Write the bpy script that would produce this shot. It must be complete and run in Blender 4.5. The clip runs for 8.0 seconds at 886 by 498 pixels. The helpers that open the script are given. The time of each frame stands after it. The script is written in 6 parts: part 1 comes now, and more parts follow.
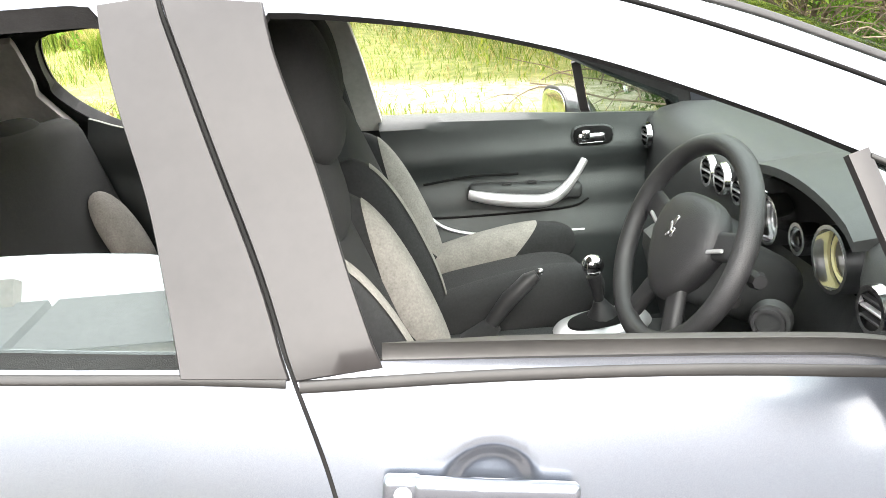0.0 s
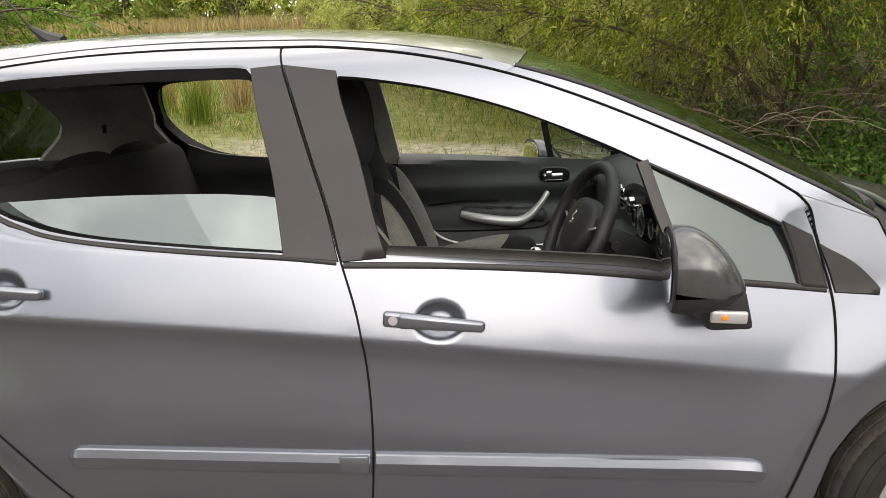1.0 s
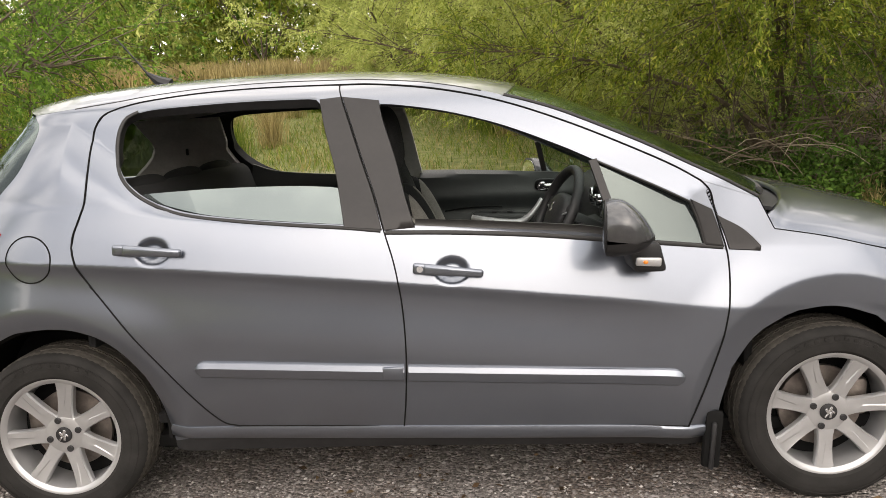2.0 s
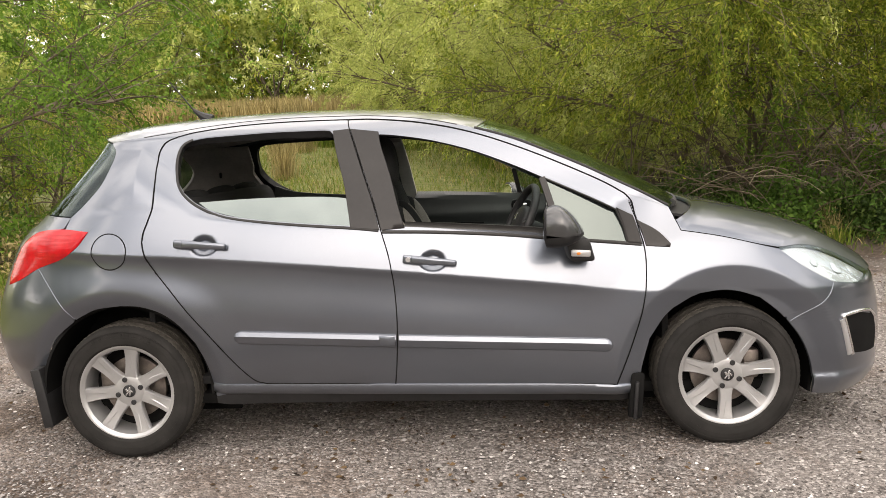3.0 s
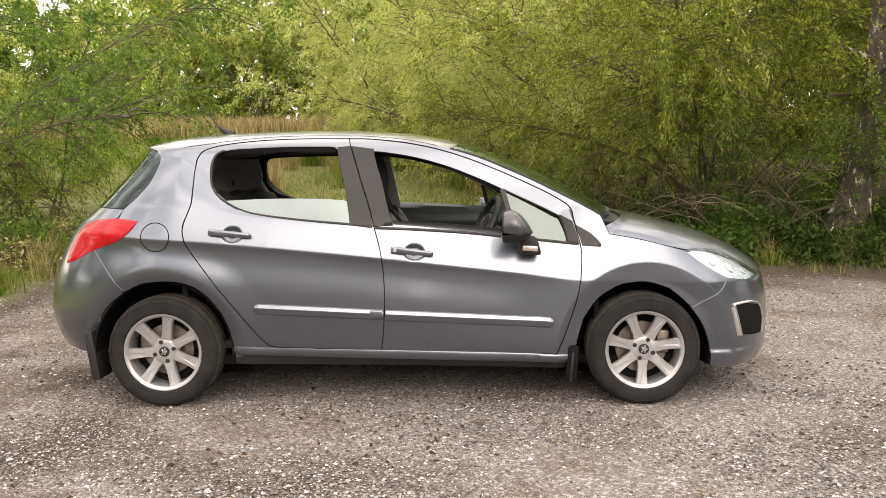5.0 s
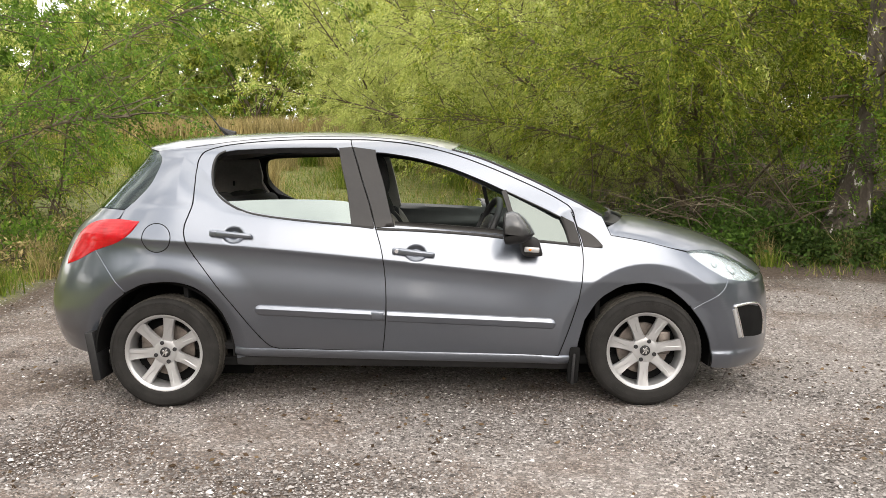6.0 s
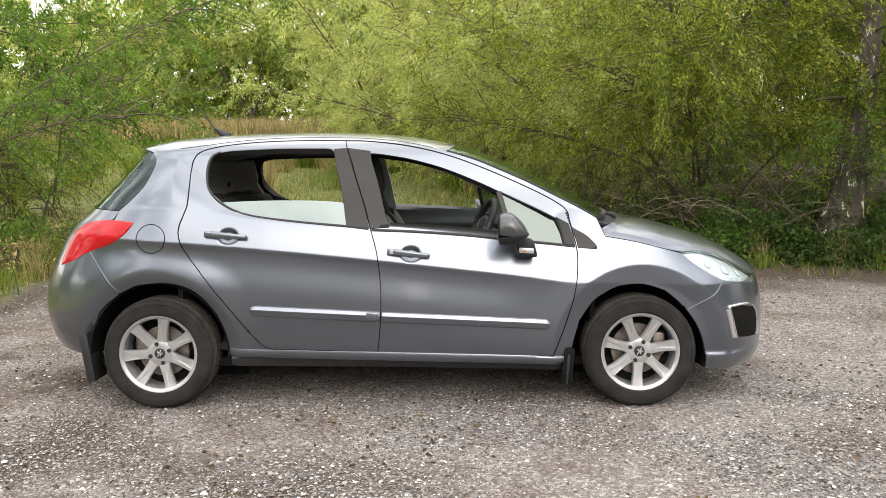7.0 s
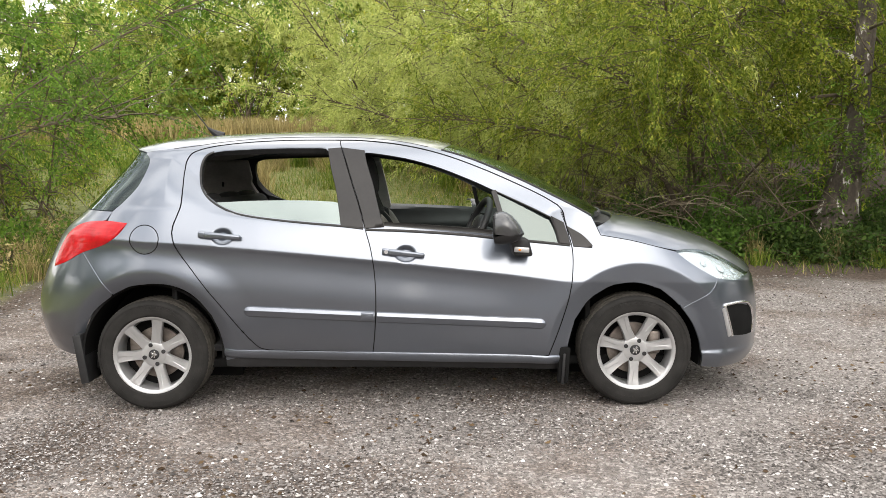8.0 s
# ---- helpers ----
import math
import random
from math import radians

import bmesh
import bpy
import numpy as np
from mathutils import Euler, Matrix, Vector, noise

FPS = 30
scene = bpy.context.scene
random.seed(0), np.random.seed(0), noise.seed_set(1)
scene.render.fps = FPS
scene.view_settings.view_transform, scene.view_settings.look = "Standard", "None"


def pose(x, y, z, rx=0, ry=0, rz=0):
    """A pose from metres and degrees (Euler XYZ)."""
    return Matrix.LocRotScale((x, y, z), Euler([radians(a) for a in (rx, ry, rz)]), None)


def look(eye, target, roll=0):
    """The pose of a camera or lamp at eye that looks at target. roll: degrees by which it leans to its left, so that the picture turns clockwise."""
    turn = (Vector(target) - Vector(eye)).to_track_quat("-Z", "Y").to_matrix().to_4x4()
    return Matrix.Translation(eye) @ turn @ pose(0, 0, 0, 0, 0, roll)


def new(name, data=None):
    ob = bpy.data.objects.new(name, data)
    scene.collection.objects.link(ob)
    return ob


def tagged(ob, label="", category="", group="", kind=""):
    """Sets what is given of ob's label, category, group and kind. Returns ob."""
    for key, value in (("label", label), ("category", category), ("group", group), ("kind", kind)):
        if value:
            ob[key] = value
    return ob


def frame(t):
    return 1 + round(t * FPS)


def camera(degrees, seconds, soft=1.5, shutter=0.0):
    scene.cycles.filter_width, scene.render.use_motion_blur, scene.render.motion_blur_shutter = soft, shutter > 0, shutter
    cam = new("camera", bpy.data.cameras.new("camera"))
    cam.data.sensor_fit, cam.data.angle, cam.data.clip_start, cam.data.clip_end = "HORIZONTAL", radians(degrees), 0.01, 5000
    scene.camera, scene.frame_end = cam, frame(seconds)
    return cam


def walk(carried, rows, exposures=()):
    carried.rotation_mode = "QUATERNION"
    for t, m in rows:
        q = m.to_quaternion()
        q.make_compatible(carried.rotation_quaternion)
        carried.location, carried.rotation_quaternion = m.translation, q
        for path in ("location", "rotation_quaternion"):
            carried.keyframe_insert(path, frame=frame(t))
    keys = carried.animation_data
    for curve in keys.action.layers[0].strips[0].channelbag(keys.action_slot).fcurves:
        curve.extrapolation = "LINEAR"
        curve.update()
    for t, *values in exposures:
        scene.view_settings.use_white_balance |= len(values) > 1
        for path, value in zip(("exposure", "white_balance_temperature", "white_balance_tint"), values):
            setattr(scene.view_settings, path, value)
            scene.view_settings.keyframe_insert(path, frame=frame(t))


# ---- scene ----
cam = camera(59.8, 8.0, soft=0.55)
PATH = [
    (0, (1.340, -1.656, 1.385), (1.344, 0.246, 0.766), -4.7),
    (0.5, (1.358, -2.086, 1.412), (1.330, -0.156, 0.889), -3.0),
    (1, (1.420, -2.518, 1.390), (1.382, -0.571, 0.937), -2.0),
    (1.5, (1.438, -2.911, 1.388), (1.393, -0.952, 0.992), -2.5),
    (1.7, (1.434, -3.072, 1.374), (1.368, -1.109, 0.994), -2.6),
    (2.8, (1.573, -3.907, 1.331), (1.475, -1.929, 1.049), -2.7),
    (3, (1.582, -4.066, 1.318), (1.481, -2.086, 1.055), -2.5),
    (3.5, (1.573, -4.484, 1.28), (1.481, -2.501, 1.034), -1.8),
    (4, (1.611, -4.804, 1.258), (1.553, -2.817, 1.036), -1.3),
    (4.5, (1.606, -4.934, 1.267), (1.564, -2.946, 1.061), -0.8),
    (6, (1.575, -4.936, 1.275), (1.547, -2.946, 1.075), -0.4),
    (6.5, (1.579, -4.937, 1.273), (1.551, -2.947, 1.074), -0.4),
    (7, (1.578, -4.94, 1.274), (1.562, -2.95, 1.077), -0.4),
    (7.5, (1.58, -4.935, 1.274), (1.569, -2.945, 1.077), -0.4),
    (8, (1.584, -4.928, 1.276), (1.578, -2.938, 1.076), -0.6),
]
walk(cam, [(t, look(eye, target, roll)) for t, eye, target, roll in PATH], [(0, 3.35, 6950, 10), (0.25, 2.76, 7000, 10), (0.5, 2.14, 7100, 10), (0.8, 1.46, 7250, 11), (1.0, 1.24, 7350, 12), (1.5, 1.12, 7350, 13), (3.0, 1.16, 7500, 14), (4.5, 1.22, 7750, 16), (6.0, 1.24, 7150, 11), (8.0, 1.24, 6950, 10)])

# ---- light ----
world = bpy.data.worlds.new("world")
scene.world = world
world.use_nodes = True
wn, wl = world.node_tree.nodes, world.node_tree.links
sky = wn.new("ShaderNodeTexSky")
sky.sky_type = "NISHITA"
sky.sun_disc = False
sky.sun_elevation = radians(32)
sky.sun_rotation = radians(172)
sky.air_density, sky.dust_density, sky.ozone_density = 1.0, 6.0, 1.0
grey = wn.new("ShaderNodeHueSaturation")          # thin white cloud over the blue
grey.inputs["Saturation"].default_value = 0.4
wl.new(sky.outputs[0], grey.inputs["Color"])
cloud = wn.new("ShaderNodeMix")                    # most of the sky is bright even cloud
cloud.data_type = "RGBA"
cloud.inputs[0].default_value = 0.9
puffs = wn.new("ShaderNodeTexNoise")               # soft cloud over the whole sky
puffs.inputs["Scale"].default_value, puffs.inputs["Detail"].default_value = 3.6, 6.0
where_to = wn.new("ShaderNodeTexCoord")
wl.new(where_to.outputs["Generated"], puffs.inputs["Vector"])
shades = wn.new("ShaderNodeValToRGB")
shades.color_ramp.elements[0].position, shades.color_ramp.elements[0].color = 0.4, (3.3, 3.5, 3.9, 1)
shades.color_ramp.elements[1].position, shades.color_ramp.elements[1].color = 0.6, (8.3, 8.35, 8.45, 1)
wl.new(puffs.outputs["Fac"], shades.inputs[0])
facing = wn.new("ShaderNodeVectorMath")            # the cloud is brightest round the hidden sun
facing.operation = "DOT_PRODUCT"
wl.new(where_to.outputs["Generated"], facing.inputs[0])
facing.inputs[1].default_value = (0.132, -0.838, 0.53)
near_sun = wn.new("ShaderNodeMapRange")
near_sun.inputs[1].default_value, near_sun.inputs[2].default_value = -1.0, 1.0
wl.new(facing.outputs["Value"], near_sun.inputs[0])
glow = wn.new("ShaderNodeMath")
glow.operation = "POWER"
wl.new(near_sun.outputs[0], glow.inputs[0])
glow.inputs[1].default_value = 5.0
lift = wn.new("ShaderNodeMath")
lift.operation = "MULTIPLY_ADD"
wl.new(glow.outputs[0], lift.inputs[0])
lift.inputs[1].default_value, lift.inputs[2].default_value = 0.45, 1.04
lit = wn.new("ShaderNodeVectorMath")
lit.operation = "SCALE"
wl.new(shades.outputs[0], lit.inputs[0])
wl.new(lift.outputs[0], lit.inputs["Scale"])
wl.new(lit.outputs[0], cloud.inputs[7])
wl.new(grey.outputs[0], cloud.inputs[6])
wl.new(cloud.outputs[2], wn["Background"].inputs[0])
wn["Background"].inputs[1].default_value = 0.18
sun = new("sun", bpy.data.lights.new("sun", "SUN"))
sun.data.energy, sun.data.angle, sun.data.color = 0.3, radians(60), (1.0, 0.97, 0.93)
sun.matrix_world = look((3.3, -13, 8.2), (1.3, 0, 0))


# ---- materials ----
def mat(name, rgb, rough=0.5, metal=0.0, **more):
    """A Principled material; returns it with its nodes, links and shader."""
    m = bpy.data.materials.new(name)
    m.use_nodes = True
    p = m.node_tree.nodes["Principled BSDF"]
    p.inputs["Base Color"].default_value = (*rgb, 1)
    p.inputs["Roughness"].default_value = rough
    p.inputs["Metallic"].default_value = metal
    for key, value in more.items():
        p.inputs[key.replace("_", " ")].default_value = value
    return m


def ramp(m, fac, stops):
    r = m.node_tree.nodes.new("ShaderNodeValToRGB")
    while len(r.color_ramp.elements) < len(stops):
        r.color_ramp.elements.new(0.5)
    for e, (at, rgb) in zip(r.color_ramp.elements, stops):
        e.position, e.color = at, (*rgb, 1)
    m.node_tree.links.new(fac, r.inputs[0])
    return r.outputs[0]


def noise_tex(m, scale, detail=4.0, rough=0.6, obj=True, stretch=None):
    n = m.node_tree.nodes
    t = n.new("ShaderNodeTexNoise")
    t.inputs["Scale"].default_value, t.inputs["Detail"].default_value, t.inputs["Roughness"].default_value = scale, detail, rough
    co = n.new("ShaderNodeTexCoord")
    out = co.outputs["Object"]
    if stretch:
        mp = n.new("ShaderNodeMapping")
        mp.inputs["Scale"].default_value = stretch
        m.node_tree.links.new(out, mp.inputs[0])
        out = mp.outputs[0]
    m.node_tree.links.new(out, t.inputs["Vector"])
    return t.outputs["Fac"]


def mixc(m, fac, a, b, kind="MIX"):
    x = m.node_tree.nodes.new("ShaderNodeMix")
    x.data_type, x.blend_type = "RGBA", kind
    for sock, v in ((x.inputs[0], fac), (x.inputs[6], a), (x.inputs[7], b)):
        if isinstance(v, bpy.types.NodeSocket):
            m.node_tree.links.new(v, sock)
        elif isinstance(v, tuple):
            sock.default_value = (*v, 1)
        else:
            sock.default_value = v
    return x.outputs[2]


def setc(m, out, slot="Base Color"):
    m.node_tree.links.new(out, m.node_tree.nodes["Principled BSDF"].inputs[slot])


def bump(m, height, strength=0.3, dist=0.01):
    b = m.node_tree.nodes.new("ShaderNodeBump")
    b.inputs["Strength"].default_value, b.inputs["Distance"].default_value = strength, dist
    m.node_tree.links.new(height, b.inputs["Height"])
    setc(m, b.outputs[0], "Normal")


def varied(name, rgb, rough=0.6, amount=0.25, scale=20.0, metal=0.0, relief=0.0, relief_scale=None, **more):
    """A material whose colour drifts at two scales, with fine relief."""
    m = mat(name, rgb, rough, metal, **more)
    lo = tuple(c * (1 - amount) for c in rgb)
    hi = tuple(min(1, c * (1 + amount)) for c in rgb)
    a = ramp(m, noise_tex(m, scale), [(0.3, lo), (0.7, hi)])
    b = ramp(m, noise_tex(m, scale / 7), [(0.3, (0.85,) * 3), (0.7, (1.1,) * 3)])
    setc(m, mixc(m, 1.0, a, b, "MULTIPLY"))
    if relief:
        bump(m, noise_tex(m, relief_scale or scale * 4, 3), relief, 0.004)
    return m


PAINT = mat("paint", (0.4, 0.41, 0.43), 0.3, 0.86, Coat_Weight=1.0, Coat_Roughness=0.09)
flake = noise_tex(PAINT, 900, 2)
film = noise_tex(PAINT, 2.2, 6, 0.7)
setc(PAINT, mixc(PAINT, 1.0, ramp(PAINT, flake, [(0.3, (0.134, 0.15, 0.181)), (0.7, (0.171, 0.191, 0.227))]),
                 ramp(PAINT, film, [(0.35, (0.97, 0.97, 0.96)), (0.75, (1.02, 1.02, 1.02))]), "MULTIPLY"))
setc(PAINT, ramp(PAINT, film, [(0.3, (0.29,) * 3), (0.8, (0.31,) * 3)]), "Roughness")
DARK_PAINT = varied("mirror_paint", (0.065, 0.067, 0.07), 0.27, 0.08, 300, metal=0.5, Coat_Weight=0.5, Coat_Roughness=0.1)
PILLAR = varied("pillar_film", (0.018, 0.0168, 0.0172), 0.36, 0.08, 60, Specular_IOR_Level=0.3)
TRIM = varied("black_trim", (0.02, 0.02, 0.021), 0.5, 0.2, 30, relief=0.15, relief_scale=300, Specular_IOR_Level=0.3)
RUBBER = varied("rubber", (0.03, 0.029, 0.028), 0.75, 0.2, 25, relief=0.2, relief_scale=150)
SEAL = varied("window_seal", (0.013, 0.0127, 0.0125), 0.5, 0.15, 40, Specular_IOR_Level=0.35)
TYRE = varied("tyre_rubber", (0.023, 0.022, 0.021), 0.75, 0.3, 9, relief=0.25, relief_scale=120, Specular_IOR_Level=0.1)
TREAD = varied("dusty_tread", (0.07, 0.064, 0.056), 0.9, 0.35, 30, relief=0.3, relief_scale=160, Specular_IOR_Level=0.1)
ALLOY = varied("alloy", (0.42, 0.42, 0.425), 0.34, 0.06, 12, metal=0.6)
CHROME = mat("chrome", (0.75, 0.75, 0.76), 0.12, 1.0)
SATIN = mat("satin_silver", (0.48, 0.48, 0.49), 0.35, 0.6)
STEEL = varied("brake_steel", (0.22, 0.19, 0.17), 0.45, 0.3, 30, metal=0.8)
UNDER = varied("underside", (0.009, 0.009, 0.009), 0.9, 0.2, 12, Specular_IOR_Level=0.08)
PLASTIC = varied("dash_plastic", (0.026, 0.028, 0.028), 0.5, 0.12, 30, relief=0.25, relief_scale=700)
CARD = varied("door_card", (0.023, 0.027, 0.027), 0.45, 0.1, 20, relief=0.25, relief_scale=600)
CLOTH = varied("seat_cloth", (0.011, 0.0114, 0.0118), 0.95, 0.3, 160, relief=0.4, relief_scale=900)
CLOTH_GREY = varied("seat_cloth_grey", (0.19, 0.18, 0.163), 0.95, 0.2, 200, relief=0.4, relief_scale=900)
LINING = varied("headlining", (0.5, 0.485, 0.46), 0.9, 0.08, 60, relief=0.2, relief_scale=500)
LEATHER = varied("leather", (0.022, 0.022, 0.023), 0.5, 0.15, 60, relief=0.3, relief_scale=500)
CARPET = varied("carpet", (0.014, 0.014, 0.015), 1.0, 0.3, 120)
EMBLEM = mat("emblem_metal", (0.6, 0.6, 0.6), 0.25, 0.9)
DIAL = mat("dial_face", (0.06, 0.06, 0.05), 0.4)
CREAM = mat("dial_cream", (0.45, 0.42, 0.2), 0.5)
RED = varied("red_lens", (0.42, 0.006, 0.011), 0.2, 0.2, 30, Coat_Weight=0.25, Coat_Roughness=0.03, Specular_IOR_Level=0.25)
bump(RED, noise_tex(RED, 22, 1, 0.3, stretch=(0.4, 0.4, 5)), 0.25, 0.006)
ORANGE = mat("amber_bulb", (0.8, 0.25, 0.03), 0.3)
LAMP_IN = mat("lamp_reflector", (0.52, 0.54, 0.55), 0.25, 0.55)
RED_BUTTON = mat("red_buckle", (0.5, 0.03, 0.02), 0.4)


def glass(name, tint, f0=0.05, rough=0.0, sky_sheen=0.0):
    """Thin pane: light goes straight through, tinted, under a painted pale sheen of mirrored sky; the face mirrors more
    at a glance.
    """
    m = bpy.data.materials.new(name)
    m.use_nodes = True
    n, l = m.node_tree.nodes, m.node_tree.links
    n.remove(n["Principled BSDF"])
    see, shine, mx, fr = n.new("ShaderNodeBsdfTransparent"), n.new("ShaderNodeBsdfGlossy"), n.new("ShaderNodeMixShader"), n.new("ShaderNodeLayerWeight")
    see.inputs[0].default_value = (*tint, 1)
    shine.inputs["Roughness"].default_value = rough
    # cool tint given to the mirrored sky
    shine.inputs[0].default_value = (0.86, 1.0, 0.985, 1)
    fr.inputs[0].default_value = 0.5
    pw, sc = n.new("ShaderNodeMath"), n.new("ShaderNodeMath")
    pw.operation, sc.operation = "POWER", "MULTIPLY_ADD"
    l.new(fr.outputs["Facing"], pw.inputs[0])
    pw.inputs[1].default_value = 5.0
    l.new(pw.outputs[0], sc.inputs[0])
    sc.inputs[1].default_value, sc.inputs[2].default_value = 1 - f0, f0
    l.new(sc.outputs[0], mx.inputs[0])
    # diffuse colour that stands in for the milky reflection of the sky
    sheen_, both = n.new("ShaderNodeBsdfDiffuse"), n.new("ShaderNodeAddShader")
    sheen_.inputs[0].default_value = (sky_sheen * 0.85, sky_sheen, sky_sheen * 1.02, 1)
    l.new(see.outputs[0], both.inputs[0])
    l.new(sheen_.outputs[0], both.inputs[1])
    l.new(both.outputs[0] if sky_sheen else see.outputs[0], mx.inputs[1])
    l.new(shine.outputs[0], mx.inputs[2])
    l.new(mx.outputs[0], n["Material Output"].inputs[0])
    return m


GLASS = glass("door_glass", (0.02, 0.035, 0.033), 0.14, sky_sheen=0.056)
LIP = varied("window_lip_rubber", (0.032, 0.031, 0.03), 0.5, 0.12, 40)
SCREEN = glass("windscreen_glass", (0.72, 0.78, 0.77), 0.05)
QUARTER = glass("quarter_pane", (0.025, 0.04, 0.038), 0.068, sky_sheen=0.034)
PRIVACY = glass("rear_glass", (0.26, 0.29, 0.275), 0.045)
LENS = glass("lamp_lens", (0.95, 0.97, 0.98), 0.04)
PANES = (GLASS, QUARTER, SCREEN, PRIVACY, LENS)
MIRROR = mat("mirror_glass", (0.8, 0.82, 0.82), 0.02, 1.0)


# ---- building helpers ----
def link(name, me, material, parent=None, label="", smooth=True, sharp=38):
    if smooth:
        me.shade_smooth()
        me.set_sharp_from_angle(angle=radians(sharp))
    ob = new(name, me)
    if material is not None:
        me.materials.append(material)
    if parent is not None:
        ob.parent = parent
    return tagged(ob, label)


def part(name, bm, material, parent, label="", smooth=True, sharp=38):
    """Links a bmesh as one mesh object under a thing or a part."""
    me = bpy.data.meshes.new(name)
    bmesh.ops.recalc_face_normals(bm, faces=bm.faces)
    bm.to_mesh(me)
    bm.free()
    return link(name, me, material, parent, label, smooth, sharp)


def pydata(name, verts, faces, material, parent=None, label="", smooth=True, sharp=38):
    me = bpy.data.meshes.new(name)
    me.from_pydata([tuple(v) for v in verts], [], faces)
    me.update()
    return link(name, me, material, parent, label, smooth, sharp)


def dense(pts, closed=False, n=24):
    """Catmull-Rom through pts, densely sampled."""
    p = np.array(pts, float)
    if closed:
        p = np.vstack([p[-1], p, p[0], p[1]])
    else:
        p = np.vstack([2 * p[0] - p[1], p, 2 * p[-1] - p[-2]])
    out = []
    for a, b, c, d in zip(p[:-3], p[1:-2], p[2:-1], p[3:]):
        t = np.linspace(0, 1, n, endpoint=False)[:, None]
        out.append(0.5 * (2 * b + (c - a) * t + (2 * a - 5 * b + 4 * c - d) * t ** 2 + (3 * b - a - 3 * c + d) * t ** 3))
    out = np.vstack(out + ([] if closed else [p[-2][None]]))
    return np.vstack([out, out[:1]]) if closed else out


def along(curve, us):
    """Points of a dense curve at shares us of its length."""
    seg = np.linalg.norm(np.diff(curve, axis=0), axis=1)
    at = np.concatenate([[0], np.cumsum(seg)]) / seg.sum()
    return np.stack([np.interp(us, at, curve[:, k]) for k in range(curve.shape[1])], 1)


def length(curve):
    return np.linalg.norm(np.diff(curve, axis=0), axis=1).sum()


def chain(*pieces):
    """Smooth pieces joined with corners; a piece is a list of points."""
    return np.vstack([dense(p) if len(p) > 2 else np.linspace(p[0], p[1], 24) for p in pieces])


def sheet(P, N, thick, groove=0.0, closed_u=False, closed_v=False, flush=None):
    """Verts and faces of a curved sheet with thickness; P, N are (nv, nu, 3)."""
    P = P.copy()
    nv, nu = P.shape[:2]
    if groove:
        edge = np.zeros((nv, nu), bool)
        if not closed_v:
            edge[0], edge[-1] = True, True
        if not closed_u:
            edge[:, 0], edge[:, -1] = True, True
        if flush is not None:                     # edges that run on into the next panel
            edge &= ~flush
        P[edge] -= groove * N[edge]
    Q = P - thick * N
    verts = np.vstack([P.reshape(-1, 3), Q.reshape(-1, 3)])
    k, faces = nv * nu, []
    ru, rv = (nu if closed_u else nu - 1), (nv if closed_v else nv - 1)
    for j in range(rv):
        for i in range(ru):
            a, b = j * nu + i, j * nu + (i + 1) % nu
            c, d = ((j + 1) % nv) * nu + (i + 1) % nu, ((j + 1) % nv) * nu + i
            faces += [(a, b, c, d), (k + d, k + c, k + b, k + a)]
    if not closed_v:
        for i in range(ru):
            a, b = i, (i + 1) % nu
            faces.append((b, a, k + a, k + b))
            a, b = (nv - 1) * nu + i, (nv - 1) * nu + (i + 1) % nu
            faces.append((a, b, k + b, k + a))
    if not closed_u:
        for j in range(nv - 1):
            a, b = j * nu, (j + 1) * nu
            faces.append((a, b, k + b, k + a))
            a, b = a + nu - 1, b + nu - 1
            faces.append((b, a, k + a, k + b))
    return verts, faces


def tube_data(pts, radii, sides=6, cap=True):
    """Verts and faces of a tapered tube along pts."""
    pts = np.array(pts, float)
    radii = np.broadcast_to(radii, (len(pts),))
    tan = np.gradient(pts, axis=0)
    tan /= np.linalg.norm(tan, axis=1)[:, None] + 1e-9
    ref = np.array([0, 0, 1.0]) if abs(tan[0][2]) < 0.9 else np.array([1.0, 0, 0])
    verts, faces = [], []
    for p, t, r in zip(pts, tan, radii):
        a = np.cross(t, ref)
        a /= np.linalg.norm(a) + 1e-9
        b = np.cross(t, a)
        ref = np.cross(a, t)
        ang = np.linspace(0, 2 * np.pi, sides, endpoint=False)
        verts.append(p + r * (np.cos(ang)[:, None] * a + np.sin(ang)[:, None] * b))
    verts = np.vstack(verts)
    for j in range(len(pts) - 1):
        for i in range(sides):
            a, b = j * sides + i, j * sides + (i + 1) % sides
            faces.append((a, a + sides, b + sides, b))
    if cap:
        faces.append(tuple(range(sides)))
        faces.append(tuple(range((len(pts) - 1) * sides, len(pts) * sides))[::-1])
    return verts, faces


def tube(name, pts, radii, material, parent=None, label="", sides=8):
    v, f = tube_data(pts, radii, sides)
    return pydata(name, v, f, material, parent, label)


def revolve(profile, n=48, axis="y"):
    """Verts and faces of a ring of revolution about y; profile is (radius, y), closed."""
    prof = np.array(profile, float)
    ang = np.linspace(0, 2 * np.pi, n, endpoint=False)
    verts = np.array([(r * math.cos(a), y, r * math.sin(a)) for a in ang for r, y in prof])
    m, faces = len(prof), []
    for i in range(n):
        for j in range(m):
            a, b = i * m + j, i * m + (j + 1) % m
            c, d = ((i + 1) % n) * m + (j + 1) % m, ((i + 1) % n) * m + j
            faces.append((a, b, c, d))
    return verts, faces


def box(bm, size, at, bevel=0.0, rot=None, seg=2):
    """Adds a box to bm, its edges rounded."""
    m = Matrix.Translation(at) @ (rot.to_4x4() if rot else Matrix()) @ Matrix.Diagonal((*size, 1))
    made = bmesh.ops.create_cube(bm, size=1, matrix=m)["verts"]
    if bevel:
        edges = list({e for v in made for e in v.link_edges})
        bmesh.ops.bevel(bm, geom=edges, offset=bevel, segments=seg, affect="EDGES", profile=0.5)


def turn(x=0, y=0, z=0):
    return Euler([radians(a) for a in (x, y, z)]).to_matrix()


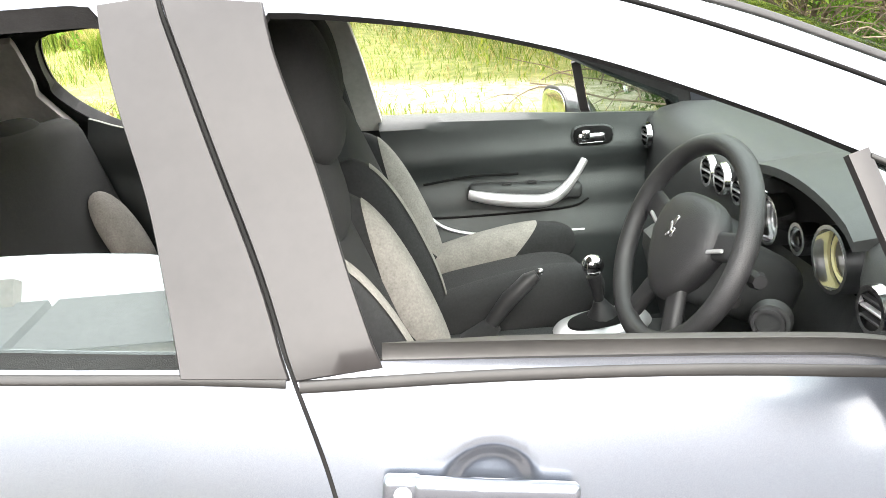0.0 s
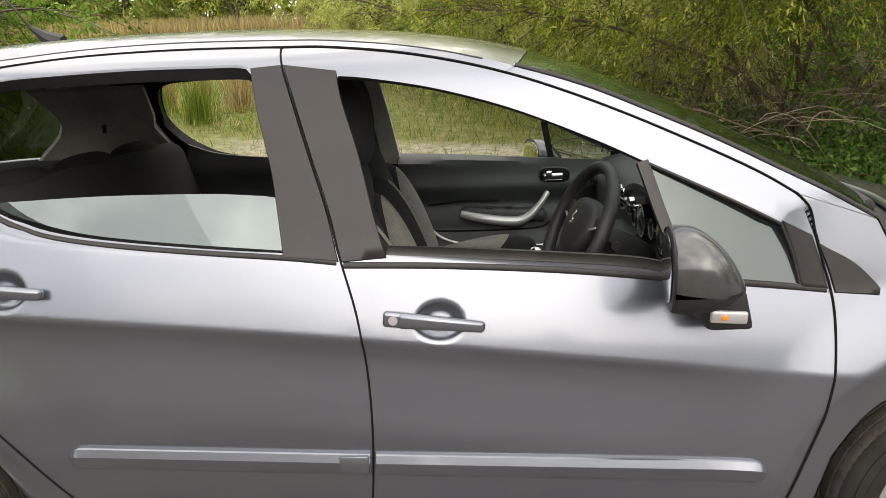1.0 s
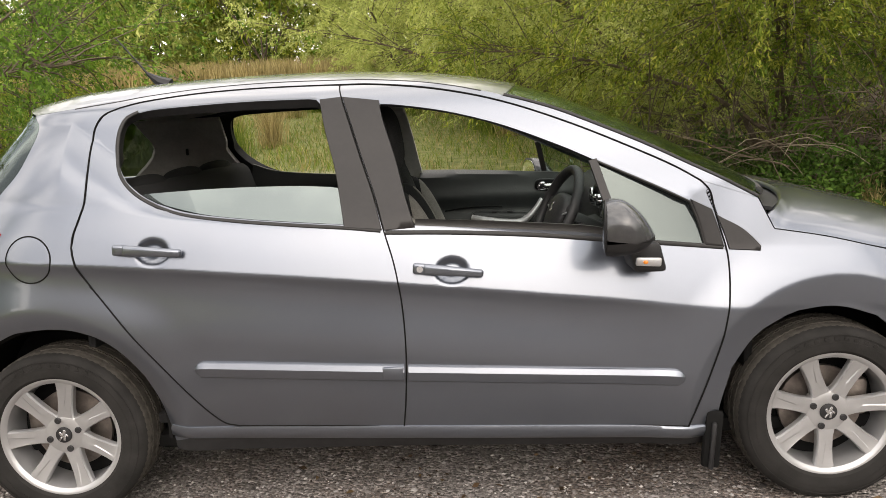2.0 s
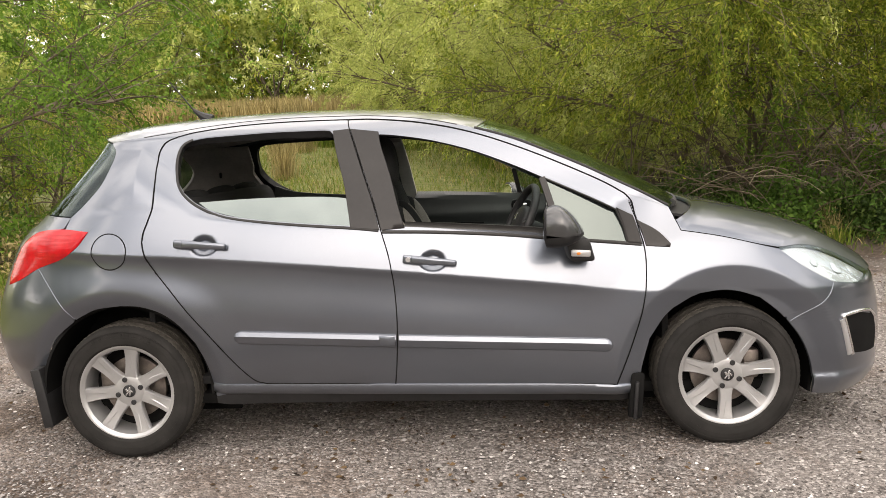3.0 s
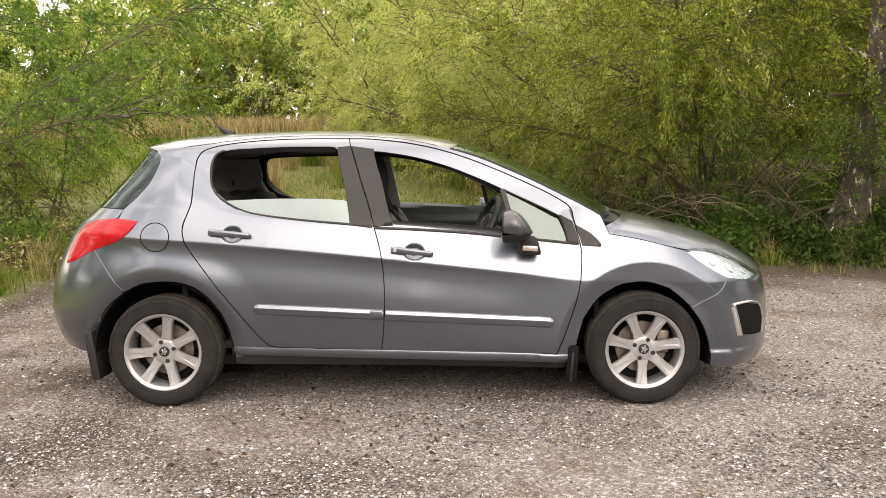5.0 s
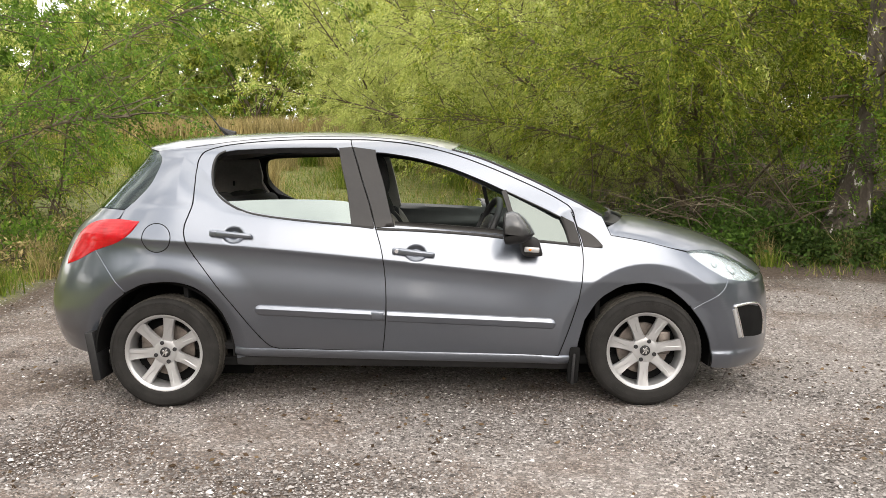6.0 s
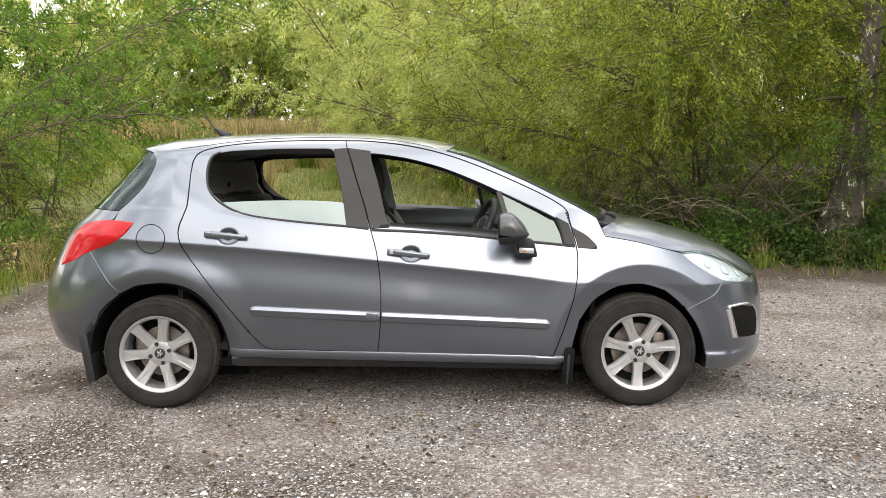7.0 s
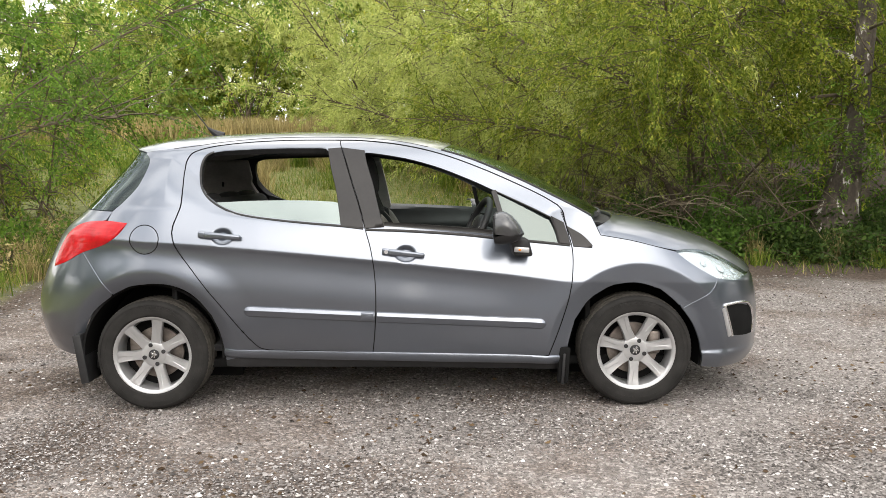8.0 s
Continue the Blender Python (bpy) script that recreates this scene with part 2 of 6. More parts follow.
def blob(bm, size, at, rot=None, power=2.6, nu=20, nv=12):
    """Adds a rounded super-ellipsoid, size being its half axes."""
    rows = []
    rot = rot or Matrix.Identity(3)

    def pw(v):
        return math.copysign(abs(v) ** (2 / power), v)
    for j in range(nv + 1):
        phi = -math.pi / 2 + math.pi * j / nv
        row = []
        for i in range(nu):
            th = 2 * math.pi * i / nu
            p = Vector((size[0] * pw(math.cos(phi)) * pw(math.cos(th)), size[1] * pw(math.cos(phi)) * pw(math.sin(th)), size[2] * pw(math.sin(phi))))
            row.append(bm.verts.new(Vector(at) + rot @ p))
        rows.append(row)
    for a, b in zip(rows, rows[1:]):
        for i in range(nu):
            bm.faces.new((a[i], a[(i + 1) % nu], b[(i + 1) % nu], b[i]))
    bmesh.ops.remove_doubles(bm, verts=[v for r in (rows[0], rows[-1]) for v in r], dist=1e-5)


# ---- the car: x forward, the rear axle over x = 0, wheels on z = 0 ----
car = tagged(new("hatchback_car"), "grey metallic five-door hatchback parked on gravel, side windows lowered", "car")
XF, XR, POW = 2.6, 0.2, 2.7                       # where the nose and the tail begin to round off


def knots(*pairs):
    """A smooth curve through pairs, sampled from a spline."""
    p = dense([(float(x), float(y)) for x, y in pairs], n=8)
    xs, ys = np.maximum.accumulate(p[:, 0]), p[:, 1]
    return lambda v: np.interp(v, xs, ys)


nose = knots((0.15, 3.41), (0.22, 3.455), (0.3, 3.472), (0.4, 3.475), (0.52, 3.47), (0.62, 3.45), (0.7, 3.41), (0.8, 3.25), (0.9, 3.05), (1.0, 2.9), (1.5, 2.9))
tail = knots((0.15, -0.66), (0.25, -0.76), (0.35, -0.83), (0.48, -0.855), (0.6, -0.84), (0.74, -0.79), (0.9, -0.71), (1.0, -0.63), (1.08, -0.53), (1.3, -0.31), (1.45, -0.2), (1.6, -0.1))
crease = knots((-0.9, 0.97), (0.09, 0.915), (0.7, 0.862), (1.29, 0.8), (1.89, 0.73), (2.3, 0.69), (3.5, 0.66))
lean_in = knots((0.9, 0.0), (0.95, 0.02), (1.0, 0.052), (1.03, 0.072), (1.1, 0.108), (1.19, 0.152), (1.3, 0.197), (1.385, 0.237), (1.42, 0.27), (1.445, 0.318), (1.46, 0.366), (1.5, 0.47))
belt = knots((-0.9, 1.08), (0.1, 1.09), (0.3, 1.088), (0.4, 1.07), (0.54, 1.045), (0.87, 1.005), (1.16, 0.975), (1.65, 0.94), (2.24, 0.885), (3.5, 0.88))
SCOOPS = ((0.412, 0.947), (1.374, 0.846))         # finger scoops behind the door handles


def ease(v):
    v = np.clip(v, 0, 1)
    return v * v * (3 - 2 * v)


def flank(x, z):
    """Half the body's width with hard creases."""
    w = 0.918 - 0.024 * np.clip((x - 0.6) / 1.6, 0, 1) - 0.01 * np.clip((0.4 - x) / 0.6, 0, 1) ** 2
    zc = crease(x)
    h = np.clip(z - zc, 0, 0.19)
    low = 0.26 * h + 0.3 * h * h + 0.23 * np.clip(z - zc - 0.19, 0, 0.2) * ease((x - 1.9) / 0.42)
    glass_step = np.clip((z - belt(x)) / (0.025 + 0.25 * np.clip((0.45 - x) / 0.35, 0, 1)), 0, 1)
    above = low + glass_step * np.maximum(lean_in(z) - low, 0)
    g = np.maximum(zc - z, 0)
    fade = 1 - ease((x - 1.75) / 0.5)             # the crease runs out before the front wheel
    below = fade * (0.015 * (1 - np.exp(-g / 0.022)) - 0.014 * ease((g - 0.035) / 0.2)) + 0.45 * np.clip(g - 0.2, 0, 0.4) ** 2 + 0.05 * np.clip((0.27 - z) / 0.1, 0, 1) ** 1.4
    d = np.where(z > zc, above, below)
    for hub in (0.0, 2.606):                      # the flared wheel arches
        r = np.hypot(x - hub, z - 0.305)
        if hub:                                   # the front flare turns down along a crisp line
            d = d + 0.032 * np.clip((0.48 - r) / 0.1, 0, 1)
        else:
            d = d + 0.03 * np.clip((0.465 - r) / 0.085, 0, 1) ** 1.5
        k = np.clip((0.64 - r) / 0.19, 0, 1)
        d = d - 0.012 * k * k * (3 - 2 * k)
    for hx, hz in SCOOPS:
        k = np.clip((1.0 - np.hypot((x - hx) / 0.06, (z - hz) / 0.044)) / 0.5, 0, 1)
        d = d + 0.018 * k * k * (3 - 2 * k)
    d = d - 0.012 * ease((0.305 - z) / 0.03) * ease((x - 2.88) / 0.05)     # the ledge of the front bumper
    return w - d


def halfwidth(x, z):
    """Half the body's width, before the ends round off; creases are rounded like pressed steel."""
    return sum(k * flank(x, z + e) for e, k in ((-0.009, 0.12), (-0.0045, 0.23), (0.0, 0.3), (0.0045, 0.23), (0.009, 0.12)))


def S(s, z):
    """The right side's skin: s is x along the flanks and an angle round the nose and the tail."""
    s, z = np.broadcast_arrays(np.asarray(s, float), np.asarray(z, float))
    tf, tr = np.clip(s - XF, 0, math.pi / 2), np.clip(XR - s, 0, math.pi / 2)
    x = np.where(s > XF, XF + (nose(z) - XF) * np.sin(tf) ** (2 / POW), np.where(s < XR, XR - (XR - tail(z)) * np.sin(tr) ** (2 / POW), s))
    y = halfwidth(x, z) * np.cos(tf) ** (2 / POW) * np.cos(tr) ** (2 / POW)
    return np.stack([x, -y, z + 0 * x], -1)


def sx(x, z):
    """The skin's s at a place x."""
    if x > XF:
        return XF + math.asin(min(1, (x - XF) / (nose(z) - XF)) ** (POW / 2))
    if x < XR:
        return XR - math.asin(min(1, (XR - x) / (XR - tail(z))) ** (POW / 2))
    return x


def skin(grid):
    """Places and outward normals of the skin for a grid (nv, nu, 2) of s, z."""
    P = S(grid[..., 0], grid[..., 1])
    e = 0.004
    a = S(grid[..., 0] + e, grid[..., 1]) - S(grid[..., 0] - e, grid[..., 1])
    b = S(grid[..., 0], grid[..., 1] + e) - S(grid[..., 0], grid[..., 1] - e)
    N = np.cross(a, b)
    N /= np.linalg.norm(N, axis=-1)[..., None] + 1e-9
    return P, N


def shares(curve, n, gap):
    e = gap / max(length(curve), 0.02)
    return np.concatenate([[0, e], np.linspace(0, 1, n)[1:-1], [1 - e, 1]]) if gap else np.linspace(0, 1, n)


def onskin(*pieces):
    """A dense curve in s, z from pieces given in x, z."""
    c = chain(*pieces)
    return np.array([(sx(x, z), z) for x, z in c])


def coons(bottom, top, left, right, nu, nv, gap=0.0022):
    us, vs = shares(bottom, nu, gap), shares(left, nv, gap)
    B, T, L, R = along(bottom, us), along(top, us), along(left, vs), along(right, vs)
    u, v = us[None, :, None], vs[:, None, None]
    ruled = (1 - v) * B[None] + v * T[None] + (1 - u) * L[:, None] + u * R[:, None]
    return ruled - ((1 - u) * (1 - v) * B[0] + u * (1 - v) * B[-1] + (1 - u) * v * T[0] + u * v * T[-1])


def panel(name, grid, material, parent=None, label="", thick=0.012, groove=0.0045, lift=0.0, side=1, closed_u=False, flush=None):
    """A body panel on the skin; side -1 mirrors it to the car's left."""
    P, N = skin(grid)
    P = P + lift * N
    if side < 0:
        P, N = P * [1, -1, 1], N * [1, -1, 1]
    v, f = sheet(P, N, thick, groove, closed_u, flush=flush)
    q = f[len(f) // 4 * 2]                        # all outer faces look outwards
    if np.dot(np.cross(v[q[1]] - v[q[0]], v[q[3]] - v[q[0]]), N.reshape(-1, 3)[q[0]]) < 0:
        f = [q[::-1] for q in f]
    ob = pydata(name, v, f, material, parent or car, label, sharp=50)
    if material is PAINT:                         # shade by the true curve of the skin
        n, k, normals = N.reshape(-1, 3), N.size // 3, []
        for q in ob.data.polygons:
            flat = tuple(q.normal)
            normals += [tuple(n[i]) for i in q.vertices] if max(q.vertices) < k else [flat] * len(q.vertices)
        ob.data.normals_split_custom_set(normals)
    ob.visible_shadow = material not in PANES
    return ob


def crown(name, edge, mid, n_along, n_across, material, label="", bulge=2.2, thick=0.012, groove=0.005, us=None, parent=None):
    """A panel across the car between an edge curve on its right side (x, y, z), its mirror image, and a middle line (x, z)."""
    us = shares(edge, n_along, 0.003 if groove else 0)
    E, M = along(edge, us), along(mid, us)
    q = np.concatenate([[0, 0.006], np.linspace(0, 1, n_across)[1:]]) if groove else np.linspace(0, 1, n_across)
    rows = []
    for t in list(q) + list(2 - q[::-1][1:]):
        w = min(t, 2 - t)
        k = 1 - (1 - w) ** bulge
        x = E[:, 0] + (M[:, 0] - E[:, 0]) * k
        z = E[:, 2] + (M[:, 1] - E[:, 2]) * k
        y = E[:, 1] * (1 - t)
        rows.append(np.stack([x, y, z], 1))
    P = np.array(rows)
    N = np.cross(np.gradient(P, axis=1), np.gradient(P, axis=0))
    N /= np.linalg.norm(N, axis=-1)[..., None] + 1e-9
    if N[..., 2].mean() < 0:
        N = -N
    v, f = sheet(P, N, thick, groove)
    return pydata(name, v, f, material, parent or car, label, sharp=50)


def edge3(curve):
    return S(curve[:, 0], curve[:, 1])


# seams, in x and z
SPLIT = [(1.01, 1.458), (1.05, 1.34), (1.09, 1.21), (1.13, 1.09), (1.16, 0.98), (1.188, 0.88), (1.203, 0.79), (1.212, 0.67), (1.212, 0.55), (1.203, 0.42), (1.19, 0.312)]
REAR_TOP = [(1.01, 1.458), (0.8, 1.46), (0.64, 1.457), (0.49, 1.448), (0.34, 1.43), (0.26, 1.412)]
REAR_BACK = [(0.26, 1.412), (0.21, 1.39), (0.185, 1.35), (0.18, 1.3), (0.187, 1.21), (0.187, 1.12), (0.17, 1.06), (0.152, 1.01), (0.147, 0.97)]
REAR_LOW = [(0.147, 0.97), (0.155, 0.93), (0.18, 0.87), (0.26, 0.76), (0.327, 0.67), (0.405, 0.57), (0.5, 0.442), (0.55, 0.38), (0.587, 0.346), (0.63, 0.333)]
FRONT_TOP = [(1.01, 1.458), (1.12, 1.455), (1.28, 1.438), (1.42, 1.413), (1.55, 1.38), (1.68, 1.336), (1.84, 1.271), (2.02, 1.188), (2.12, 1.137), (2.19, 1.093)]
FRONT_SHUT = [(2.19, 1.093), (2.218, 1.057), (2.229, 1.0), (2.245, 0.935), (2.26, 0.872), (2.262, 0.8), (2.25, 0.69), (2.228, 0.58), (2.192, 0.46), (2.16, 0.37), (2.13, 0.292)]
SHUT = [tuple(q) for q in dense(FRONT_SHUT, n=8)]
A_TOP = [(1.575, 1.392), (1.66, 1.367), (1.75, 1.336), (1.842, 1.297), (2.025, 1.214), (2.173, 1.138), (2.26, 1.093), (2.372, 1.03), (2.417, 0.93)]
ROOF_EDGE = [(1.575, 1.392), (1.5, 1.413), (1.4, 1.436), (1.28, 1.456), (1.12, 1.472), (1.01, 1.476), (0.8, 1.479), (0.64, 1.476), (0.49, 1.467), (0.34, 1.45), (0.24, 1.434), (0.1, 1.416), (-0.07, 1.4)]


def matched(outs, ins, n=24, rows=4):
    """A grid between outer and inner curves given as matching pieces, closed all round."""
    O, I = [], []
    for o, i in zip(outs, ins):
        us = np.linspace(0, 1, n, endpoint=False)
        O.append(along(dense(o) if len(o) > 2 else np.array(o, float), us))
        I.append(along(dense(i) if len(i) > 2 else np.array(i, float), us))
    O, I = np.vstack(O), np.vstack(I)
    O = np.array([(sx(x, z), z) for x, z in O])
    I = np.array([(sx(x, z), z) for x, z in I])
    return np.array([I + (O - I) * t for t in (0, 0.06, 0.16, 0.27, 0.38, 0.5, 0.62, 0.73, 0.84, 0.94, 1)])


def fan(outs, ins, counts, rows=22):
    """A grid between an outer and an inner line given as matching pieces, open at both ends."""
    O, I = [], []
    for o, i, n in zip(outs, ins, counts):
        us = np.linspace(0, 1, n, endpoint=o is outs[-1])
        O.append(along(dense(o) if len(o) > 2 else np.array(o, float), us))
        I.append(along(dense(i) if len(i) > 2 else np.array(i, float), us))
    O, I = [np.array([(sx(x, z), z) for x, z in np.vstack(c)]) for c in (O, I)]
    ts = np.concatenate([[0, 0.012], np.linspace(0, 1, rows)[1:-1], [0.988, 1]])
    return np.array([I + (O - I) * t for t in ts])


def handle(parent, x0, z0, x1, z1, side, lock):
    """A pull handle in the body colour over a scooped dish."""
    m = 0.5 * (x0 + x1)
    c = np.array([m, 0.5 * (z0 + z1)])
    y = float(-S(c[0] - 0.09, c[1])[1])
    ang = math.degrees(math.atan2(z1 - z0, x1 - x0))
    bm = bmesh.new()
    L = math.hypot(x1 - x0, z1 - z0)
    box(bm, (L * 0.86, 0.022, 0.034), (0, 0, 0), 0.01, seg=3)
    for v in bm.verts:                            # bowed and tapering to its front end
        k = v.co.x / (L / 2)
        v.co.y -= 0.014 * (1 - k * k)
        v.co.z *= 0.92 - 0.22 * k
        v.co.x += 0.07 * L
    m4 = Matrix.Translation((c[0], -(y + 0.012), c[1])) @ turn(y=-ang).to_4x4()
    flip = Matrix.Diagonal((1, side, 1, 1))
    bm.transform(flip @ m4)
    grip = part("handle", bm, PAINT, parent, "body-coloured pull handle")
    bm = bmesh.new()
    box(bm, (L * 0.2, 0.022, 0.035), (-0.4 * L, -0.002, 0), 0.008, seg=3)
    bm.transform(flip @ m4)
    part("handle_end", bm, PAINT, grip)
    if lock:
        v, f = revolve([(0.001, -0.014), (0.010, -0.014), (0.0105, -0.01), (0.001, -0.01)], 20)
        bm = bmesh.new()
        vs = [bm.verts.new(p) for p in v]
        for q in f:
            bm.faces.new([vs[i] for i in q])
        bm.transform(flip @ m4 @ Matrix.Translation((-0.4 * L, -0.001, 0)))
        part("lock", bm, SATIN, grip)


def strip(parent, x0, z0, x1, z1, side, h=0.056, round_rear=False, round_front=False):
    """A rubbing strip: a flat bar with bevelled edges and a bright upper chamfer."""
    tip = 0.034 * (1 - np.cos(np.linspace(0, math.pi / 2, 9)))[:-1]
    xs = np.concatenate([x0 + tip, np.linspace(x0 + 0.034, x1 - 0.034, 30), (x1 - tip)[::-1]])
    n = len(xs)
    zs = z0 + (z1 - z0) * (xs - x0) / (x1 - x0)
    prof = [(-0.5, 0.0), (-0.5, 0.006), (-0.42, 0.011), (0.05, 0.0175), (0.14, 0.0178), (0.45, 0.011), (0.49, 0.0075), (0.5, 0.0)]
    rows = []
    for x, z in zip(xs, zs):
        k = 1.0
        if round_rear:
            k = min(k, math.sqrt(max(0.03, 1 - max(0, 1 - (x - x0) / 0.034) ** 2)))
        if round_front:
            k = min(k, math.sqrt(max(0.03, 1 - max(0, 1 - (x1 - x) / 0.034) ** 2)))
        rows.append([S(x, z + a * h * k) + np.array([0, -b * (0.3 + 0.7 * k), 0]) for a, b in prof])
    P = np.array(rows) * [1, side, 1]
    verts = P.reshape(-1, 3)
    m = len(prof)
    faces = [(i * m + j, i * m + j + 1, (i + 1) * m + j + 1, (i + 1) * m + j) for i in range(n - 1) for j in range(m - 1)]
    faces += [tuple(range(m)), tuple(range((n - 1) * m, n * m))[::-1]]
    if side > 0:
        faces = [q[::-1] for q in faces]
    return pydata("rubbing_strip", verts, faces, PAINT, parent, "grey rubbing strip along the door", sharp=25)


def ribbon(name, curve, width, lift, material, parent, side, label="", thick=0.008, n=60, down=False):
    """A narrow moulding that follows a curve (s, z) on the skin."""
    us = np.linspace(0, 1, n)
    C = along(curve, us)
    t = np.gradient(C, axis=0)
    t /= np.linalg.norm(t, axis=1)[:, None]
    nrm = np.stack([-t[:, 1], t[:, 0]], 1)
    e = 0.001
    nrm *= (2 * e / (np.linalg.norm(S(*(C + nrm * e).T) - S(*(C - nrm * e).T), axis=1) + 1e-9))[:, None]   # even width round the ends
    grid = np.array([C + nrm * width * k for k in (-0.5, -0.3, 0, 0.3, 0.5)])
    P, N = skin(grid)
    P = P + (lift * np.array([0.3, 0.9, 1.0, 0.9, 0.3]))[:, None, None] * N
    P, N = P * [1, side, 1], N * [1, side, 1]
    v, f = sheet(P, N, thick)
    return pydata(name, v, f if side > 0 else [q[::-1] for q in f], material, parent, label, sharp=60)


def lined(ob, grid):
    """Black lining on the inner faces of a window frame and round its opening."""
    n = grid.shape[1]
    k = grid.shape[0] * n
    ob.data.materials.append(TRIM)
    for p in ob.data.polygons:
        if min(p.vertices) >= k or all(i % k < n for i in p.vertices):
            p.material_index = 1


BELT_FRONT = [(1.155, 0.972), (1.4, 0.957), (1.65, 0.938), (1.9, 0.912), (2.1, 0.89), (2.26, 0.872)]
for side in (1, -1):
    # rear door: lower panel, window frame, trims
    low = coons(onskin([(0.63, 0.333), (0.83, 0.328), (0.98, 0.322), (1.19, 0.312)]), onskin([(0.147, 0.97), (0.4, 1.0), (0.8, 0.99), (1.155, 0.972)]),
                onskin(REAR_LOW[::-1]), onskin(SPLIT[::-1][:6] + [(1.155, 0.972)]), *((132, 96) if side > 0 else (48, 36)))
    door_r = panel("rear_door", low, PAINT, label="rear door with its window half lowered", side=side, thick=0.03, flush=(np.arange(len(low)) == len(low) - 1)[:, None] & np.ones(low.shape[:2], bool))
    grid = matched([REAR_TOP, REAR_BACK, [(0.147, 0.97), (0.4, 1.0), (0.8, 0.99), (1.155, 0.972)], [(1.155, 0.972), (1.13, 1.09), (1.09, 1.21), (1.05, 1.34), (1.01, 1.458)]],
                   [[(0.958, 1.392), (0.935, 1.412), (0.85, 1.415), (0.66, 1.415), (0.41, 1.405), (0.335, 1.395)],
                    [(0.335, 1.395), (0.288, 1.372), (0.272, 1.33), (0.27, 1.27), (0.285, 1.215), (0.315, 1.17)],
                    [(0.315, 1.17), (0.37, 1.125), (0.45, 1.085), (0.54, 1.062), (0.69, 1.04), (0.87, 1.02), (1.04, 1.005)],
                    [(1.04, 1.005), (1.03, 1.06), (1.01, 1.18), (0.98, 1.3), (0.958, 1.392)]])
    foot = np.zeros(grid.shape[:2], bool)
    foot[-1, 48:72] = True
    lined(panel("window_frame", grid, PAINT, door_r, thick=0.035, groove=0.004, side=side, closed_u=True, flush=foot), grid)
    cover = coons(onskin([(1.032, 0.995), (1.155, 0.982)]), onskin([(0.952, 1.408), (1.0235, 1.413)]),
                  onskin([(1.032, 0.995), (1.022, 1.06), (1.002, 1.18), (0.972, 1.3), (0.952, 1.408)]),
                  onskin([(1.155, 0.982), (1.1275, 1.09), (1.0875, 1.21), (1.0475, 1.34), (1.0235, 1.413)]), 6, 16, 0.002)
    panel("pillar_cover", cover, PILLAR, door_r, "matt grey pillar cover", thick=0.006, groove=0.003, lift=0.004, side=side)
    ribbon("window_seal", onskin([(0.33, 1.396), (0.29, 1.375), (0.27, 1.33), (0.267, 1.265), (0.282, 1.208), (0.315, 1.16), (0.37, 1.115), (0.45, 1.075), (0.54, 1.052), (0.69, 1.03), (0.87, 1.01), (1.04, 0.994), (1.15, 0.98)]), 0.013, 0.003, SEAL, door_r, side, "dark rubber seal under the window")
    handle(door_r, 0.29, 0.962, 0.514, 0.943, side, False)
    strip(door_r, 0.515, 0.553, 1.205, 0.514, side, round_rear=True)
    # front door
    low = coons(onskin([(1.19, 0.312), (1.5, 0.305), (1.8, 0.298), (2.13, 0.292)]), onskin(BELT_FRONT),
                onskin(SPLIT[::-1][:6] + [(1.155, 0.972)]), onskin(SHUT[::-1][:49]), *((132, 96) if side > 0 else (48, 36)))
    door_f = panel("front_door", low, PAINT, label="front door with its window fully lowered", side=side, thick=0.03)
    grid = matched([FRONT_TOP, SHUT[:33], BELT_FRONT[::-1], [(1.155, 0.972), (1.13, 1.09), (1.09, 1.21), (1.05, 1.34), (1.01, 1.458)]],
                   [[(1.16, 1.386), (1.22, 1.38), (1.35, 1.358), (1.47, 1.328), (1.59, 1.289), (1.75, 1.223), (1.862, 1.17), (2.08, 1.066), (2.155, 1.026)],
                    [(2.155, 1.026), (2.172, 1.0), (2.195, 0.893)],
                    [(2.195, 0.893), (2.04, 0.905), (1.9, 0.925), (1.8, 0.945), (1.5, 0.972), (1.258, 0.992)],
                    [(1.258, 0.992), (1.23, 1.08), (1.2, 1.21), (1.163, 1.33), (1.152, 1.37), (1.16, 1.386)]], 30)
    lined(panel("window_frame", grid, PAINT, door_f, thick=0.015, groove=0.004, side=side, closed_u=True), grid)
    cover = coons(onskin([(1.161, 0.98), (1.262, 0.985)]), onskin([(1.0285, 1.413), (1.155, 1.396)]),
                  onskin([(1.161, 0.98), (1.133, 1.09), (1.093, 1.21), (1.053, 1.34), (1.0285, 1.413)]),
                  onskin([(1.262, 0.985), (1.234, 1.08), (1.203, 1.21), (1.167, 1.33), (1.155, 1.396)]), 6, 16, 0.002)
    panel("pillar_cover", cover, PILLAR, door_f, "matt grey pillar cover", thick=0.006, groove=0.003, lift=0.004, side=side)
    ribbon("window_seal", onskin([(1.165, 0.974), (1.4, 0.963), (1.65, 0.944), (1.9, 0.916), (2.1, 0.895), (2.25, 0.878)]), 0.015, 0.003, SEAL, door_f, side, "dark rubber seal under the window")
    ribbon("window_lip", onskin([(1.262, 0.996), (1.5, 0.977), (1.8, 0.95), (1.9, 0.93)]), 0.036, -0.012, LIP, door_f, side, "grey rubber lip of the open window", thick=0.016)
    ribbon("quarter_post", onskin([(1.852, 1.172), (1.862, 1.135), (1.884, 1.05), (1.922, 0.92)]), 0.027, 0.001, PILLAR, door_f, side, "slim grey post before the fixed pane", thick=0.012)
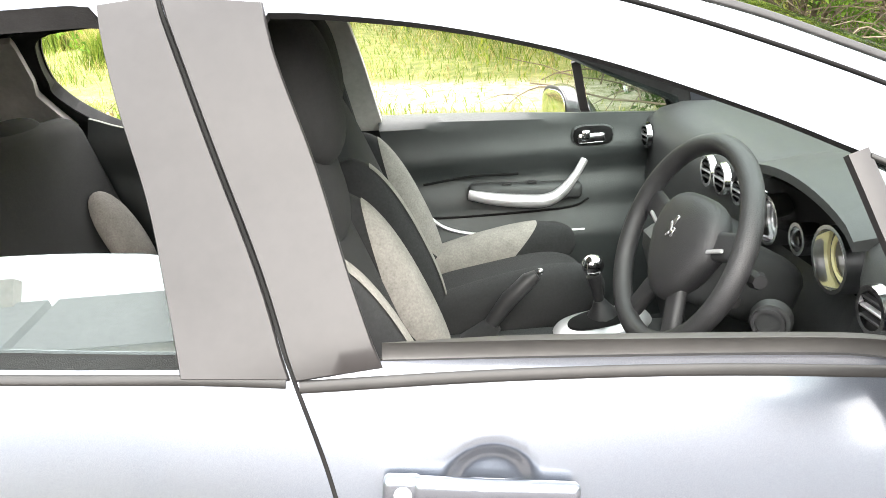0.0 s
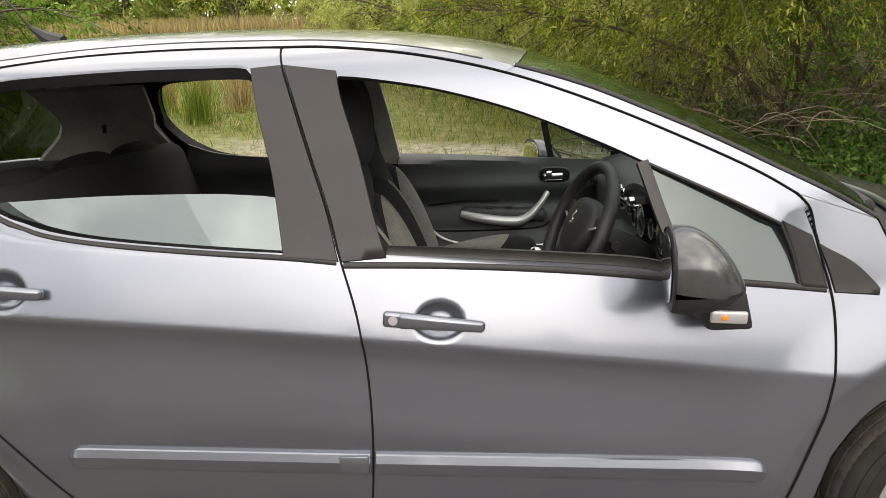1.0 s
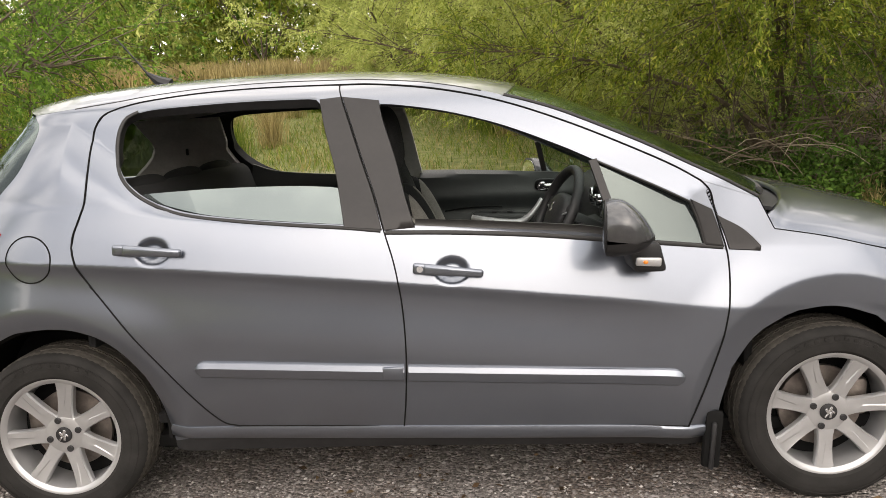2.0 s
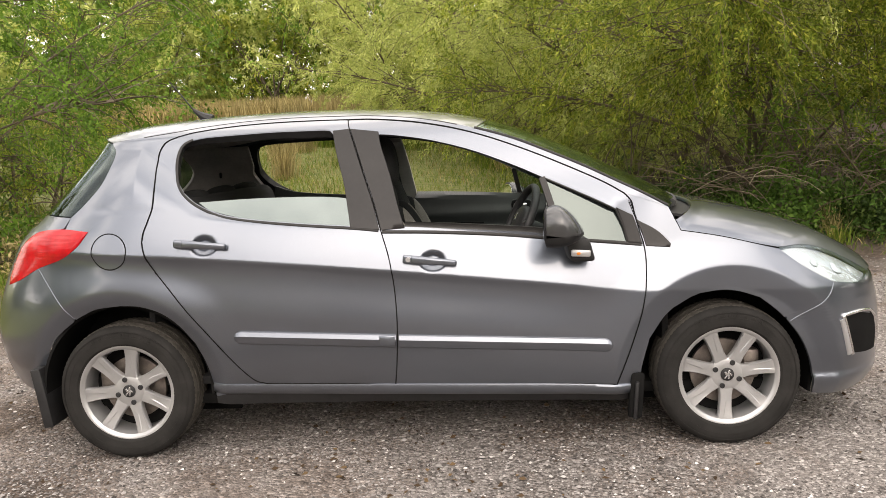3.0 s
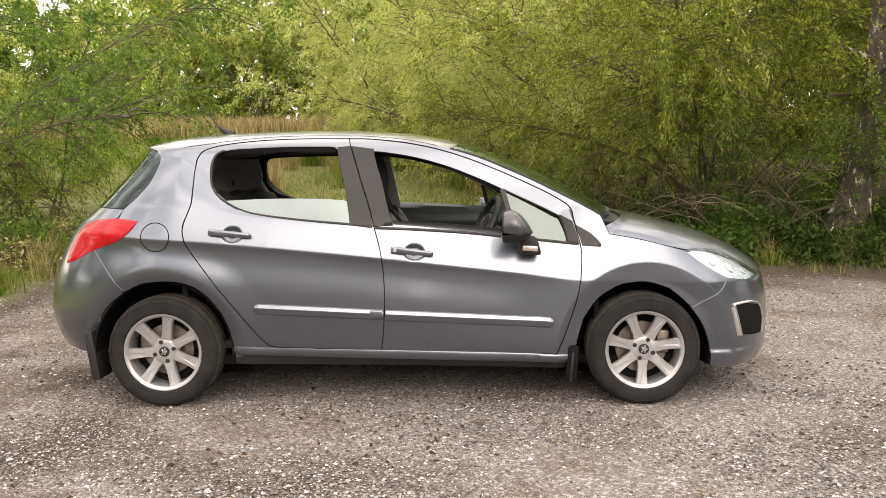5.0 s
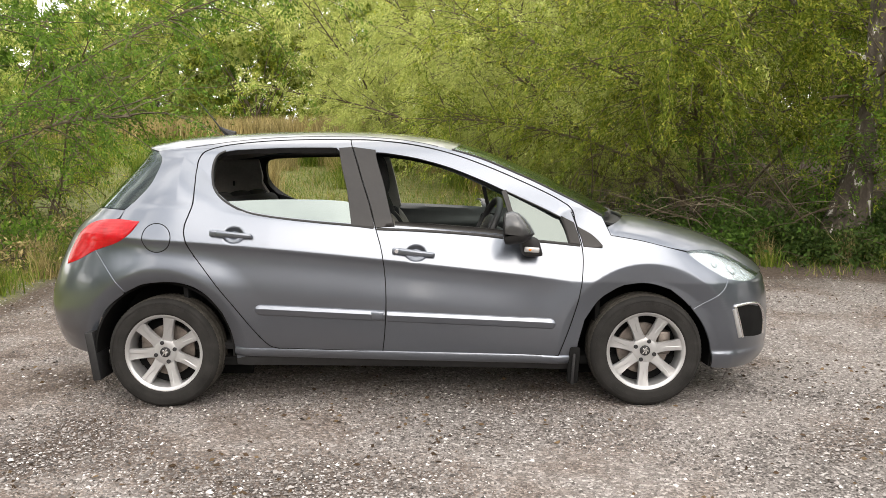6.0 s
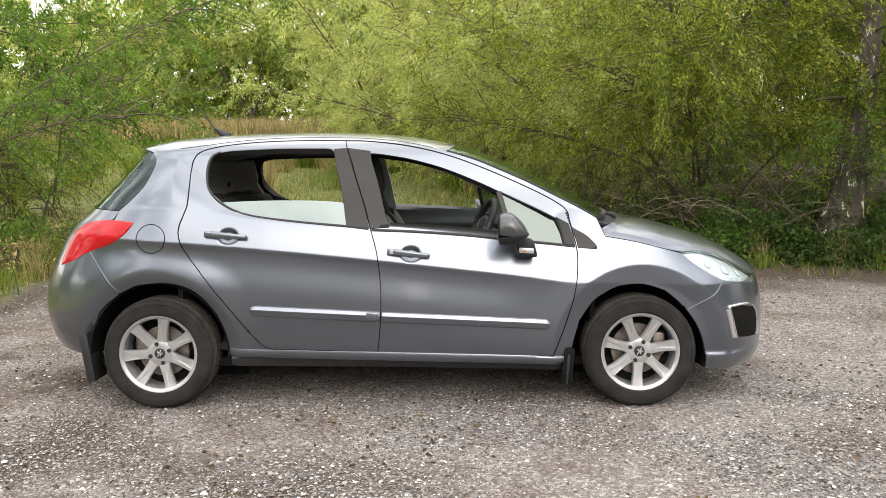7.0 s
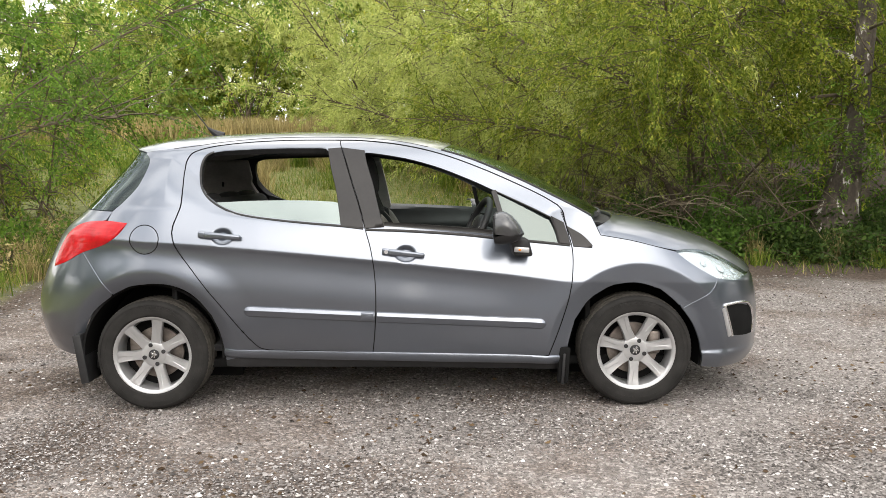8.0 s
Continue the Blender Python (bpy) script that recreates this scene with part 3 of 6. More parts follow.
    ribbon("quarter_seal", onskin([(1.866, 1.166), (2.0, 1.103), (2.08, 1.064), (2.15, 1.027)], [(2.15, 1.027), (2.176, 0.96), (2.193, 0.885)]), 0.007, 0.002, SEAL, door_f, side, "dark rubber seal round the fixed pane", thick=0.006)
    edge = coons(onskin([(2.193, 0.885), (2.254, 0.878)]), onskin([(2.151, 1.036), (2.221, 1.0)]), onskin([(2.193, 0.885), (2.176, 0.96), (2.151, 1.036)]), onskin([(2.254, 0.878), (2.241, 0.935), (2.221, 1.0)]), 8, 14, 0.002)
    panel("quarter_edge", edge, PILLAR, door_f, "grey moulding behind the fixed pane", thick=0.006, groove=0.002, lift=0.003, side=side)
    pane = coons(onskin([(1.93, 0.905), (2.05, 0.895), (2.232, 0.885)]), onskin([(1.862, 1.176), (2.0, 1.11), (2.18, 1.032)]),
                 onskin([(1.93, 0.905), (1.862, 1.176)]), onskin([(2.232, 0.885), (2.18, 1.032)]), 10, 10, 0)
    P = S(pane[..., 0], pane[..., 1])
    P[..., 1] = -(0.828 - 0.3 * (P[..., 2] - 0.89))
    v, f = sheet(P * [1, side, 1], np.broadcast_to(np.array([0, -0.958 * side, 0.287]), P.shape), 0.004)
    pydata("quarter_glass", v, f, QUARTER if side > 0 else SCREEN, door_f, "fixed triangular pane mirroring the sky").visible_shadow = False
    handle(door_f, 1.25, 0.863, 1.474, 0.838, side, True)
    strip(door_f, 1.218, 0.513, 2.112, 0.467, side, round_front=True)
    tri = coons(onskin([(2.268, 0.87), (2.366, 0.862)]), onskin([(2.234, 0.982), (2.24, 0.978), (2.246, 0.972)]),
                onskin([(2.268, 0.87), (2.253, 0.93), (2.234, 0.982)]), onskin([(2.366, 0.862), (2.372, 0.876), (2.318, 0.933), (2.246, 0.974)]), 8, 10, 0.002)
    panel("corner_cover", tri, PILLAR, label="matt grey corner moulding by the windscreen pillar", thick=0.006, groove=0.003, lift=0.004, side=side)
    # pillars, wings, sills
    pillar = coons(onskin(FRONT_TOP[4:]), onskin(A_TOP[:-1]), onskin([(1.55, 1.38), (1.575, 1.392)]), onskin([(2.19, 1.093), (2.372, 1.03)]), 40, 6, 0.002)
    panel("windscreen_pillar", pillar, PAINT, side=side, thick=0.03)
    rail = coons(onskin(FRONT_TOP[4::-1] + REAR_TOP[1:], [(0.26, 1.412), (0.1, 1.405), (-0.07, 1.395)]), onskin(ROOF_EDGE), onskin([(1.55, 1.38), (1.575, 1.392)]), onskin([(-0.07, 1.395), (-0.07, 1.4)]), 60, 6, 0.002)
    panel("roof_rail", rail[:, ::-1], PAINT, side=side, thick=0.03, label="roof edge above the doors")
    wing = fan([SHUT[::-1][:41], SHUT[::-1][40:], [(2.19, 1.093), (2.372, 1.03)], [(2.372, 1.03), (2.417, 0.93)], [(2.417, 0.93), (2.58, 0.9), (2.73, 0.862), (2.82, 0.838)], [(2.82, 0.838), (2.9, 0.775), (2.99, 0.72), (3.05, 0.69)], [(3.05, 0.69), (3.0, 0.62), (2.85, 0.532)]],
               [[(2.23, 0.26), (2.24, 0.36), (2.27, 0.48)], [(2.27, 0.48), (2.33, 0.57), (2.37, 0.61)], [(2.37, 0.61), (2.44, 0.652)], [(2.44, 0.652), (2.48, 0.668)], [(2.48, 0.668), (2.57, 0.68), (2.64, 0.672), (2.73, 0.642)], [(2.73, 0.642), (2.8, 0.585), (2.835, 0.55)], [(2.87, 0.557), (2.85, 0.532)]], (34, 34, 14, 10, 40, 30, 20), 44)
    panel("front_wing", wing, PAINT, label="front wing with a flared wheel arch", side=side)
    quarter = fan([[(-0.19, 0.64), (-0.28, 0.755), (-0.37, 0.865)], [(-0.37, 0.865), (-0.23, 0.91), (-0.15, 0.96), (-0.1, 1.02)], [(-0.1, 1.02), (0.15, 1.0)], [(0.15, 1.0)] + REAR_LOW[:6], REAR_LOW[5:]],
                  [[(-0.19, 0.64), (-0.165, 0.653)], [(-0.165, 0.653), (-0.1, 0.682), (-0.05, 0.692)], [(-0.05, 0.692), (0.03, 0.7)], [(0.03, 0.7), (0.12, 0.695), (0.21, 0.665), (0.28, 0.61), (0.34, 0.53)], [(0.34, 0.53), (0.372, 0.44), (0.385, 0.35), (0.39, 0.27)]], (20, 25, 20, 50, 40), 44)
    run_on = np.zeros(quarter.shape[:2], bool)
    run_on[-1, 45:65] = True
    panel("rear_wing", quarter, PAINT, flush=run_on, label="rear wing with a flared wheel arch", side=side)
    cpost = coons(onskin([(-0.22, 1.03), (-0.1, 1.02)], [(-0.1, 1.02), (0.15, 1.0)]), onskin([(-0.07, 1.395), (0.1, 1.405), (0.26, 1.412)]),
                  onskin([(-0.22, 1.03), (-0.2, 1.08)], [(-0.2, 1.08), (-0.12, 1.15), (-0.06, 1.22), (-0.03, 1.31), (-0.035, 1.36), (-0.07, 1.395)]), onskin([(0.15, 1.0)] + REAR_BACK[::-1][2:]), 60, 70, 0.002)
    panel("rear_pillar", cpost, PAINT, side=side, thick=0.03, flush=(np.arange(len(cpost)) == 0)[:, None] & np.ones(cpost.shape[:2], bool))
    us = np.linspace(0, 2 * np.pi, 48, endpoint=False)
    flap = np.array([np.stack([0.0 + 0.078 * r * np.cos(us), 0.936 + 0.076 * r * np.sin(us)], 1) for r in list(np.linspace(0.02, 0.93, 14)) + [0.965, 1.0]])
    flap[..., 0] = np.vectorize(sx)(flap[..., 0], flap[..., 1])
    if side > 0:
        P, N = skin(flap)
        P = P + np.array([0.001] * 14 + [0.0007, -0.005])[:, None, None] * N
        v, f = sheet(P, N, 0.01, 0, closed_u=True)
        pydata("fuel_flap", v, [q[::-1] for q in f], PAINT, car, "round fuel filler flap", sharp=40)
        # black ribbon on the skin for the shade in the gap round the flap
        ribbon("fuel_flap_gap", np.vstack([flap[-1] * 1.0, flap[-1][:1]]), 0.005, 0.0016, UNDER, car, side, n=80, thick=0.003)
    sill = coons(onskin([(0.39, 0.235), (1.0, 0.222), (1.6, 0.212), (2.22, 0.2)]), onskin([(0.39, 0.33), (0.63, 0.333), (0.98, 0.322), (1.6, 0.303), (2.13, 0.292), (2.22, 0.29)]),
                 onskin([(0.39, 0.235), (0.39, 0.33)]), onskin([(2.22, 0.2), (2.22, 0.29)]), 60, 8, 0)
    panel("sill", sill, TRIM, label="black lower sill", side=side, thick=0.05, groove=0, lift=-0.004)
    ribbon("sill_moulding", onskin([(0.392, 0.316), (0.56, 0.309), (0.7, 0.306), (0.98, 0.298), (1.6, 0.282), (2.2, 0.266)]), 0.05, 0.0095, PAINT, car, side, "grey sill moulding", thick=0.02, n=80)
    # ends
    bump_f = coons(onskin([(2.98, 0.2), (3.1, 0.19), (3.2, 0.185)], [(3.2, 0.185), (nose(0.19) - 1e-6, 0.19)]), onskin([(3.05, 0.69), (3.17, 0.672), (3.28, 0.69)], [(3.28, 0.69), (nose(0.7) - 1e-6, 0.7)]),
                   onskin([(2.98, 0.2), (2.965, 0.29), (2.943, 0.375), (2.9, 0.465), (2.835, 0.552)], [(2.835, 0.552), (3.0, 0.622), (3.05, 0.69)]), np.array([(XF + math.pi / 2, 0.19), (XF + math.pi / 2, 0.45), (XF + math.pi / 2, 0.7)]), 40, 60, 0.0)
    panel("front_bumper", bump_f, PAINT, label="front bumper", side=side, groove=0.0)
    bump_r = coons(np.array([(XR - math.pi / 2, 0.3), (sx(-0.7, 0.3), 0.295), (sx(-0.42, 0.28), 0.28)]), onskin([(tail(0.86) + 1e-6, 0.76), (-0.585, 0.775)], [(-0.585, 0.775), (-0.48, 0.81), (-0.37, 0.865)]),
                   np.array([(XR - math.pi / 2, 0.3), (XR - math.pi / 2, 0.55), (XR - math.pi / 2, 0.76)]), onskin([(-0.42, 0.28), (-0.405, 0.38), (-0.34, 0.51), (-0.28, 0.575), (-0.19, 0.64)], [(-0.19, 0.64), (-0.28, 0.755), (-0.37, 0.865)]), 36, 30, 0.0)
    panel("rear_bumper", bump_r, PAINT, label="rear bumper", side=side, groove=0.0)
    # lamps
    lamp = coons(onskin([(2.82, 0.838), (2.9, 0.775), (2.99, 0.72), (3.05, 0.69), (3.17, 0.67), (3.29, 0.688)]), onskin([(2.82, 0.84), (2.93, 0.84), (3.05, 0.812), (3.16, 0.765), (3.29, 0.692)]),
                 onskin([(2.82, 0.838), (2.82, 0.84)]), onskin([(3.29, 0.688), (3.29, 0.692)]), 24, 8, 0)
    hl = panel("headlamp", lamp, LAMP_IN, label="clear-lensed headlamp", side=side, thick=0.02, groove=0, lift=-0.018)
    panel("lens", lamp, LENS, hl, "clear lens", side=side, thick=0.003, groove=0, lift=0.004)
    for cx, cz, r in ((3.1, 0.742, 0.03), (3.19, 0.722, 0.025), (2.99, 0.775, 0.02)):
        at, out = skin(np.array([[[sx(cx, cz), cz]]]))
        out = Vector(out[0, 0])
        bm = bmesh.new()
        blob(bm, (r, r * 0.22, r), Vector(at[0, 0]) - 0.015 * out, Vector((0, -1, 0)).rotation_difference(out).to_matrix(), 2)
        bm.transform(Matrix.Diagonal((1, side, 1, 1)))
        part("reflector", bm, LAMP_IN, hl, "round chrome reflector")
    t_l = coons(onskin([(-0.585, 0.775), (-0.48, 0.81), (-0.37, 0.862), (-0.23, 0.908), (-0.15, 0.958), (-0.1, 1.018)]), onskin([(-0.585, 0.78), (-0.56, 0.86), (-0.52, 0.93), (-0.45, 0.99), (-0.36, 1.022), (-0.23, 1.032), (-0.1, 1.022)]),
                onskin([(-0.585, 0.775), (-0.585, 0.78)]), onskin([(-0.1, 1.018), (-0.1, 1.022)]), 26, 10, 0)
    panel("tail_lamp", t_l, RED, label="red wrap-round tail lamp", side=side, thick=0.03, groove=0.004, lift=0.006)
    back = coons(np.array([(XR - math.pi / 2, 0.76), (sx(-0.585, 0.775), 0.775)]), np.array([(XR - math.pi / 2, 1.085), (sx(-0.34, 1.085), 1.085), (sx(-0.2, 1.08), 1.08)]),
                 np.array([(XR - math.pi / 2, 0.76), (XR - math.pi / 2, 0.92), (XR - math.pi / 2, 1.085)]),
                 onskin([(-0.585, 0.775), (-0.56, 0.86), (-0.52, 0.93), (-0.45, 0.99), (-0.36, 1.022), (-0.23, 1.032)], [(-0.23, 1.032), (-0.2, 1.08)]), 20, 16, 0)
    panel("tailgate", back, PAINT, label="tailgate below the rear window", side=side, groove=0.0)
    rg = coons(np.array([(XR - math.pi / 2, 1.09), (sx(-0.34, 1.09), 1.09), (sx(-0.2, 1.085), 1.085)]), np.array([(XR - math.pi / 2, 1.42), (sx(-0.12, 1.405), 1.405), (sx(-0.07, 1.395), 1.395)]),
               np.array([(XR - math.pi / 2, 1.09), (XR - math.pi / 2, 1.25), (XR - math.pi / 2, 1.42)]),
               onskin([(-0.2, 1.085), (-0.12, 1.15), (-0.06, 1.22), (-0.03, 1.31), (-0.035, 1.36), (-0.07, 1.395)]), 20, 16, 0)
    panel("rear_window", rg, PRIVACY, label="dark wrap-round rear window", side=side, thick=0.005, groove=0.0)

# seams of the bumpers, then dark ribbons on the skin for the shade in the panel gaps
for side in (1, -1):
    ribbon("bumper_seam", onskin([(-0.195, 0.645), (-0.28, 0.755), (-0.368, 0.862)]), 0.0045, 0.002, PAINT, car, side, "bright edge between bumper and wing", thick=0.006, n=30)
    ribbon("bumper_seam", onskin([(3.045, 0.685), (3.0, 0.622), (2.855, 0.537)]), 0.0045, 0.002, PAINT, car, side, "bright edge between bumper and wing", thick=0.006, n=30)
    for nm, line in (("door_gap", [SPLIT]), ("door_gap", [REAR_TOP]), ("door_gap", [REAR_BACK, REAR_LOW]), ("door_gap", [FRONT_TOP]), ("door_gap", [SHUT]), ("bonnet_gap", [[(2.372, 1.03), (2.417, 0.93)], [(2.417, 0.93), (2.58, 0.9), (2.73, 0.862), (2.82, 0.842)]]), ("door_gap", [[(0.63, 0.333), (0.98, 0.322), (1.19, 0.312)], [(1.19, 0.312), (1.8, 0.298), (2.13, 0.292)]])):
        ribbon(nm, onskin(*line), 0.0032 if nm == "bonnet_gap" else 0.005, 0.0045 if line[0] is SHUT else 0.0028, UNDER, car, side, "dark strip for the shaded gap between the panels", thick=0.006, n=260)

# roof, bonnet, windscreen
roof_e = edge3(onskin(ROOF_EDGE))
crown("roof", roof_e, dense([(1.66, 1.445), (1.5, 1.479), (1.3, 1.506), (1.05, 1.522), (0.85, 1.527), (0.6, 1.526), (0.35, 1.518), (0.12, 1.503), (-0.05, 1.485), (-0.2, 1.455), (-0.255, 1.44)]), 60, 16, PAINT, "curved roof", thick=0.02, bulge=2.6)
scr_e = edge3(onskin(A_TOP[:-1]))
crown("windscreen", scr_e, dense([(1.66, 1.441), (1.79, 1.4), (1.95, 1.335), (2.12, 1.26), (2.28, 1.18), (2.44, 1.1), (2.525, 1.05)]), 30, 14, SCREEN, "raked windscreen", thick=0.005, groove=0, bulge=2.6).visible_shadow = False
bon_e = edge3(onskin([(2.372, 1.03), (2.417, 0.93)], [(2.417, 0.93), (2.58, 0.9), (2.73, 0.862), (2.82, 0.842)], [(2.82, 0.842), (2.93, 0.842), (3.05, 0.815), (3.16, 0.768), (3.29, 0.695)]))
bon_e = along(bon_e, np.linspace(0.06, 1, 80))
crown("bonnet", bon_e, dense([(2.575, 1.03), (2.75, 0.998), (2.95, 0.945), (3.12, 0.885), (3.27, 0.81), (3.37, 0.745), (3.41, 0.7)]), 50, 16, PAINT, "sloping bonnet", bulge=4.2)
for side in (1, -1):
    fog = coons(onskin([(3.135, 0.375), (3.23, 0.362), (3.3, 0.36)]), onskin([(3.085, 0.545), (3.18, 0.542), (3.275, 0.52)]),
                onskin([(3.135, 0.375), (3.085, 0.545)]), onskin([(3.3, 0.36), (3.305, 0.44), (3.275, 0.52)]), 12, 12, 0)
    vent = panel("fog_vent", fog, UNDER, label="black bumper vent in a chrome surround", side=side, thick=0.01, groove=0, lift=0.003)
    ribbon("chrome_rim", onskin([(3.14, 0.372), (3.115, 0.45), (3.085, 0.545)], [(3.085, 0.545), (3.18, 0.55), (3.25, 0.54), (3.292, 0.505)], [(3.292, 0.505), (3.312, 0.44), (3.308, 0.36)]), 0.016, 0.012, CHROME, vent, side, "chrome surround", n=70)
    ribbon("vent_blade", onskin([(3.125, 0.375), (3.1, 0.46), (3.08, 0.53)]), 0.026, 0.01, SATIN, vent, side, n=30)
    ribbon("drip_channel", onskin(ROOF_EDGE[1:-1]), 0.006, 0.0015, TRIM, car, side, n=80, thick=0.004)
    ribbon("screen_edge", onskin([(x, z + 0.005) for x, z in A_TOP[:-1]]), 0.01, 0.002, TRIM, car, side, "black windscreen edge", n=60)
    # mirror
    y0 = -0.88
    bm = bmesh.new()
    blob(bm, (0.1, 0.115, 0.082), (1.885, -1.025, 0.99), turn(z=-12), 2.5, 28, 18)
    bmesh.ops.bisect_plane(bm, geom=bm.verts[:] + bm.edges[:] + bm.faces[:], plane_co=(1.838, -1.02, 0.99), plane_no=turn(z=-12) @ Vector((-1, 0, 0)), clear_outer=True)
    for v in bm.verts:
        up = v.co.z - 0.955
        v.co.x -= 0.4 * max(0.0, v.co.x - 1.84) * max(0.0, up) / 0.1
        v.co.z += 0.12 * (v.co.x - 1.9) * (up < 0)
    low = bm.copy()
    bmesh.ops.bisect_plane(bm, geom=bm.verts[:] + bm.edges[:] + bm.faces[:], plane_co=(1.88, -1.02, 0.957), plane_no=(-0.1, 0, -1), clear_outer=True)
    bmesh.ops.bisect_plane(low, geom=low.verts[:] + low.edges[:] + low.faces[:], plane_co=(1.88, -1.02, 0.957), plane_no=(-0.1, 0, 1), clear_outer=True)
    for b_ in (bm, low):
        b_.transform(Matrix.Diagonal((1, side, 1, 1)))
    shell = part("door_mirror", bm, DARK_PAINT, car, "grey door mirror on a black foot")
    part("lower_housing", low, TRIM, shell, "black lower housing")
    bm = bmesh.new()
    blob(bm, (0.006, 0.112, 0.079), (1.838, -1.02, 0.99), turn(z=-12), 2.7, 28, 12)
    bm.transform(Matrix.Diagonal((1, side, 1, 1)))
    part("mirror_edge", bm, TRIM, shell, "black rim round the mirror glass")
    bm = bmesh.new()
    blob(bm, (0.003, 0.1, 0.066), (1.832, -1.018, 0.992), turn(z=-12), 2.7, 28, 12)
    bm.transform(Matrix.Diagonal((1, side, 1, 1)))
    part("mirror_glass", bm, MIRROR, shell, "mirror glass")
    bm = bmesh.new()
    box(bm, (0.1, 0.13, 0.095), (1.972, -0.925, 0.882), 0.014)
    for v in bm.verts:
        v.co.x -= 0.28 * (v.co.z - 0.882)
        v.co.y += 0.25 * max(0, 0.882 - v.co.z)
    bm.transform(Matrix.Diagonal((1, side, 1, 1)))
    foot = part("mirror_foot", bm, TRIM, shell, "black mirror foot")
    bm = bmesh.new()
    box(bm, (0.078, 0.012, 0.028), (1.972, -0.992, 0.872), 0.006, turn(y=4))
    bm.transform(Matrix.Diagonal((1, side, 1, 1)))
    part("indicator", bm, SATIN, shell, "clear side indicator")
    bm = bmesh.new()
    blob(bm, (0.008, 0.003, 0.006), (1.962, -0.998, 0.872), power=2, nu=10, nv=6)
    bm.transform(Matrix.Diagonal((1, side, 1, 1)))
    part("bulb", bm, ORANGE, shell, "amber bulb")
    # rounded end piece of the rear strip
    bm = bmesh.new()
    box(bm, (0.07, 0.014, 0.044), (1.168, float(S(1.168, 0.52)[1]) - 0.013, 0.519), 0.006)
    bm.transform(Matrix.Diagonal((1, side, 1, 1)))
    part("strip_end", bm, PAINT, car, "rounded end of the rubbing strip")

tube("rear_wiper", [(-0.3, -0.05, 1.16), (-0.385, -0.05, 1.155), (-0.395, -0.2, 1.16), (-0.375, -0.42, 1.17)], [0.02, 0.02, 0.013, 0.008], TRIM, car, "black rear wiper")
tube("aerial_base", [(0.215, 0, 1.51), (0.17, 0, 1.528), (0.14, 0, 1.55), (0.12, 0, 1.565)], [0.03, 0.024, 0.013, 0.007], TRIM, car, "black aerial base")
tube("aerial_rod", [(0.125, 0, 1.56), (0.08, 0, 1.62), (0.0, 0, 1.72)], [0.0045, 0.004, 0.003], TRIM, car, "short roof aerial")
cowl_e = np.array([(2.36 + 0.08 * t, -0.77 + 0.02 * t, 1.005 - 0.015 * t) for t in np.linspace(0, 1, 12)])
crown("scuttle", cowl_e, dense([(2.47, 1.02), (2.56, 1.012), (2.65, 1.0)]), 8, 12, TRIM, "black plastic scuttle below the windscreen", groove=0)
for y0, y1 in ((-0.66, 0.1), (0.02, 0.66)):
    tube("wiper", [(2.545 - 0.27 * abs(y) ** 2, y, 1.04 - 0.01 * abs(y)) for y in np.linspace(y0, y1, 7)], [0.016, 0.013, 0.013, 0.012, 0.011, 0.009, 0.007], RUBBER, car, "black wiper arm")



# ---- wheels ----
def tyre_mesh():
    n, R = 168, 0.314
    prof = [(0.205, -0.088), (0.222, -0.102), (0.245, -0.106), (0.268, -0.106), (0.288, -0.101), (0.301, -0.092), (0.309, -0.08), (0.312, -0.066),
            (0.313, -0.05), (0.305, -0.049), (0.305, -0.043), (0.3135, -0.042), (0.314, -0.012), (0.306, -0.011), (0.306, -0.004), (0.314, -0.003)]
    prof = prof + [(r, -y) for r, y in prof[::-1]] + [(0.2, 0.07), (0.2, -0.07)]
    prof = [(0.205 + (r - 0.205) * 0.925, y) for r, y in prof]
    v, f = revolve(prof, n)
    m = len(prof)
    for i in range(n):                            # tread blocks: cuts across the ribs
        if i % 2 == 0:
            for j in range(5, m - 7):
                k = i * m + j
                r = math.hypot(v[k][0], v[k][2])
                if 0.298 < r:
                    v[k][0] *= (r - 0.0028) / r
                    v[k][2] *= (r - 0.0028) / r
    return v, f


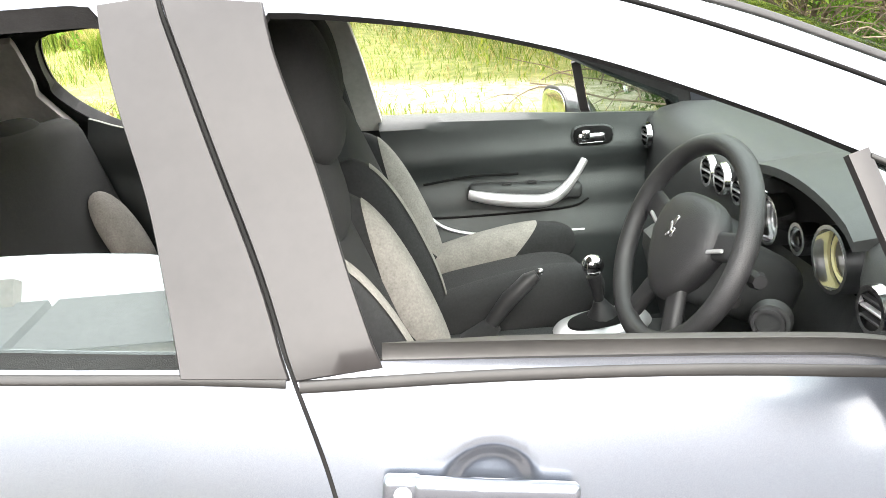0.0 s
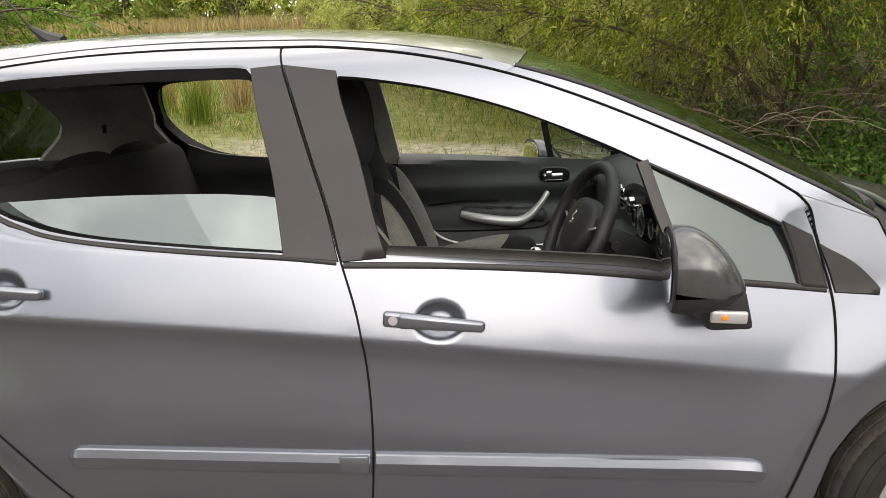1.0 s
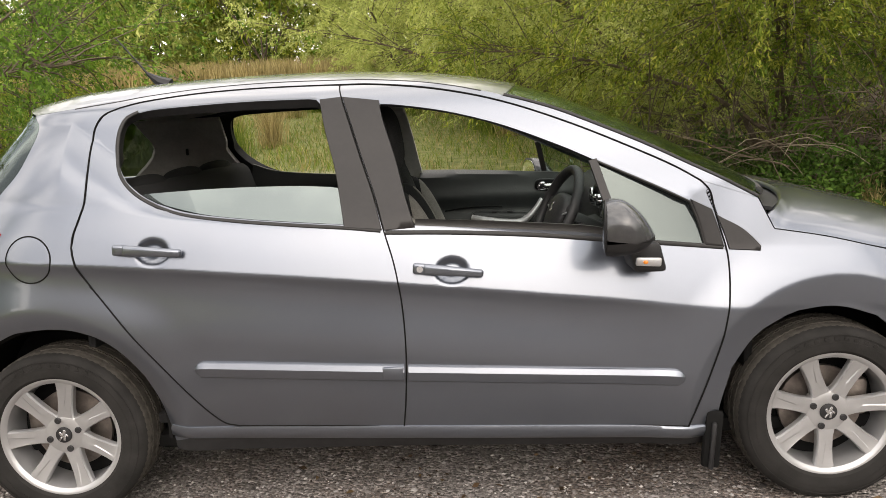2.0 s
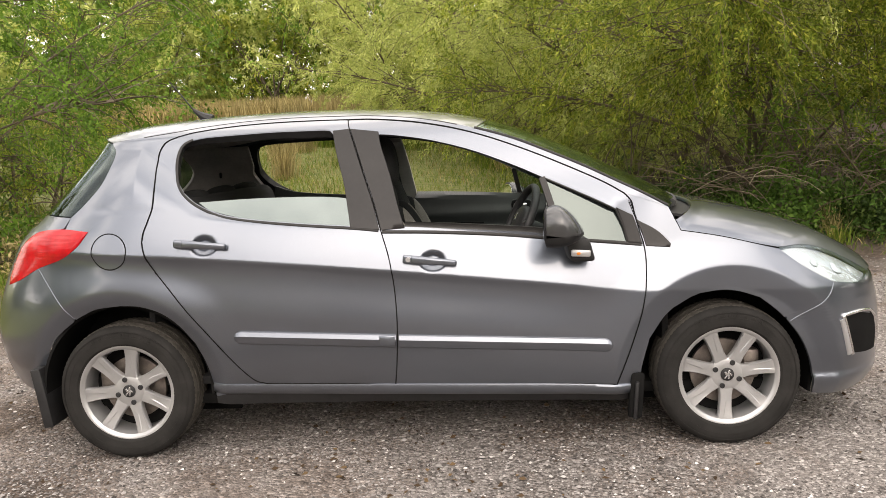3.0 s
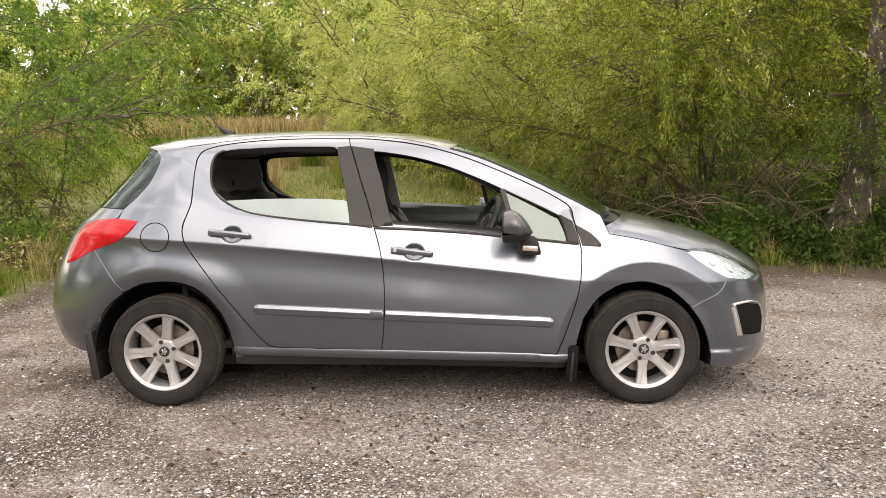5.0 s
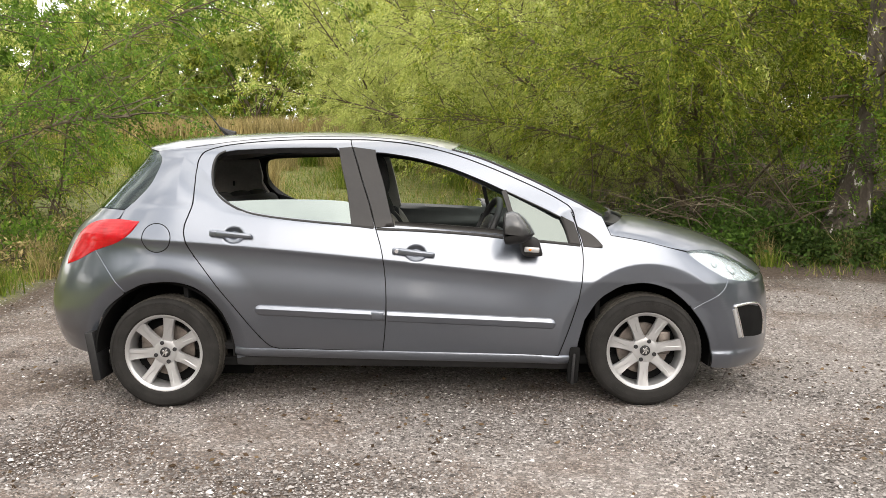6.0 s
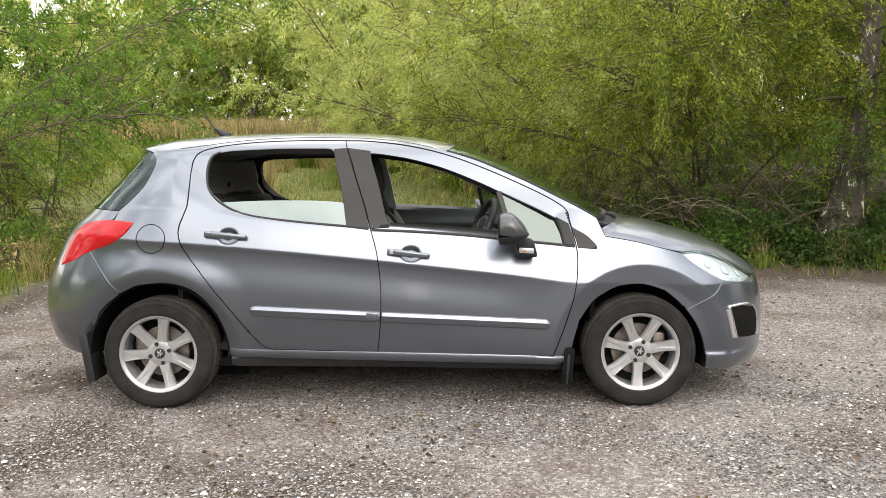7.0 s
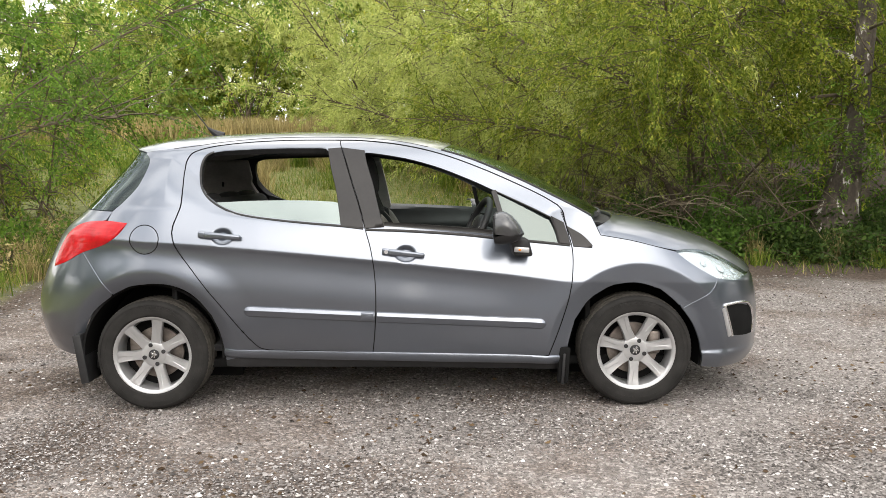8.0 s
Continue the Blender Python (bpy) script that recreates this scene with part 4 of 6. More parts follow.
def wheel(x, y, side, angle, bolts):
    """An alloy wheel with seven broad spokes; its outer face looks to -y."""
    at = Matrix.Translation((x, y, 0.306)) @ Matrix.Diagonal((1, side, 1, 1))
    prof = [(0.215, -0.094), (0.219, -0.09), (0.219, -0.082), (0.207, -0.075), (0.2, -0.03), (0.197, 0.08), (0.19, 0.08), (0.188, -0.03), (0.19, -0.07), (0.193, -0.083), (0.2, -0.09), (0.208, -0.094)]
    v, f = revolve(prof, 72)
    rim = pydata("wheel", v, f, ALLOY, car, "seven-spoke silver alloy wheel", sharp=30)
    rim.matrix_world = at
    v, f = tyre_mesh()
    tyre = pydata("tyre", v, f, TYRE, rim, "dusty black tyre", sharp=30)
    tyre.data.materials.append(TREAD)
    for q in tyre.data.polygons:
        if math.hypot(q.center[0], q.center[2]) > 0.3:
            q.material_index = 1
    for ring, (r, w) in enumerate(((0.252, 0.0016), (0.276, 0.0014))):
        v, f = revolve([(r - w, -0.1055), (r - w, -0.1072), (r + w, -0.1072), (r + w, -0.1055)], 64)
        pydata("sidewall_line", v, f, TYRE, tyre)
    bm = bmesh.new()                              # raised maker's lettering as plain bars
    for k in range(9):
        a = radians(62 + 7 * k)
        m = Matrix.Rotation(-a, 3, "Y")
        box(bm, (0.012, 0.003, 0.016), m @ Vector((0.264, -0.106, 0)), 0.001, m, 1)
    part("sidewall_mark", bm, TYRE, tyre)
    for k in range(7):                            # spokes: a flat root, then a lowered face with one skewed ridge
        a = radians(angle + k * 360 / 7)
        rows = []
        for r, w, yy, dep, low, skew in ((0.03, 0.022, -0.066, 0.03, 0, 0), (0.06, 0.031, -0.067, 0.03, 0, 0), (0.075, 0.0285, -0.069, 0.028, 0, 0), (0.093, 0.0262, -0.071, 0.028, 0, 0), (0.112, 0.026, -0.073, 0.028, 0.0022, 0.25),
                                   (0.135, 0.0265, -0.0755, 0.027, 0.003, 0.15), (0.165, 0.029, -0.08, 0.026, 0.0025, 0.02), (0.19, 0.033, -0.084, 0.025, 0.001, -0.1), (0.206, 0.038, -0.087, 0.024, 0, -0.1)):
            sec = [(-w, yy + dep), (-w, yy + 0.008), (-w * 0.86, yy + 0.001), (w * (skew - 0.28), yy), (w * (skew - 0.16), yy + low), (w * 0.62, yy + low), (w * 0.86, yy + 0.001), (w, yy + 0.008), (w, yy + dep)]
            rows.append([(r * math.cos(a) - t * math.sin(a), q, r * math.sin(a) + t * math.cos(a)) for t, q in sec])
        vs = [p for row in rows for p in row]
        m = 9
        fs = [(i * m + j, i * m + (j + 1) % m, (i + 1) * m + (j + 1) % m, (i + 1) * m + j) for i in range(len(rows) - 1) for j in range(m)]
        fs += [tuple(range(m))[::-1], tuple(range((len(rows) - 1) * m, len(rows) * m))]
        pydata("spoke", vs, fs, ALLOY, rim, sharp=22)
    v, f = revolve([(0.001, -0.067), (0.034, -0.068), (0.064, -0.0675), (0.071, -0.064), (0.074, -0.055), (0.074, -0.03), (0.001, -0.03)], 40)
    pydata("hub", v, f, ALLOY, rim, sharp=30)
    v, f = revolve([(0.001, -0.077), (0.02, -0.0765), (0.0275, -0.074), (0.0285, -0.069), (0.001, -0.069)], 32)
    cap = pydata("centre_cap", v, f, TRIM, rim, "black centre cap with a silver emblem", sharp=30)
    bm = bmesh.new()
    for ex, ez, w, h, rr in ((0.004, 0.01, 0.009, 0.02, 25), (-0.006, 0.003, 0.009, 0.022, -30), (0.005, -0.009, 0.008, 0.019, 10), (-0.01, -0.012, 0.006, 0.014, 40), (0.013, 0.001, 0.006, 0.014, -50)):
        box(bm, (w, 0.003, h), (ex, -0.0775, ez), 0.001, turn(y=rr), 1)
    part("emblem", bm, EMBLEM, cap, "small silver emblem")
    for k in range(4):
        a = radians(bolts + 90 * k)
        p = (0.054 * math.cos(a), -0.0712, 0.054 * math.sin(a))
        v, f = revolve([(0.001, -0.002), (0.0085, -0.0025), (0.0115, -0.001), (0.0115, 0.004), (0.001, 0.004)], 12)
        pydata("bolt", v + np.array(p), f, TRIM, rim, "dark wheel bolt", sharp=30)
    v, f = revolve([(0.06, -0.005), (0.14, -0.005), (0.14, 0.012), (0.06, 0.012)], 48)
    pydata("brake_disc", v, f, STEEL, rim, "worn brake disc", sharp=30)
    bm = bmesh.new()
    box(bm, (0.07, 0.06, 0.13), (0.115 if x > 1 else -0.115, 0.005, 0.03), 0.015)
    part("brake_caliper", bm, STEEL, rim)
    v, f = revolve([(0.001, 0.03), (0.19, 0.03), (0.19, 0.04), (0.001, 0.04)], 32)
    pydata("back_plate", v, f, UNDER, rim)


for side in (1, -1):
    wheel(0.0, -0.765 * side, side, 81 if side > 0 else 40, 107)
    wheel(2.605, -0.765 * side, side, -93 if side > 0 else 20, 67)

# arch liners, floor, mud flaps
for hx in (0.0, 2.605):
    for side in (1, -1):
        rows = []
        for a in np.linspace(radians(-16 if hx > 1 else -4), radians(184), 30):
            rows.append([(hx + 0.385 * math.cos(a), -side * yy, 0.31 + 0.385 * math.sin(a)) for yy in (0.835 - 0.06 * max(0.0, math.cos(a)) ** 3 * (hx > 1), 0.5)])
        P = np.array(rows)
        N = np.array([[(-math.cos(a), 0, -math.sin(a))] * 2 for a in np.linspace(radians(-16 if hx > 1 else -4), radians(184), 30)])
        v, f = sheet(P, N, -0.012)
        pydata("arch_liner", v, f, UNDER, car, "black wheel arch liner")
        bm = bmesh.new()
        box(bm, (0.8, 0.02, 0.6), (hx, -side * 0.49, 0.4))
        part("inner_arch", bm, UNDER, car)
bm = bmesh.new()
box(bm, (3.2, 1.5, 0.05), (1.25, 0, 0.235), 0.01)
part("floor_pan", bm, UNDER, car, "dark underside")
for side in (1, -1):
    for x0, x1, z0, z1 in ((-0.435, -0.35, 0.42, 0.15), (2.2, 2.265, 0.3, 0.135)):
        bm = bmesh.new()
        box(bm, (0.045 if x0 < 0 else 0.016, 0.17 if x0 < 0 else 0.2, z0 - z1), (0, 0, 0), 0.006)
        bm.transform(Matrix.Translation((0.5 * (x0 + x1), -side * (0.765 if x0 < 0 else 0.795), 0.5 * (z0 + z1))) @ turn(y=-8 if x0 < 0 else 4, z=0 if x0 < 0 else -side * 14).to_4x4())
        part("mud_flap", bm, TRIM, car, "black rubber mud flap")
    bm = bmesh.new()
    box(bm, (0.06, 0.03, 0.2), (2.215, -side * 0.862, 0.235), 0.012, turn(y=4))
    part("mud_flap_edge", bm, UNDER, car)


# ---- ground ----
def height(x, y):
    """The ground: level under the car, rising gently towards the field."""
    x, y = np.asarray(x, float), np.asarray(y, float)
    h = 0.05 * np.clip(y - 0.3, 0, 3.7) + 0.11 * np.clip(y - 4, 0, 36) + 0.03 * np.clip(y - 40, 0, 400)
    return h


def ground_sheet():
    xs = np.concatenate([-np.geomspace(400, 8, 26), np.linspace(-7, 9, 150), np.geomspace(10, 400, 26)])
    ys = np.concatenate([-np.geomspace(300, 8, 24), np.linspace(-7, 11, 170), np.geomspace(12, 500, 34)])
    X, Y = np.meshgrid(xs, ys)
    Z = height(X, Y)
    rng = np.random.default_rng(3)
    near = np.exp(-np.maximum(np.abs(X - 1), 0) / 14) * 1.0
    Z += 0.006 * near * (np.sin(X * 3.1 + 1.3 * np.sin(Y * 2.3)) + np.sin(Y * 4.7 + X * 1.9)) * 0.5
    Z += near * np.clip(Y - 4, 0, 6) / 6 * 0.05 * np.sin(X * 1.3 + 2 * np.sin(Y * 0.8))
    v = np.stack([X, Y, Z], -1).reshape(-1, 3)
    n, m = len(xs), len(ys)
    f = [(j * n + i, j * n + i + 1, (j + 1) * n + i + 1, (j + 1) * n + i) for j in range(m - 1) for i in range(n - 1)]
    return v, f


GROUND = mat("gravel_and_turf", (0.25, 0.23, 0.21), 0.95)
nt, lk = GROUND.node_tree.nodes, GROUND.node_tree.links
geo = nt.new("ShaderNodeTexCoord")
vor = nt.new("ShaderNodeTexVoronoi")
vor.inputs["Scale"].default_value = 75
lk.new(geo.outputs["Object"], vor.inputs["Vector"])
hsv = nt.new("ShaderNodeSeparateColor")
lk.new(vor.outputs["Color"], hsv.inputs[0])
stone = ramp(GROUND, hsv.outputs[0], [(0.0, (0.033, 0.029, 0.027)), (0.4, (0.135, 0.12, 0.113)), (0.78, (0.295, 0.272, 0.26)), (1.0, (0.7, 0.67, 0.65))])
fine = ramp(GROUND, noise_tex(GROUND, 150, 5, 0.75), [(0.38, (0.075, 0.066, 0.061)), (0.62, (0.37, 0.342, 0.326))])
grit = mixc(GROUND, 0.55, stone, fine)
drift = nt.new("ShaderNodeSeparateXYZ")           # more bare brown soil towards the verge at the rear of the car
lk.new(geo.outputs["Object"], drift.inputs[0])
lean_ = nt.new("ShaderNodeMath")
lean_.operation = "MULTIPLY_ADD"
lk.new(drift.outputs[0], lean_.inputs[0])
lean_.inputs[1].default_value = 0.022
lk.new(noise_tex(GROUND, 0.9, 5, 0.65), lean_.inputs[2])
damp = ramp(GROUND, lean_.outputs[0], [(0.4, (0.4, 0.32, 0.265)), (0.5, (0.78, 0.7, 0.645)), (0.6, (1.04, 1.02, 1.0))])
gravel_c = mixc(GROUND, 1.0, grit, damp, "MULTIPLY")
turf_c = ramp(GROUND, noise_tex(GROUND, 6, 6, 0.7), [(0.25, (0.07, 0.08, 0.025)), (0.5, (0.15, 0.17, 0.045)), (0.75, (0.3, 0.27, 0.13))])
sep = nt.new("ShaderNodeSeparateXYZ")
lk.new(geo.outputs["Object"], sep.inputs[0])
left_v = nt.new("ShaderNodeMath")                # the verge bends round the left end of the car park
left_v.operation = "MULTIPLY_ADD"
lk.new(sep.outputs[0], left_v.inputs[0])
left_v.inputs[1].default_value, left_v.inputs[2].default_value = -2.0, -1.9
verge_v = nt.new("ShaderNodeMath")
verge_v.operation = "MAXIMUM"
lk.new(sep.outputs[1], verge_v.inputs[0])
lk.new(left_v.outputs[0], verge_v.inputs[1])
edge_n = noise_tex(GROUND, 0.8, 4)
addn = nt.new("ShaderNodeMath")
addn.operation = "MULTIPLY_ADD"
lk.new(edge_n, addn.inputs[0])
addn.inputs[1].default_value = 1.6
lk.new(verge_v.outputs[0], addn.inputs[2])
where = nt.new("ShaderNodeMapRange")
where.inputs[1].default_value, where.inputs[2].default_value = 4.1, 4.8
lk.new(addn.outputs[0], where.inputs[0])
soil_c = ramp(GROUND, noise_tex(GROUND, 30, 5, 0.7), [(0.35, (0.03, 0.021, 0.015)), (0.65, (0.14, 0.1, 0.075))])
soil = nt.new("ShaderNodeMapRange")
soil.inputs[1].default_value, soil.inputs[2].default_value = 3.25, 3.7
lk.new(addn.outputs[0], soil.inputs[0])
dark_behind = nt.new("ShaderNodeMapRange")                # unseen ground behind the camera, darkened so the lower body mirrors less light
dark_behind.inputs[1].default_value, dark_behind.inputs[2].default_value = -6.6, -7.2
lk.new(sep.outputs[1], dark_behind.inputs[0])
dark_behind_c = ramp(GROUND, noise_tex(GROUND, 90, 4), [(0.3, (0.035, 0.035, 0.036)), (0.7, (0.075, 0.074, 0.073))])
gravel_c = mixc(GROUND, dark_behind.outputs[0], gravel_c, dark_behind_c)
track = nt.new("ShaderNodeMath")                 # a worn gravel track across the field
track.operation = "MULTIPLY_ADD"
lk.new(sep.outputs[0], track.inputs[0])
track.inputs[1].default_value = 0.33
lk.new(sep.outputs[1], track.inputs[2])
off = nt.new("ShaderNodeMath")
off.operation = "SUBTRACT"
lk.new(track.outputs[0], off.inputs[0])
off.inputs[1].default_value = 6.75
dist_ = nt.new("ShaderNodeMath")
dist_.operation = "ABSOLUTE"
lk.new(off.outputs[0], dist_.inputs[0])
worn = nt.new("ShaderNodeMapRange")
worn.inputs[1].default_value, worn.inputs[2].default_value = 0.8, 0.4
lk.new(dist_.outputs[0], worn.inputs[0])
ends = nt.new("ShaderNodeMapRange")
ends.inputs[1].default_value, ends.inputs[2].default_value = -2.0, -0.8
lk.new(sep.outputs[0], ends.inputs[0])
lk.new(ends.outputs[0], worn.inputs[4])
turf_c = mixc(GROUND, worn.outputs[0], turf_c, ramp(GROUND, noise_tex(GROUND, 9, 5, 0.7), [(0.35, (0.16, 0.17, 0.07)), (0.6, (0.42, 0.38, 0.31))]))
willow_shade = nt.new("ShaderNodeMapRange")             # shade of the willows put into the ground as dark soil colour
willow_shade.inputs[1].default_value, willow_shade.inputs[2].default_value = 3.3, 4.0
lk.new(sep.outputs[0], willow_shade.inputs[0])
turf_c = mixc(GROUND, willow_shade.outputs[0], turf_c, soil_c)
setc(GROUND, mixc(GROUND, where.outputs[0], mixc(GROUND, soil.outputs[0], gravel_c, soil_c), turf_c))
inv = nt.new("ShaderNodeMath")
inv.operation = "SUBTRACT"
inv.inputs[0].default_value = 1.0
lk.new(vor.outputs["Distance"], inv.inputs[1])
bump(GROUND, inv.outputs[0], 1.0, 0.012)
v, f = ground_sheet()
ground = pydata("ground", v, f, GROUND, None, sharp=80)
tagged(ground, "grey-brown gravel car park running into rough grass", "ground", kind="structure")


# ---- plants ----
def leaf_mat(name, stops, trans=0.45):
    m = mat(name, stops[0][1], 0.65, Specular_IOR_Level=0.2)
    n, l = m.node_tree.nodes, m.node_tree.links
    g = n.new("ShaderNodeNewGeometry")
    col = ramp(m, g.outputs["Random Per Island"], stops)
    big = ramp(m, noise_tex(m, 0.9, 3), [(0.3, (0.75, 0.78, 0.7)), (0.7, (1.15, 1.12, 1.0))])
    c = mixc(m, 1.0, col, big, "MULTIPLY")
    setc(m, c)
    tr, mx = n.new("ShaderNodeBsdfTranslucent"), n.new("ShaderNodeMixShader")
    l.new(c, tr.inputs[0])
    mx.inputs[0].default_value = trans
    l.new(n["Principled BSDF"].outputs[0], mx.inputs[1])
    l.new(tr.outputs[0], mx.inputs[2])
    l.new(mx.outputs[0], n["Material Output"].inputs[0])
    return m


WILLOW = leaf_mat("willow_leaf", [(0.0, (0.075, 0.115, 0.012)), (0.45, (0.165, 0.222, 0.026)), (0.8, (0.3, 0.345, 0.05)), (1.0, (0.44, 0.42, 0.085))])
WILLOW_PALE = leaf_mat("pale_willow_leaf", [(0.0, (0.27, 0.32, 0.09)), (0.5, (0.42, 0.48, 0.145)), (1.0, (0.6, 0.62, 0.25))])
GREEN = leaf_mat("green_leaf", [(0.0, (0.055, 0.115, 0.015)), (0.6, (0.112, 0.205, 0.027)), (1.0, (0.2, 0.325, 0.046))])
DARK_LEAF = leaf_mat("bramble_leaf", [(0.0, (0.026, 0.052, 0.012)), (0.6, (0.052, 0.095, 0.02)), (1.0, (0.11, 0.155, 0.042))])
NETTLE = leaf_mat("nettle_leaf", [(0.0, (0.036, 0.08, 0.013)), (0.6, (0.07, 0.142, 0.024)), (1.0, (0.125, 0.215, 0.04))])
STRAW = leaf_mat("dry_grass", [(0.0, (0.2, 0.16, 0.07)), (0.6, (0.35, 0.28, 0.135)), (1.0, (0.52, 0.43, 0.235))], 0.25)
BLADE = leaf_mat("grass_blade", [(0.0, (0.07, 0.12, 0.014)), (0.6, (0.138, 0.2, 0.027)), (1.0, (0.27, 0.285, 0.06))], 0.3)
BARK = varied("bark", (0.085, 0.065, 0.045), 0.95, 0.4, 14, relief=0.6, relief_scale=40)
TWIG = varied("twig_bark", (0.1, 0.076, 0.05), 0.9, 0.35, 25)
PALE_TWIG = varied("pale_twig_bark", (0.2, 0.165, 0.115), 0.9, 0.35, 25)
BIRCH = mat("pale_bark", (0.4, 0.38, 0.35), 0.85)
setc(BIRCH, ramp(BIRCH, noise_tex(BIRCH, 7, 6, 0.7, stretch=(1, 1, 0.35)), [(0.44, (0.045, 0.034, 0.026)), (0.575, (0.1, 0.082, 0.062)), (0.605, (0.55, 0.53, 0.49))]))
bump(BIRCH, noise_tex(BIRCH, 20, 5), 0.7, 0.02)


def leaves_mesh(name, pos, way, size, width, rng, material, parent, label="", kind="", whole=False):
    """Many small pointed leaves in one mesh: pos, way (n, 3), size (n,); whole: kite-shaped, else one half of the kite shows."""
    n = len(pos)
    side = np.cross(way, unit(rng.normal(size=(n, 3))) * 0.75 + [0, -0.35, 0.8])
    side /= np.linalg.norm(side, axis=1)[:, None] + 1e-9
    nor = np.cross(side, way)
    L, Wd = size[:, None], (size * width)[:, None]
    a, b = pos, pos + way * L - nor * L * 0.12
    m = pos + way * L * 0.42 + nor * L * 0.06
    k = 4 if whole else 3
    V = np.stack([a, m + side * Wd * 0.5, b, m - side * Wd * 0.5] if whole else [a, m + side * Wd * 0.95, b], 1).reshape(-1, 3)
    me = bpy.data.meshes.new(name)
    me.vertices.add(k * n)
    me.vertices.foreach_set("co", V.astype(np.float32).ravel())
    me.loops.add(k * n)
    me.loops.foreach_set("vertex_index", np.arange(k * n, dtype=np.int32))
    me.polygons.add(n)
    me.polygons.foreach_set("loop_start", np.arange(0, k * n, k, dtype=np.int32))
    me.update(calc_edges=True)
    ob = link(name, me, material, parent, label, smooth=False)
    return tagged(ob, kind=kind)


def unit(v):
    return v / (np.linalg.norm(v, axis=-1, keepdims=True) + 1e-9)


def wood_mesh(name, tubes, material, parent, label=""):
    vs, fs, k = [], [], 0
    for pts, r0, r1, sides in tubes:
        v, f = tube_data(pts, np.linspace(r0, r1, len(pts)), sides, cap=False)
        vs.append(v)
        fs += [tuple(i + k for i in q) for q in f]
        k += len(v)
    return pydata(name, np.vstack(vs), fs, material, parent, label)


def arc(p, way, L, bend, n, rng, wob=0.05):
    """A wandering line that starts along way and bends towards bend."""
    pts, d = [np.array(p, float)], unit(np.array(way, float))
    for i in range(n):
        d = unit(d + np.array(bend) / n + rng.normal(size=3) * wob)
        pts.append(pts[-1] + d * L / n)
    return np.array(pts)


def willow(x, y, tall, spread, stems, twigs, leaves, seed, leaf=0.07, width=0.22, material=None, label="", towards=(0, 0, 0), lift=0.0, base_r=0.05, low=0.25, name="willow_bush", group=""):
    """A many-stemmed willow: arching stems, hanging side twigs, leaves along the twigs."""
    rng = np.random.default_rng(seed)
    z = float(height(x, y))
    thing = tagged(new(name), label, "bush" if tall < 6 else "tree", group)
    thing.location = (x, y, z)
    wood, lines = [], []
    for s in range(stems):
        az = 2 * math.pi * (s + rng.uniform(-0.4, 0.4)) / stems
        out = rng.uniform(0.25, 1.0) * spread / tall
        way = np.array([math.cos(az) * out, math.sin(az) * out, 1.0]) + np.array(towards) * rng.uniform(0.3, 1)
        L = tall * rng.uniform(0.8, 1.15)
        st = arc((rng.normal() * 0.25, rng.normal() * 0.2, -0.05), way, L, (math.cos(az) * 0.5 + towards[0], math.sin(az) * 0.5 + towards[1], -0.35), 12, rng, 0.06)
        wood.append((st, base_r * rng.uniform(0.6, 1.1), 0.008, 5))
        for t in range(twigs):
            at = rng.uniform(low, 1.0)
            i = min(int(at * 12), 11)
            p = st[i] + (st[i + 1] - st[i]) * (at * 12 - i)
            a2 = az + rng.uniform(-1.9, 1.9)
            d = np.array([math.cos(a2), math.sin(a2), rng.uniform(-0.1, 0.9)])
            tl = tall * rng.uniform(0.12, 0.34)
            tw = arc(p, d, tl, (0, 0, rng.uniform(-1.6, 0.1)), 6, rng, 0.12)
            wood.append((tw, 0.008 + 0.006 * (1 - at), 0.002, 3))
            lines.append(tw)
            for q in range(2):
                j = rng.integers(1, 6)
                lines.append(arc(tw[j], unit(tw[j] - tw[j - 1]) + rng.normal(size=3) * 0.7, tl * 0.5, (0, 0, -0.7), 6, rng, 0.15))
    wood_mesh("stem", wood, TWIG, thing, "thin brown stems and twigs")
    lines = np.array(lines)
    k = rng.integers(0, len(lines), leaves)
    t = rng.uniform(0.1, 0.999, leaves) * 6
    i = t.astype(int)
    pos = lines[k, i] + (lines[k, i + 1] - lines[k, i]) * (t - i)[:, None]
    tan = unit(lines[k, i + 1] - lines[k, i])
    way = unit(tan + rng.normal(size=(leaves, 3)) * 0.75 + np.array([0, 0, -0.25]))
    pos += rng.normal(size=pos.shape) * 0.03
    ok = pos[:, 2] > 0.05
    leaves_mesh("crown", pos[ok], way[ok], leaf * rng.uniform(0.6, 1.35, ok.sum()), width, rng, material or WILLOW, thing, "small spring leaves")
    return thing


